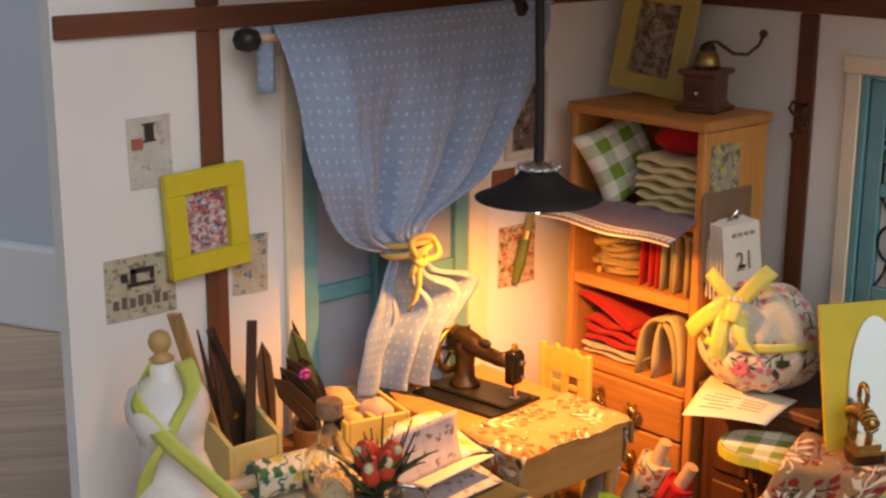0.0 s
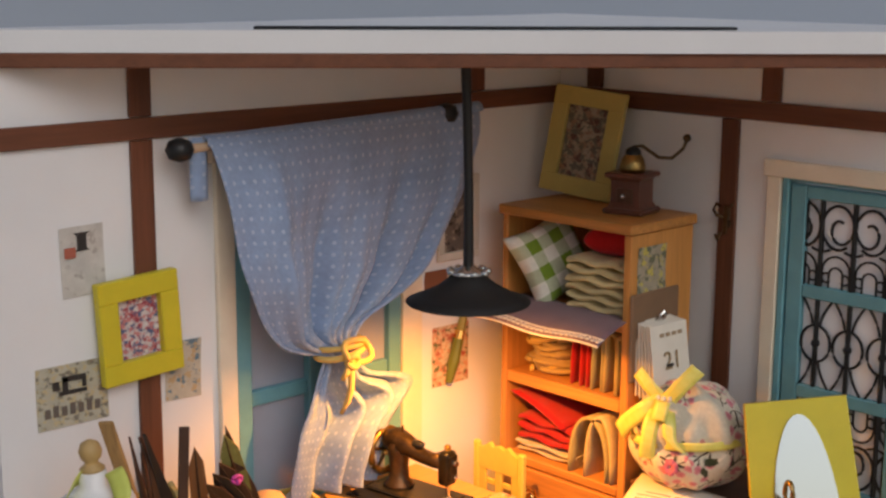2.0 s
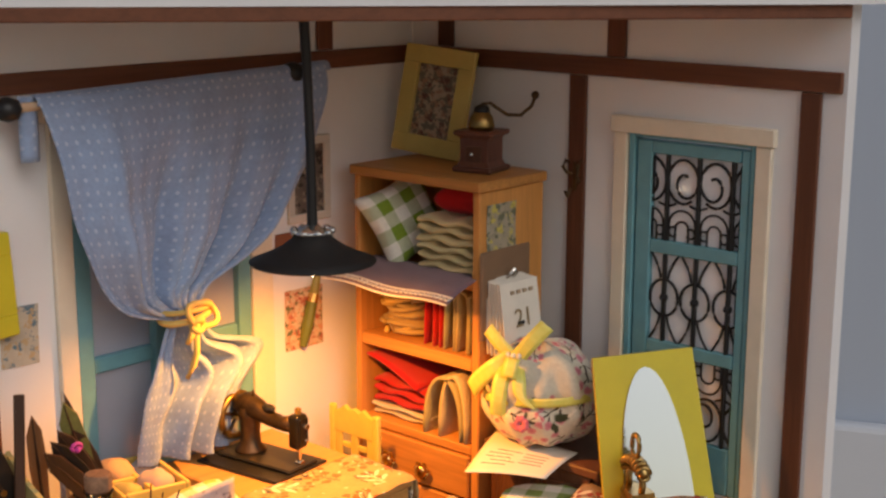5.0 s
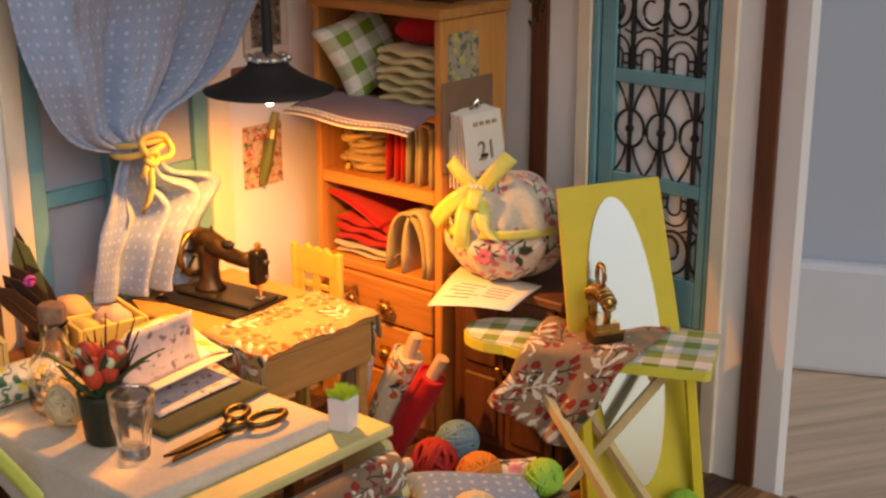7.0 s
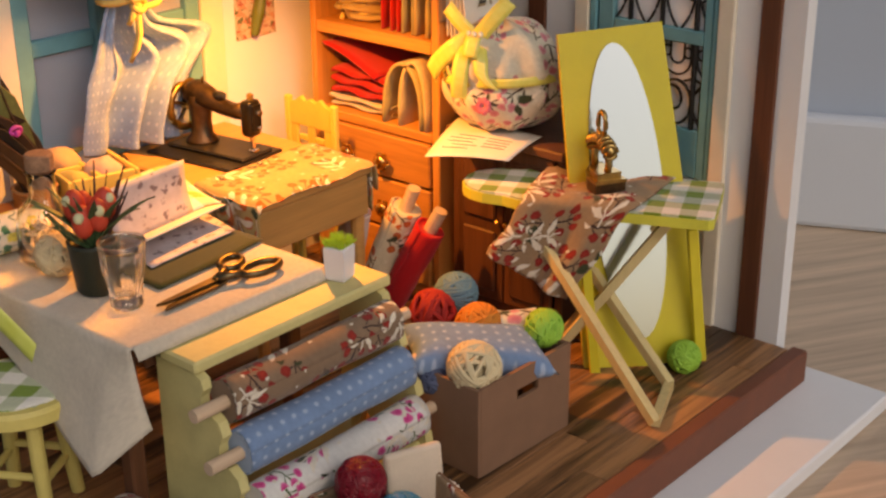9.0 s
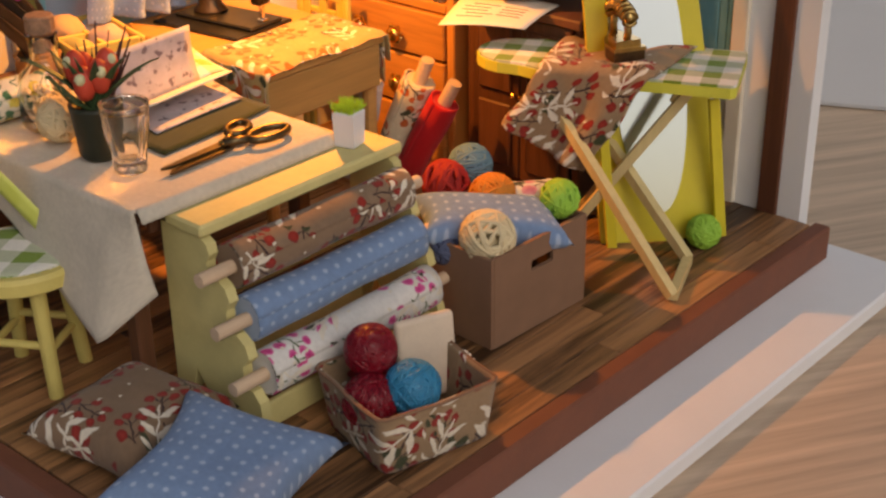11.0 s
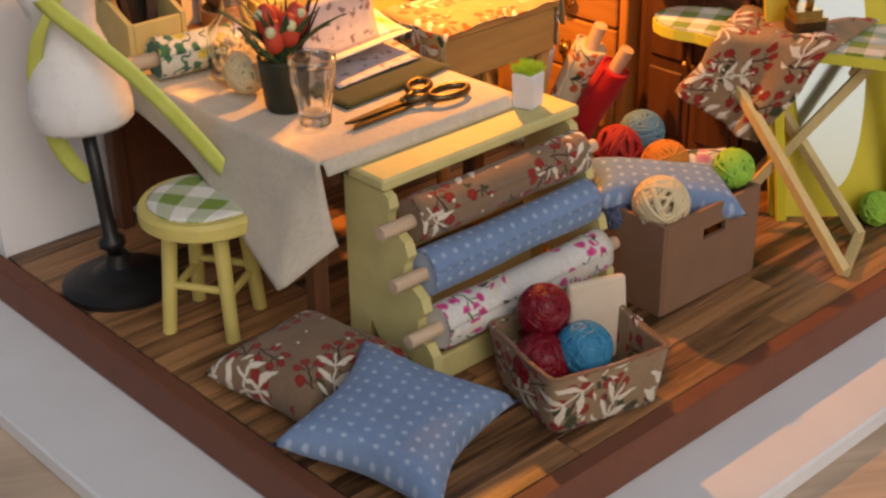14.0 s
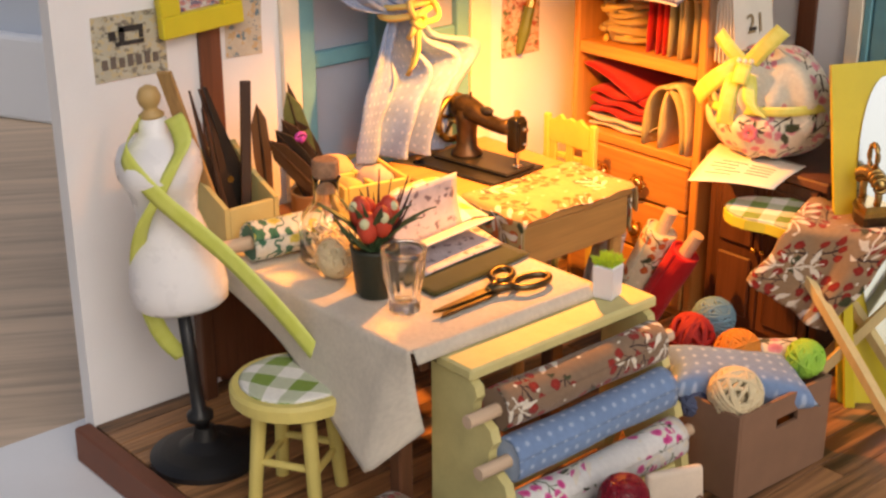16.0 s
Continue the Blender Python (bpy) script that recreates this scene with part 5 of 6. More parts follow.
def linen(u, v):
    """u along the table (0 by the wall), v across it from the hanging side (0)."""
    y = -22 - 66.8 * u
    drop_len = 4 + 21.5 * (u / 0.9) ** 1.15 if u < 0.9 else 25.5 - 9.0 * (u - 0.9) / 0.1
    s = v * 1.0
    if s < 0.3:
        k = (0.3 - s) / 0.3
        z = 43.6 - drop_len * k
        turn = 1 if u < 0.9 else (1 - u) / 0.1
        x = -159.4 - ((1.5 + 6.5 * u ** 2) * turn - 2.4 * (1 - turn)) * k - 0.9 * math.sin(7 * u + 2 * k) * k
        y -= 2.2 * k * ((u / 0.9) ** 2 if u < 0.9 else 1.0)
    else:
        q = (s - 0.3) / 0.7
        x = -159.3 + 51.0 * q
        z = 43.75 + 0.12 * math.sin(9 * u + 5 * q)
    return x, y, z


tc = thing("table_linen", "plain beige linen cloth hanging off the work table", "tablecloth")
bm = B()
sheet(bm, linen, 46, 60, 70, 80, 0.35)
part("cloth", bm, BEIGE, tc, smooth=True)
bm = B()
sheet(bm, lambda u, v: (-158.5 + 50 * u, -88.6 - 1.6 * v, 44.0 - 0.9 * v - 1.6 * v * v), 20, 5, 50, 3, 0.3)
part("front_hem", bm, BEIGE, tc, smooth=True)

# ---- rack of cloth rolls ----
rack = thing("cloth_rack", "pale yellow rack with three cloth rolls", "rack")
part("top", box(B(), -152.2, -99, -98.6, -88.0, 38.9, 41.4, 0.5), PALE, rack)
side = [(-86, 0), (-89.5, 0), (-92.5, 9.5), (-97.5, 2.2), (-99, 0), (-110.3, 0), (-111, 4), (-110.3, 8.4), (-108.6, 10.4), (-106.2, 10.6), (-106.4, 15), (-108.2, 17), (-107.4, 19.6), (-105, 21.2), (-102.6, 21.2), (-102.8, 25.4), (-104.0, 27.4), (-103.0, 30), (-100.6, 31.4), (-98.2, 31.2), (-98.4, 34), (-99.3, 35.6), (-98.8, 37.6), (-96.5, 38.8), (-86, 38.8)]
for x0 in (-151.6, -102.4):
    part("side_panel", prism(B(), side, -1.1, 1.1, tm(x0 + 1.3, 0, 0, 0, 0, 90)), PALE, rack)
part("stretcher", box(B(), -148.9, -101.5, -108.8, -107.2, 0.6, 6.4, 0.4), PALE, rack)
part("stretcher", box(B(), -148.9, -101.5, -88.5, -87, 18, 24, 0.4), PALE, rack)
part("back_board", box(B(), -148.9, -101.5, -88.4, -87.1, 2, 14, 0.3), PALE, rack)
RB = berry_print("brown_berry_print_roll", (0.25, 0.165, 0.105), 0.9)
roll("cloth_roll", "brown berry print cloth roll on the rack", (-148.6, -101.6, 33.0), (-102.8, -101.6, 33.0), 4.5, RB, 7.4, 5.0, "rack rolls")
roll("cloth_roll", "pale blue dotted cloth roll on the rack", (-148.6, -104.8, 23.2), (-102.8, -104.8, 23.2), 4.6, BLUE_DOT, 7.4, 5.0, "rack rolls")
roll("cloth_roll", "white rose print cloth roll on the rack", (-148.6, -108.6, 13.0), (-102.8, -108.6, 13.0), 4.5, PALE_FLORAL, 7.4, 5.0, "rack rolls")

# ---- stool ----
st = thing("stool", "pale yellow round stool with a gingham pad", "stool", -164.6, -57.2, 0, 31)
st.scale = (1.09, 1.09, 1.03)
part("seat", lathe(B(), [(11.4, 23.4), (12.2, 24.0), (12.3, 26.4), (11.7, 27.2)], (0, 0, 0), 36), YELLOW, st, smooth=False)
for k in range(4):
    a = math.pi / 4 + k * math.pi / 2
    part("leg", cyl(B(), (9.2 * math.cos(a), 9.2 * math.sin(a), 0), (7.0 * math.cos(a), 7.0 * math.sin(a), 23.6), 1.35, 1.5, 12), YELLOW, st)
for k, zz in enumerate((9.0, 10.5, 9.0, 10.5)):
    a, b = math.pi / 4 + k * math.pi / 2, math.pi / 4 + (k + 1) * math.pi / 2
    part("rung", cyl(B(), (8.0 * math.cos(a), 8.0 * math.sin(a), zz), (8.0 * math.cos(b), 8.0 * math.sin(b), zz), 0.8, 0.8, 8), YELLOW, st)
bm = B()
sheet(bm, lambda u, v: (10.4 * (2 * u - 1) * math.sqrt(max(0, 1 - (2 * v - 1) ** 2 / 2)), 10.4 * (2 * v - 1) * math.sqrt(max(0, 1 - (2 * u - 1) ** 2 / 2)), 28.2 - 0.7 * max(abs(2 * u - 1), abs(2 * v - 1)) ** 6), 24, 24, 19, 19, 0.7)
part("pad", bm, GREEN_CHECK, st, "green gingham seat pad", True)

# ---- dress form ----
form = thing("dress_form", "white dress form on a black stand with a lime ribbon", "dress form", -170.9, -30.2, 0, -38, ry=-4.2)
bm = lathe(B(), [(12.4, 0), (12.6, 1.4), (11.4, 2.0), (10, 2.6), (6, 3.6), (3.0, 5.2), (2.2, 8)], (0, 0, 0), 48)
bmesh.ops.transform(bm, matrix=tm(0, 0, 0, 0, 4.2, 0), verts=bm.verts)
part("foot", bm, BLACK, form, "black turned foot")
part("pole", lathe(B(), [(1.6, 6), (1.6, 9.2), (3.0, 10.0), (3.0, 11.4), (1.7, 12.4), (1.5, 20), (1.5, 40)], (0, 0, 0), 16), BLACK, form, smooth=True)
PORC = plain("white_porcelain", (0.76, 0.75, 0.75), 0.28, vary=0.04)
bm = B()
prof = [(r, 37.8 + (z - 35.6) * 0.905, o) for r, z, o in ((0.5, 35.6, 0), (8.8, 35.8, 0), (10.2, 37.2, 0), (10.6, 41, 0), (9.9, 47, 0.1), (7.9, 54, 0.2), (6.4, 59.5, 0), (7.2, 65, -0.3), (8.9, 69.5, -0.7), (8.9, 73, -0.7), (7.8, 76, -0.2), (4.6, 78, 0), (3.2, 79.2, 0), (2.9, 82, 0), (2.3, 82.6, 0))]
rs = []
for r, z, off in prof:
    rr = []
    for k in range(32):
        a = 2 * math.pi * k / 32
        bust = 1.0 + (0.28 * math.exp(-((z - 68) / 4.5) ** 2) * (math.exp(-((a - 4.35) / 0.45) ** 2) + math.exp(-((a - 5.07) / 0.45) ** 2)))
        flat = 0.8 if z < 77 else 1.0
        rr.append(bm.verts.new((r * math.cos(a) * bust, r * math.sin(a) * flat * bust + off, z)))
    rs.append(rr)
skin(bm, rs)
part("torso", bm, PORC, form, "glossy white torso", True)
part("neck_knob", lathe(B(), [(2.5, 82.6), (2.7, 83.2), (1.6, 84), (1.4, 84.6), (2.2, 85.6), (2.5, 87), (1.9, 88.6), (0.6, 89.3)], (0, 0, -2.4), 16), plain("tan_knob", (0.5, 0.33, 0.13), 0.5), form, "tan turned knob", True)
LIME = Nodes("lime_satin")
LIME.bump(LIME.noise(LIME.where(True), 1500), 0.00005)
LIME = LIME.done(LIME.mix(LIME.noise(LIME.where(True), 250), (0.5, 0.55, 0.06), (0.66, 0.7, 0.2)), 0.4, 0, 0.4)
rb = part("ribbon", ribbon([(-1.5, 3.6, 76.5), (-2.6, -1.0, 79.3), (-4.9, -4.0, 76.8), (-5.3, -7.0, 73.8), (-0.2, -9.8, 66.9), (6.7, -10.2, 59.0), (13.4, -11.5, 51.8), (20.6, -14.0, 43.0), (25.5, -16.0, 36.5), (30.0, -17.5, 29.5)], 4.2, 0, (0.45, -0.15, 0.88)), LIME, form, "lime green satin ribbon", True)
part("ribbon_end", ribbon([(1.5, 3.6, 76.5), (4.6, -2.0, 80.3), (6.6, -7.0, 76.2), (4.2, -9.5, 72.1), (0.4, -9.6, 66.0), (-3.6, -8.0, 60.1), (-6.6, -4.0, 52.7), (-7.9, 0.0, 45.2), (-7.4, 3.0, 34.5), (-5.4, 4.0, 27.8), (-2.3, 4.0, 23.7)], 4.2, 0, (0.88, -0.1, 0.42)), LIME, rb, "", True)

# ---- cushions on the floor ----
fl = berry_print("cushion_berry_print", (0.24, 0.155, 0.095), 0.95)
single("cushion", pillow(29, 28, 10.5, fl, 0.18), fl, "brown berry print cushion on the floor", "cushion", -167.2, -92.6, 0.6, 8, group="floor cushions", smooth=True)
c = single("cushion", pillow(34.0, 33.0, 10.0, BLUE_DOT, 0.26), BLUE_DOT, "pale blue dotted cushion propped on the floral one", "cushion", -166.8, -115.5, 1.6, 17, group="floor cushions", smooth=True)
c.matrix_world = pose(-0.1684, -0.1190, 0.0022, 9, -4, 22)

# ---- carton of yarn ----
def open_box(t, x0, x1, y0, y1, h, th, material, flare=0.0, slot=True):
    """Five boards of a carton; the short sides may have a hand hole."""
    part("bottom", box(B(), x0 + th, x1 - th, y0 + th, y1 - th, 0.2, 0.2 + th), material, t)
    for nm, b in (("side", (x0, x0 + th, y0, y1, 0.1, h)), ("side", (x1 - th, x1, y0, y1, 0.1, h)), ("side", (x0 + th, x1 - th, y1 - th, y1, 0.1, h))):
        part(nm, box(B(), *b, 0.15), material, t)
    mx = x0 + (x1 - x0) * 0.52
    if slot:
        bm = B()
        loops = []
        for yy in (y0, y0 + th):
            out = [bm.verts.new((x, yy, z)) for x, z in ((x0 + th, 0.1), (x1 - th, 0.1), (x1 - th, h), (x0 + th, h))]
            inn = [bm.verts.new((x, yy, z)) for x, z in ((mx - 3.6, h - 7), (mx + 3.6, h - 7), (mx + 3.6, h - 4.6), (mx - 3.6, h - 4.6))]
            loops.append((out, inn))
        for i in range(4):
            j = (i + 1) % 4
            for out, inn in loops:
                bm.faces.new((out[i], out[j], inn[j], inn[i]))
            for q in (0, 1):
                bm.faces.new((loops[0][q][i], loops[0][q][j], loops[1][q][j], loops[1][q][i]))
        part("side", bm, material, t, "side with a cut hand hole")
    else:
        part("side", box(B(), x0 + th, x1 - th, y0, y0 + th, 0.1, h, 0.1), material, t)


crate = thing("carton", "brown card box holding yarn balls and cloth", "box", -98, -121.5, 0, -2)
open_box(crate, 0, 31, 0, 24.5, 21, 0.9, KRAFT)


def yarn(label, c, r, material, strands=46, thick=0.5, core=0.93, group="yarn balls"):
    t = thing("yarn_ball", label, "yarn ball", *c, group=group)
    part("core", ball(B(), (0, 0, 0), r * core, 18), material, t, smooth=True)
    bm = B()
    for k in range(strands):
        n = Vector((random.gauss(0, 1), random.gauss(0, 1), random.gauss(0, 1))).normalized()
        a = n.orthogonal().normalized()
        b = n.cross(a)
        off = random.uniform(-0.35, 0.35) * r
        q = math.sqrt(r * r - off * off) * random.uniform(0.95, 1.02)
        tube(bm, [n * off + (a * math.cos(x) + b * math.sin(x)) * q for x in [2 * math.pi * j / 22 for j in range(22)]], thick, 5, True)
    tagged(part("winding", bm, material, t, "wound yarn strands", True), kind="stuff")
    return t


RED_YARN = plain("red_yarn", (0.32, 0.016, 0.012), 0.8)
WINE_YARN = plain("wine_yarn", (0.19, 0.003, 0.012), 0.28)
BLUE_YARN = plain("sky_blue_yarn", (0.03, 0.24, 0.44), 0.35)
TEAL_YARN = plain("grey_blue_yarn", (0.12, 0.22, 0.27), 0.6)
ORANGE_YARN = plain("orange_yarn", (0.62, 0.22, 0.03), 0.85)
LIME_YARN = plain("lime_yarn", (0.3, 0.55, 0.06), 0.6)
RAFFIA = plain("cream_raffia", (0.66, 0.55, 0.34), 0.75)
yarn("cream raffia yarn ball in the carton", (-92.5, -115.8, 22.6), 5.4, RAFFIA, 26, 0.6, 0.72)
yarn("red yarn ball in the carton", (-79.0, -92.5, 23.6), 4.9, RED_YARN, 20, 0.7, 0.85)
yarn("grey-blue yarn ball behind the carton", (-66, -88.5, 22.6), 5.0, TEAL_YARN, 50, 0.35)
yarn("orange yarn ball in the carton", (-76, -103.5, 22.4), 5.2, ORANGE_YARN, 60, 0.32)
yarn("lime green yarn ball in the carton", (-69.0, -116.5, 23.4), 4.2, LIME_YARN, 34, 0.34)
yarn("lime green yarn ball on the floor", (-27.5, -128.5, 3.9), 3.9, LIME_YARN, 34, 0.34, group="floor yarn")
yarn("navy and white yarn ball in the carton", (-95.3, -107, 18.5), 3.6, plain("navy_yarn", (0.08, 0.1, 0.18), 0.8), 22, 0.4)
bm = pillow(34, 17, 8, BLUE_DOT)
cu = single("folded_cloth", bm, BLUE_DOT, "pale blue dotted cloth bundle in the carton", "cloth", smooth=True)
cu.matrix_world = pose(-0.084, -0.1085, 0.0172, 6, 8, -38)
roll("cloth_roll", "cream floral cloth roll in the carton", (-73.5, -104, 21), (-66.5, -112.5, 21.8), 4.0, BAG_FLORAL, 0.3, 0.3, "carton rolls", 0.8)
t = thing("dowel_bundle", "bare wooden dowel sticking out of the carton", "dowel", -89, -97.5, 3, 0)
part("stick", cyl(B(), (0, 0, 0), (-1.5, 1.0, 21.5), 1.8, 1.8, 12), RAW, t)

# ---- small floral basket with yarn ----
bs = thing("fabric_basket", "small basket covered with brown berry print", "basket", -130.6, -127.8, 0, -15)
BF = BROWN_FLORAL
W, Dp, Hh = 13.0, 12.2, 12.4


def basket_wall(u, v):
    a = 2 * math.pi * u
    c, s = math.cos(a), math.sin(a)
    q = (abs(c) ** 16 + abs(s) ** 16) ** (-1 / 16)
    fl_ = 0.88 + 0.12 * v
    return c * q * W * fl_, s * q * Dp * fl_, 0.15 + Hh * v + 0.25 * math.sin(5 * a) * v


bm = B()
sheet(bm, basket_wall, 64, 12, 90, 13, 0.7)
bmesh.ops.remove_doubles(bm, verts=bm.verts, dist=0.01)
part("wall", bm, BF, bs, smooth=True)
part("bottom", box(B(), -W * 0.84, W * 0.84, -Dp * 0.84, Dp * 0.84, 0.05, 1.0), KRAFT, bs)
part("rim_cord", tube(B(), [basket_wall(k / 60, 1.0) for k in range(60)], 0.35, 6, True), KRAFT, bs, "", True)
for k in range(7):
    a = -0.25 + 0.09 * k
    part("loose_thread", tube(B(), [basket_wall((a / 6.283) % 1, 0.75 - 0.06 * k), (W + 1.3, -1.5 + 1.2 * k, Hh - 1 + 0.5 * math.sin(k)), basket_wall(((a + 0.12) / 6.283) % 1, 1.0)], 0.3, 5), PAPER, bs)
yarn("wine red yarn ball in the basket", (-133.4, -121.6, 16.4), 4.9, WINE_YARN, 70, 0.22, 0.985, group="basket yarn")
yarn("wine red yarn ball low in the basket", (-138.4, -126.2, 9.4), 5.2, WINE_YARN, 50, 0.25, 0.985, group="basket yarn")
yarn("sky blue yarn ball in the basket", (-132.2, -131.0, 11.4), 5.2, BLUE_YARN, 70, 0.22, 0.985, group="basket yarn")
bm = B()
box(bm, -6.2, 6.2, -1.0, 1.0, 0, 17, 0.95, None, 3)
single("card_board", bm, plain("cream_card", (0.66, 0.55, 0.43), 0.7), "cream card with round corners in the basket", "card", -121.8, -125.6, 2.2, -22, rx=-8)

# ---- ironing board, cloth and iron ----
BX, BY, BZ = -22.0, -132.0, 44.0
ib = thing("ironing_board", "folding ironing board with a green gingham cover", "ironing board", BX, BY, 0, 114.5)
LIMEWOOD = plain("lime_yellow_board", (0.62, 0.6, 0.07), 0.5)


def board_outline(L=62, w=12.7, n=9):
    pts = [(1.2, -w), (0, -w + 1.2), (0, w - 1.2), (1.2, w), (L - 20, w)]
    for k in range(n + 1):
        a = math.pi / 2 - math.pi * k / n
        pts.append((L - 12 + 12 * math.cos(a) ** 0.8 if math.cos(a) > 0 else L - 12, w * 0.72 * math.sin(a)))
    pts += [(L - 20, -w)]
    return pts


flip = Matrix(((1, 0, 0, 0), (0, 0, 1, 0), (0, 1, 0, 0), (0, 0, 0, 1)))
part("board", prism(B(), board_outline(), BZ - 3.2, BZ - 0.8, flip), LIMEWOOD, ib, "lime yellow board")
bm = B()
uv = bm.loops.layers.uv.new("UVMap")
prism(bm, board_outline(61.6, 12.5), BZ - 0.75, BZ - 0.2, flip)
for f in bm.faces:
    for lo in f.loops:
        lo[uv].uv = (lo.vert.co.x * MM, lo.vert.co.y * MM)
part("cover", bm, GREEN_CHECK, ib, "green gingham cover")
PINE = wood("pale_stick_wood", (0.62, 0.5, 0.24), 0.55, 2, 0.12)
inv = Matrix.Translation((BX, BY, 0)) @ Matrix.Rotation(radians(114.5), 4, "Z")
inv = inv.inverted()


def stick(bm, a, b, w=1.15):
    a, b = inv @ Vector(a), inv @ Vector(b)
    ax = b - a
    skin(bm, [ring(bm, a, ax, w * 1.35, 4, 1, math.pi / 4), ring(bm, b, ax, w * 1.35, 4, 1, math.pi / 4)])
    return bm


tops = [inv.inverted() @ Vector((46, s * 7.5, BZ - 3.4)) for s in (-1, 1)]
tops2 = [inv.inverted() @ Vector((10, s * 5.5, BZ - 3.4)) for s in (-1, 1)]
f1, f2 = (-55.5, -138.2, 1.4), (-38.0, -131, 1.4)
g1, g2 = (-46, -101, 1.2), (-33, -95.5, 1.2)
part("leg", stick(B(), f1, tops[1]), PINE, ib)
part("leg", stick(B(), f2, tops[0]), PINE, ib)
part("foot_bar", stick(B(), f1, f2), PINE, ib)
part("leg", stick(B(), g1, tops2[1]), PINE, ib)
part("leg", stick(B(), g2, tops2[0]), PINE, ib)
part("foot_bar", stick(B(), g1, g2), PINE, ib)
part("hinge_bar", stick(B(), tops2[1], tops2[0]), PINE, ib)

dc = thing("ironing_cloth", "brown berry print cloth draped over the ironing board", "cloth", BX, BY, 0, 114.5)


def drape(u, v):
    """v = 0 on the far side, v = 1 the hem that hangs in front."""
    s = v * 50 - 17
    top0, top1 = 43.5, 18.5
    if s < 12.6:
        f = (s + 17) / 29.6
        along = (42 + 1.5 * f) * (1 - u) + (9 + (top1 - 9) * f ** 0.7) * u + 0.8 * math.sin(3 * v + 4 * u)
        y, z = s, BZ + 0.6 + 0.45 * math.sin(u * 8 + v * 5) + 0.3 * math.sin(u * 17)
        z += 1.3 * math.exp(-((s - 10) / 3) ** 2) * abs(math.sin(u * 6))
        if s < -12.6:
            z -= (-12.6 - s) * 0.9
        return along, y, z
    k = (s - 12.6) / 20.4
    along = top0 * (1 - u) + top1 * u + k * (8.2 + 5.6 * u) + 0.5 * math.sin(9 * k)
    drop = k * (13.6 * (1 - u) + 23.5 * u + 1.5 * math.sin(math.pi * u))
    return along, 13.2 + (1.6 * math.sin(u * 8 + 1) + 0.6 * math.sin(u * 19)) * k + 1.5 * k, BZ + 0.7 - drop


bm = B()
sheet(bm, drape, 40, 60, 30, 50, 0.3)
part("drape", bm, BROWN_FLORAL, dc, smooth=True)

ir = thing("flat_iron", "antique brass flat iron standing on the cloth", "iron", -35.6, -107.6, BZ + 1.3, 62)
ir.scale = (0.92, 0.92, 0.96)
sole = [(-5.6, -4.2), (-5.6, 4.2), (0, 3.8), (4.2, 2.0), (6.4, 0), (4.2, -2.0), (0, -3.8)]
part("sole", prism(B(), sole, 0, 3.2, flip), BRONZE, ir)
part("rim", prism(B(), [(x * 1.05, y * 1.05) for x, y in sole], 2.6, 3.4, flip), BRASS, ir)
part("top_plate", prism(B(), [(x * 0.85, y * 0.8) for x, y in sole], 3.4, 5.0, flip), BRASS, ir)
for x in (-3.6, 3.2):
    part("handle_post", tube(B(), [(x, 0, 4.4), (x * 1.15, 0, 7), (x * 0.95, 0, 10.2)], 1.0, 10), BRASS, ir, "", True)
handle = part("handle", tube(B(), [(-5.6, 0, 10.0), (-2.0, 0, 11.6), (2.0, 0, 11.6), (5.4, 0, 9.8)], [1.1, 1.3, 1.3, 1.1], 12), BRASS, ir, "twisted brass handle", True)
for k in range(8):
    x = -4.6 + 1.3 * k
    zc = 11.8 - 0.075 * x * x
    part("coil", tube(B(), [(x + 0.35 * math.cos(a), 1.75 * math.cos(a), zc + 1.75 * math.sin(a)) for a in [2 * math.pi * j / 12 for j in range(12)]], 0.55, 6, True), BRASS, handle, "", True)
part("ring", tube(B(), [(2.0 * math.cos(a), 0.2, 16.2 + 3.0 * math.sin(a)) for a in [2 * math.pi * k / 20 for k in range(20)]], 0.7, 8, True), BRASS, ir, "", True)

# ---- things on the work table ----
TZ = 44.0
po = thing("potted_plant", "small succulent with red flowers in a dark pot", "plant", -146.8, -63, TZ + 0.1)
po.scale = (0.82, 0.82, 0.9)
POT = plain("dark_olive_pot", (0.024, 0.027, 0.016), 0.5)
part("pot", lathe(B(), [(4.4, 0), (5.2, 1), (6.3, 11.2), (6.5, 12.2), (5.6, 12.2), (5.3, 10.6), (0.4, 10.4)], (0, 0, 0), 24, False), POT, po, "dark olive pot", True)
part("pot_base", cyl(B(), (0, 0, 0.02), (0, 0, 0.8), 4.4, 4.6, 24), POT, po)
part("soil", cyl(B(), (0, 0, 9.5), (0, 0, 10.8), 5.2, 5.3, 20), plain("soil", (0.04, 0.028, 0.018), 0.95, bump=0.0004), po)
LEAF = plain("dark_green_leaf", (0.05, 0.09, 0.035), 0.45, vary=0.3, scale=500)


def blade(bm, c, a, length, lean, w, curl=0.6):
    def fn(u, v):
        s = v
        out = lean * s + curl * lean * s * s
        wid = w * (math.sin(math.pi * min(1, 0.25 + 0.75 * s)) ** 0.8) * (1 - s ** 5)
        x = out * math.cos(a) + (u - 0.5) * wid * -math.sin(a)
        y = out * math.sin(a) + (u - 0.5) * wid * math.cos(a)
        return c[0] + x, c[1] + y, c[2] + length * s - 0.25 * curl * length * s * s + abs(u - 0.5) * wid * 0.35
    return sheet(bm, fn, 4, 10, w, length, 0.35)


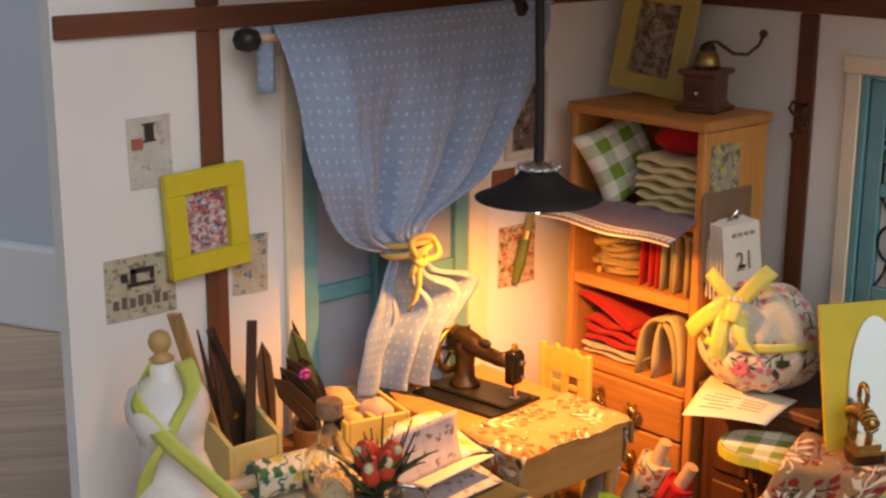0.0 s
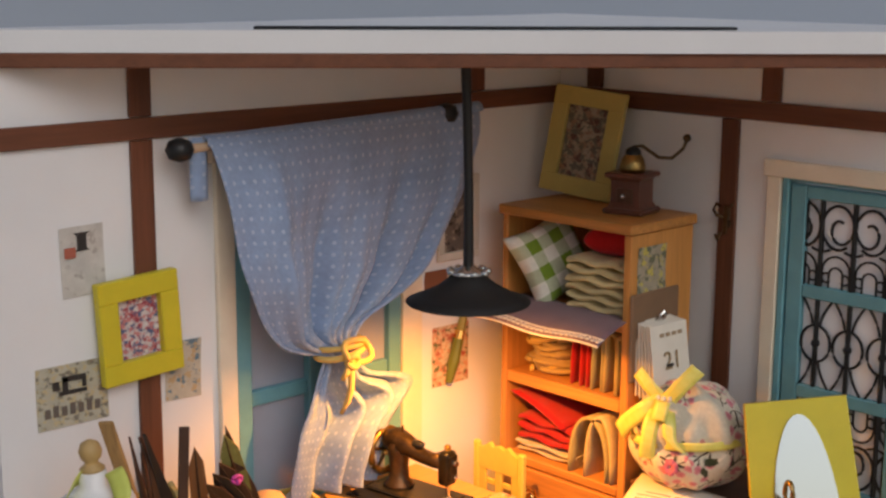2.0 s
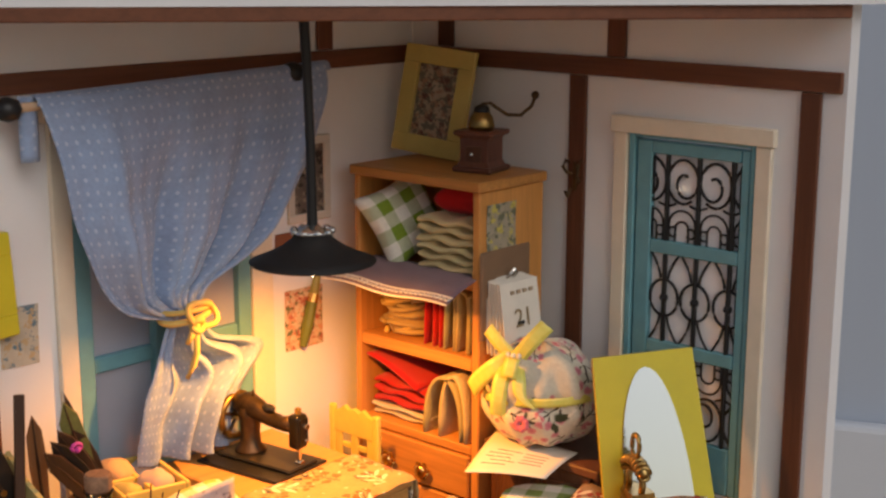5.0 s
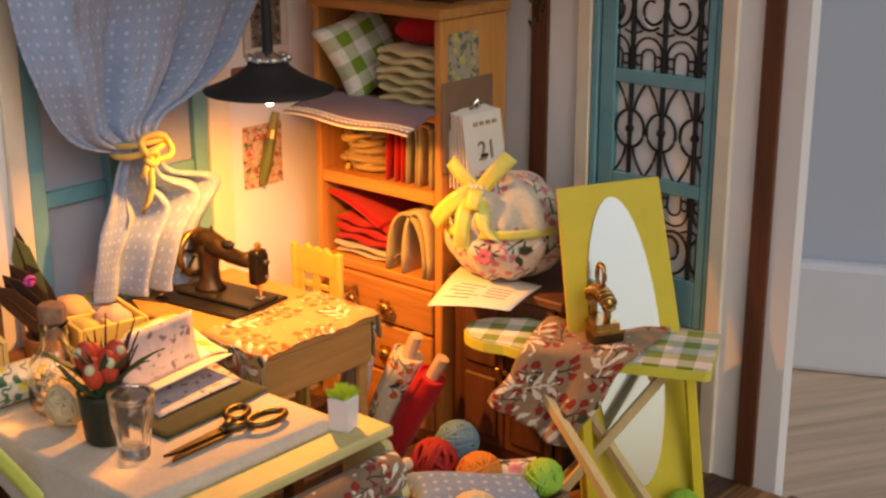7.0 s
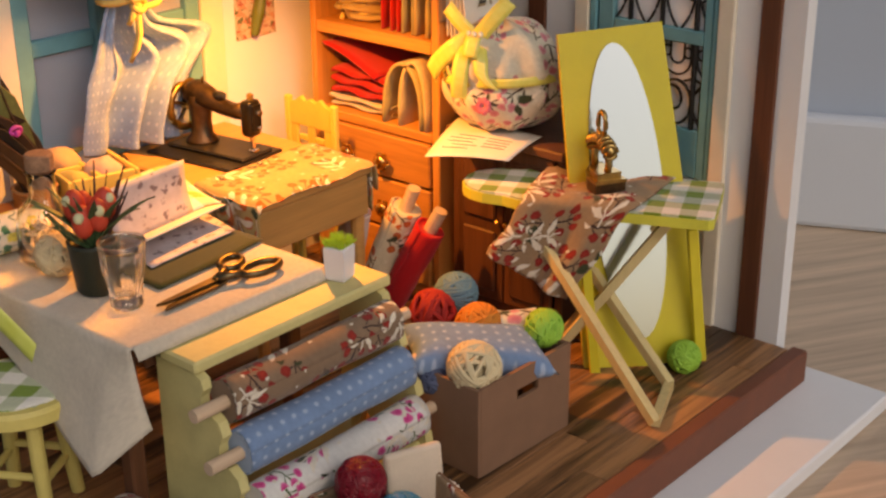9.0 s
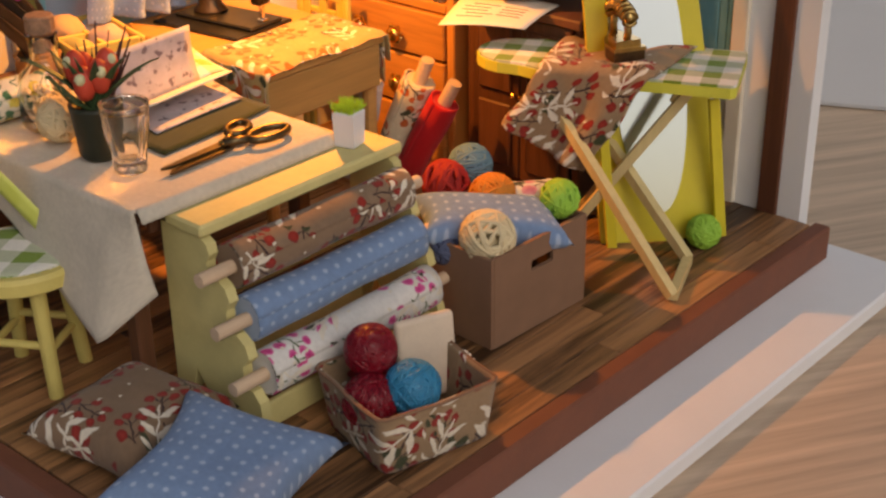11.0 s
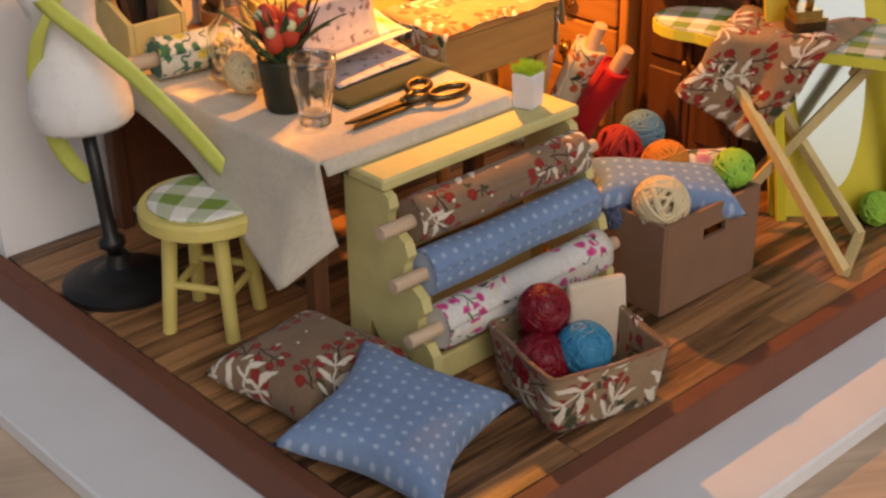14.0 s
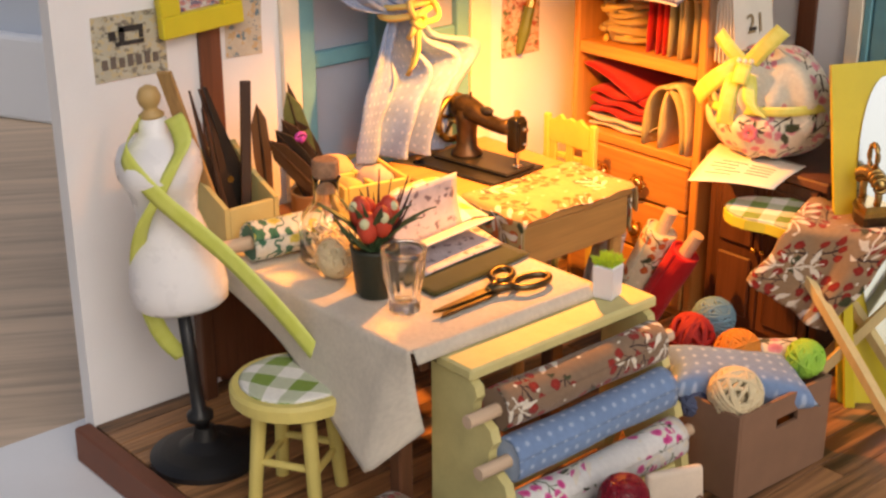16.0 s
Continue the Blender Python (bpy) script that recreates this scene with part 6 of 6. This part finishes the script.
for k in range(13):
    a = 2.4 * k
    part("leaf", blade(B(), (1.2 * math.cos(a), 1.2 * math.sin(a), 10.6), a, 12 + 5 * ((k * 7) % 5) / 4, 4.5 + 4.5 * ((k * 3) % 4) / 3, 3.0 if k % 3 else 1.6), LEAF, po, smooth=True)
FLOWER = plain("red_petal", (0.55, 0.06, 0.03), 0.5, vary=0.2)
for k in range(6):
    a = 1.05 * k + 0.4
    c = (3.6 * math.cos(a), 3.6 * math.sin(a), 17.5 + 1.4 * (k % 3))
    fl_ = part("flower", ball(B(), c, 2.9, 12, 0.95, 0.95, 1.35), FLOWER, po, "red flower with a pale centre", True)
    part("stem", tube(B(), [(0.6 * math.cos(a), 0.6 * math.sin(a), 10), (c[0], c[1], c[2] - 2.5)], 0.5, 6), LEAF, po)
    part("centre", ball(B(), (c[0] * 1.35 - 0.9, c[1] * 1.35 - 0.9, c[2] + 1.6), 1.3, 10), plain("cream_centre", (0.62, 0.6, 0.35), 0.6), fl_, "", True)
for k in range(7):
    a = -0.9 + 0.33 * k
    part("twig", tube(B(), [(2.4 * math.cos(a), 2.4 * math.sin(a), 11), (6 * math.cos(a), 6 * math.sin(a), 17 + k % 3), (9.5 * math.cos(a), 9.5 * math.sin(a), 23.5 + 2 * (k % 3))], [0.5, 0.4, 0.2], 6), plain("maroon_twig", (0.06, 0.022, 0.02), 0.6), po)
for k in range(5):
    a = 2.2 + 0.3 * k
    part("twig", tube(B(), [(2 * math.cos(a), 2 * math.sin(a), 11), (6.5 * math.cos(a), 6.5 * math.sin(a), 14 + k % 2), (10.5 * math.cos(a), 10.5 * math.sin(a), 18 + k % 3)], [0.45, 0.35, 0.2], 6), LEAF, po)

CLEAR = glass("clear_glass", (0.97, 0.98, 0.97))
gl = thing("drinking_glass", "empty fluted clear drinking glass", "glass", -147.8, -73.5, TZ + 0.1)
gl.scale = (0.88, 0.88, 0.92)
bm = B()
prof = [(0.3, 0.02), (3.2, 0.02), (3.5, 0.5), (3.6, 4), (4.6, 8.8), (5.2, 13.2), (5.3, 14.6), (4.85, 14.7), (4.4, 12.6), (3.8, 8.8), (2.9, 4.2), (2.6, 2.9), (0.3, 2.7)]
rs = []
for r, z in prof:
    rs.append([bm.verts.new(((r * (1 + (0.055 * math.cos(12 * a) if 0.4 < z < 10 and r > 3.1 else 0))) * math.cos(a), (r * (1 + (0.055 * math.cos(12 * a) if 0.4 < z < 10 and r > 3.1 else 0))) * math.sin(a), z)) for a in [2 * math.pi * k / 72 for k in range(72)]])
skin(bm, rs)
ob = part("tumbler", bm, CLEAR, gl, smooth=True)
RIMG = glass("bright_glass_edge", (0.97, 0.98, 0.97), 0.0, 1.4)
part("rim", tube(B(), [(5.1 * math.cos(a), 5.1 * math.sin(a), 14.75) for a in [2 * math.pi * k / 40 for k in range(40)]], 0.28, 6, True), RIMG, gl, "bright rim", True)
part("thick_base", lathe(B(), [(2.9, 0.15), (3.2, 0.6), (2.9, 2.2), (2.2, 2.5)], (0, 0, 0), 24), RIMG, gl, "thick glass base", True)
ob.visible_shadow = False

bt = thing("corked_bottle", "round glass bottle with a cork, full of cream shavings", "bottle", -143.5, -42.0, TZ + 0.1)
ob = part("bottle", lathe(B(), [(0.3, 0.02), (5.4, 0.05), (6.3, 1.4), (6.4, 8), (5.6, 11.2), (3.3, 13.6), (2.8, 15), (2.9, 19), (3.3, 19.6), (2.4, 19.6), (2.3, 15), (2.9, 13.2), (5.0, 10.9), (5.8, 8), (5.7, 1.6), (0.3, 0.9)], (0, 0, 0), 32), CLEAR, bt, "clear glass bottle", True)
ob.visible_shadow = False
part("cork", lathe(B(), [(2.2, 16.2), (2.25, 19.6), (3.0, 20.2), (3.0, 23.2), (2.6, 23.6)], (0, 0, 0), 18), plain("cork", (0.3, 0.17, 0.1), 0.85, vary=0.4, scale=600), bt, "brown cork")
bm = B()
for k in range(40):
    a0, r0, z0 = random.uniform(0, 6.28), random.uniform(1.0, 5.0), random.uniform(1.6, 8.0)
    tube(bm, [(r0 * math.cos(a0) + 0.9 * math.cos(x), r0 * math.sin(a0) * 0.98 + 0.9 * math.sin(x), z0 + 0.5 * math.sin(2 * x + k)) for x in [2 * math.pi * j / 9 for j in range(9)]], 0.35, 5, True)
tagged(part("shavings", bm, RAFFIA, bt, "curled cream shavings"), kind="stuff")
yarn("loose ball of cream shavings on the table", (-147.2, -50.3, TZ + 4.6), 4.3, RAFFIA, 34, 0.42, group="table yarn")

roll("cloth_roll", "green and white cloth roll lying on the table", (-157.0, -31.2, TZ + 4.7), (-139.5, -33.5, TZ + 4.7), 4.5, floral("green_white_print", (0.66, 0.66, 0.58), (((0.05, 0.16, 0.09), 6.0, 0.36, 0.6), ((0.55, 0.5, 0.1), 5.0, 0.28, 0.5)), branch=(0.05, 0.15, 0.1), lines=0.02), 6.5, 2, "table rolls", 1.6)

wp = thing("white_pot", "small white square pot with lime grass", "plant", -107.4, -91.8, 41.5, 15)
wp.scale = (0.7, 0.7, 0.85)
bm = B()
skin(bm, [ring(bm, (0, 0, z), (0, 0, 1), r, 4, 1, math.pi / 4) for r, z in ((4.1, 0.05), (4.5, 0.5), (4.9, 8.4), (4.4, 8.8))])
part("pot", bm, plain("white_glaze", (0.74, 0.74, 0.78), 0.3, vary=0.03), wp)
bm = B()
for k in range(260):
    x, y = random.uniform(-3.0, 3.0), random.uniform(-3.0, 3.0)
    h = random.uniform(1.2, 2.8)
    dx, dy = x * 0.35 + random.uniform(-1, 1), y * 0.35 + random.uniform(-1, 1)
    tube(bm, [(x, y, 8.4), (x + dx * 0.5, y + dy * 0.5, 8.6 + h * 0.6), (x + dx, y + dy, 8.6 + h)], [0.2, 0.17, 0.08], 4)
tagged(part("grass", bm, plain("lime_grass", (0.42, 0.62, 0.04), 0.7, vary=0.3, scale=800), wp, "short lime green grass"), kind="stuff")

sc = thing("scissors", "antique bronze tailor scissors lying on the linen", "scissors", -128.6, -79.6, TZ + 0.9, 4)
sc.scale = (0.9, 0.9, 1)
HOT = plain("worn_bronze", (0.13, 0.095, 0.05), 0.36, 0.95, vary=0.4, scale=500)
part("blade", prism(B(), [(-18.5, -1.2), (-17, -0.1), (-3, 1.1), (1, 0.6), (1, -0.9), (-3, -1.6)], -0.55, 0.0, flip), HOT, sc, "dark worn blade")
part("blade", prism(B(), [(-18.8, 1.2), (-17.0, 0.2), (-3, -0.4), (1, 0.2), (1, 1.6), (-3, 1.9)], 0.02, 0.6, flip), HOT, sc, "dark worn blade")
part("pivot", lathe(B(), [(1.1, 0.5), (1.1, 1.0), (0.6, 1.3)], (-1.2, 0.5, 0), 12), GOLD, sc)
for cx, cy, ra, rb_, tilt, z in ((9.3, -3.0, 5.2, 2.8, -0.1, 0.5), (7.0, 4.2, 3.7, 2.4, 0.45, 0.6)):
    part("handle", tube(B(), [(cx + ra * math.cos(a) * math.cos(tilt) - rb_ * math.sin(a) * math.sin(tilt), cy + ra * math.cos(a) * math.sin(tilt) + rb_ * math.sin(a) * math.cos(tilt), z) for a in [2 * math.pi * k / 26 for k in range(26)]], 0.85, 8, True), HOT, sc, "dark oval finger loop", True)
    part("shank", tube(B(), [(-1.5, 0.3, 0.5), (2.0, cy * 0.35, 0.6), (cx - ra * 0.9, cy * 0.85, z)], [1.0, 0.95, 0.85], 8), HOT, sc, smooth=True)

FELT = cloth("dark_olive_felt", (0.055, 0.06, 0.018))
bm = B()
sheet(bm, lambda u, v: (-139 + 31 * u, -72.5 + 13.5 * v + 4.5 * u - 1.0 * math.sin(2 * u), TZ + 0.7 + 0.25 * math.sin(5 * u) * v), 16, 8, 31, 14, 0.5)
single("felt_sheet", bm, FELT, "dark olive felt sheet under the papers", "cloth", smooth=True)
PB = printed("lilac_print", (0.5, 0.47, 0.52), ((0.16, 0.13, 0.16),), 3.4, 0.3)
bm = B()
sheet(bm, lambda u, v: (-134.5 + 25 * u + 4 * v, -64.5 + 18 * v + 2.5 * u, TZ + 1.3 + 0.7 * u * (1 - u)), 12, 8, 28, 20, 0.15)
single("paper_sheet", bm, PB, "lilac printed paper lying on the felt", "paper", smooth=True)
bk = thing("open_booklet", "open lilac booklet with printed pages", "booklet", -123, -52, TZ + 1.9, 8)
bm = B()
sheet(bm, lambda u, v: (-11 + 24 * u, 1 + 1.8 * v + 0.8 * math.sin(3 * v), 0.3 + 12.5 * v), 10, 8, 24, 13, 0.2)
part("raised_page", bm, PB, bk, smooth=True)
bm = B()
sheet(bm, lambda u, v: (-11 + 25 * u, 1 - 8.5 * v, 0.4 + 4.8 * v - 1.5 * v * v), 10, 8, 25, 10, 0.35)
part("lower_page", bm, PAPER, bk, smooth=True)
bm = B()
sheet(bm, lambda u, v: (-124 + 22 * u, -47 + 18 * v - 2 * u, TZ + 0.9 + 5.6 * math.sin(2.2 * u) * (0.3 + v) + 0.5 * math.sin(9 * u + 5 * v)), 14, 12, 24, 20, 0.3)
YG = gingham("lime_gingham", (0.42, 0.44, 0.08), 7.5)
single("gingham_cloth", bm, YG, "lime gingham cloth lying loosely on the table", "cloth", smooth=True)

# sorting tray by the window
tr_ = thing("sorting_tray", "yellow wooden tray with compartments and scraps", "tray", -113.8, -14.0, TZ + 0.1, -13)
TRAYC = plain("tray_yellow", (0.7, 0.5, 0.12), 0.5)
part("bottom", box(B(), -7.6, 7.6, -10.6, 10.6, 0, 1), TRAYC, tr_)
for b in ((-8.8, -7.7, -11.8, 11.8, 0, 7.6), (7.7, 8.8, -11.8, 11.8, 0, 7.6), (-7.6, 7.6, -11.8, -10.7, 0, 7.6), (-7.6, 7.6, 10.7, 11.8, 0, 7.6)):
    part("side", box(B(), *b, 0.25), TRAYC, tr_)
part("divider", box(B(), -0.6, 0.6, -10.5, 10.5, 1, 7.0, 0.1), TRAYC, tr_)
part("divider", box(B(), -7.5, -0.7, -0.6, 0.6, 1, 7.0, 0.1), TRAYC, tr_)
for k, (c, r, col, lab) in enumerate((((-115.6, -7.6, TZ + 7.0), 4.6, (0.6, 0.36, 0.18), "peach"), ((-111.4, -18.2, TZ + 5.8), 4.4, (0.55, 0.38, 0.3), "dusty pink"), ((-107.6, -8, TZ + 5.4), 3.8, (0.42, 0.42, 0.4), "grey"), ((-119.2, -17.6, TZ + 5.2), 3.6, (0.5, 0.4, 0.12), "olive yellow"))):
    m = cloth("scrap_%s" % lab.split()[0], col)
    bm = B()
    ball(bm, (0, 0, 0), r, 18, 1.0, 1.05, 0.75)
    for v in bm.verts:
        v.co += v.co.normalized() * 0.9 * noise.noise(v.co * 0.35 + Vector((k * 7, 0, 0)))
    single("cloth_scrap", bm, m, "crumpled %s cloth scrap in the tray" % lab, "cloth scrap", *c, smooth=True, group="cloth scraps")

# ---- tool holder with its tools ----
ho = thing("tool_holder", "pale yellow wooden tool holder on the table", "tool holder", -151, -15.5, TZ + 0.1, 0)
HOL = plain("holder_yellow", (0.52, 0.46, 0.2), 0.55)
slope = [(-8.5, 0), (8.5, 0), (8.5, 20), (2, 15), (-8.5, 10.5)]
for x in (-6.6, 6.6):
    part("side", prism(B(), slope, -0.6, 0.6, tm(x, 0, 0, 0, 0, 90)), HOL, ho)
part("front", box(B(), -5.9, 5.9, -8.5, -7.4, 0, 10.2, 0.2), HOL, ho)
part("back", box(B(), -5.9, 5.9, 7.4, 8.5, 0, 19.6, 0.2), HOL, ho)
part("bottom", box(B(), -5.9, 5.9, -7.3, 7.3, 0, 1), HOL, ho)
UMBER = wood("umber_stick", (0.055, 0.028, 0.017), 0.45, 2, 0.3)
DARKLEAF = plain("dark_feather", (0.018, 0.014, 0.012), 0.55, vary=0.3)


def tool(name, label, cat, p0, p1, r0, r1, m, flat=False):
    t = thing(name, label, cat, *p0, group="tools")
    d = Vector(p1) - Vector(p0)
    if flat:
        bm = B()
        L = d.length
        q = d.to_track_quat("Z", "Y").to_matrix().to_4x4()
        box(bm, -r0, r0, -0.5, 0.5, 0, L, 0.2, q @ tm(0, 0, 0, 0, 0, 35))
        part("strip", bm, m, t)
    else:
        part("shaft", tube(B(), [(0, 0, 0), d * 0.5, d], [r0, (r0 + r1) / 2, r1], 10), m, t)
    return t


tool("wooden_ruler", "light wooden ruler standing in the holder", "ruler", (-154, -15.5, TZ + 2), (-164.6, -13.5, TZ + 41), 1.9, 1.9, wood("ruler_wood", (0.4, 0.24, 0.09), 0.5, 2), True)
tool("wooden_ruler", "dark wooden ruler standing in the holder", "ruler", (-149, -18, TZ + 2), (-145.5, -15.5, TZ + 36), 1.2, 1.2, UMBER, True)
for p0, p1, r in (((-152, -14, TZ + 2), (-155.5, -8, TZ + 34), 1.5), ((-153, -17, TZ + 2), (-156, -15, TZ + 27), 1.3), ((-150, -12, TZ + 2), (-152, -7, TZ + 29), 1.1)):
    t = tool("marking_pencil", "dark pointed stick in the holder", "tool", p0, p1, r, 0.25, UMBER)
t = thing("shears", "dark wooden handled shears standing closed in the holder", "shears", -148.5, -14.5, TZ + 4.0, group="tools")
for side, tip in ((-1, -8.2), (1, -6.4)):
    bm = B()
    prism(bm, [(0.2 * side, 0), (4.2 * side, 0), (3.0 * side - 2.2, 14), (1.6 * side - 5.0, 24), (tip, 32), (tip - 0.6, 32), (0.3 * side - 4.4, 20)], 0.1 * side, 0.9 * side)
    part("blade", bm, UMBER if side < 0 else DARKLEAF, t, "dark pointed blade")
part("rivet", cyl(B(), (-2.4, -1.3, 10), (-2.4, 1.2, 10), 0.8, 0.8, 10), BRASS, t)
# low jar with dark strips and feathers that lean out of it
ja = thing("brush_jar", "brown wooden jar holding dark strips and feathers", "jar", -129.6, -17.0, TZ + 0.1)
part("jar", lathe(B(), [(4.6, 0), (5.0, 1), (5.0, 6.0), (5.3, 6.6), (4.5, 6.6), (4.3, 3), (0.3, 2.4)], (0, 0, 0), 20, False), wood("jar_wood", (0.3, 0.15, 0.06), 0.5, 2), ja, smooth=True)
part("jar_base", cyl(B(), (0, 0, 0.02), (0, 0, 1.0), 4.5, 4.6, 20), WALNUT, ja)


def strip(x0, z0, x1, z1, w, y, m, name, label):
    """A pointed flat strip from its foot to its tip, with a raised rib."""
    t = thing(name, label, name.replace("_", " "), x0, y, z0, group="strips in the jar")
    d = Vector((x1 - x0, 0, z1 - z0))
    L, up = d.length, d.normalized()
    back = Vector((0.5, 0.86, 0.1))
    back = (back - up * back.dot(up)).normalized()
    side = back.cross(up)
    q = Matrix((side, back, up)).transposed().to_4x4()
    out = [(-w * 0.3, 0), (w * 0.3, 0), (w * 0.5, L * 0.55), (w * 0.42, L * 0.85), (0, L), (-w * 0.45, L * 0.8), (-w * 0.5, L * 0.5)]
    part("strip", prism(B(), out, -0.35, 0.35, q), m, t)
    part("rib", tube(B(), [q @ Vector((0, -0.4, 0)), q @ Vector((0, -0.6, L * 0.5)), q @ Vector((0, -0.4, L * 0.97))], [0.45, 0.4, 0.2], 6), UMBER, t)
    return t


for k in range(5):
    strip(-126.6 + 0.9 * k, TZ + 4.0 + 0.3 * k, -143.0 + 2.8 * k, 66.5 + 1.6 * (k % 3), 5.0, -20.0 + 1.4 * k, DARKLEAF if k % 2 else UMBER, "dark_strip", "dark pointed strip leaning out of the jar")
strip(-131.0, TZ + 4.5, -138.4, 65.0, 2.6, -18.0, DARKLEAF, "dark_strip", "short dark strip leaning out of the jar")
strip(-126.0, TZ + 5, -133.6, 75.0, 5.4, -14.2, plain("olive_feather", (0.2, 0.19, 0.05), 0.6, vary=0.3, scale=500), "feather", "broad olive feather standing in the jar")
strip(-125.2, TZ + 5, -132.8, 77.0, 2.2, -13.4, DARKLEAF, "feather", "narrow dark feather standing in the jar")
strip(-138.6, TZ + 3, -140.6, 73.0, 4.2, -12.0, wood("russet_blade", (0.2, 0.085, 0.03), 0.5, 2), "russet_strip", "russet wooden strip standing behind the jar")
t = thing("ribbon_tuft", "small magenta ribbon tuft among the brushes", "ribbon", -135.0, -21.4, TZ + 21.5)
part("knot", ball(B(), (0, 0, 0), 0.8, 10), plain("magenta_ribbon", (0.45, 0.05, 0.35), 0.5), t)
part("loop", tube(B(), [(1.3 * math.cos(a), 0.3, 0.6 + 0.8 * math.sin(a)) for a in [2 * math.pi * q / 12 for q in range(12)]], 0.45, 6, True), plain("magenta_loop", (0.45, 0.05, 0.35), 0.5), t)

# ---- floor planks ----
random.seed(5)
floor_ob = bpy.data.objects["floor"]
plank_meshes = {}
row = 0
y = -142.3
while y < -0.8:
    w = min(6.2, -0.4 - y)
    x = -182.8
    first = 38 + 47 * ((row * 0.618) % 1)
    while x < -0.3:
        L = min(first if x < -182 else 64.0, -0.2 - x)
        if -0.2 - (x + L) < 12:
            L = -0.2 - x
        key = (round(L, 1), round(w, 1))
        if key not in plank_meshes:
            plank_meshes[key] = mesh_of("plank", box(B(), 0, L - 0.16, 0, w - 0.16, -0.85, 0.0, 0.14), FLOOR_WOOD)
        ob = new("plank", plank_meshes[key])
        ob.location = (x * MM, y * MM, 0)
        ob.parent = floor_ob
        x += L
    y += w
    row += 1
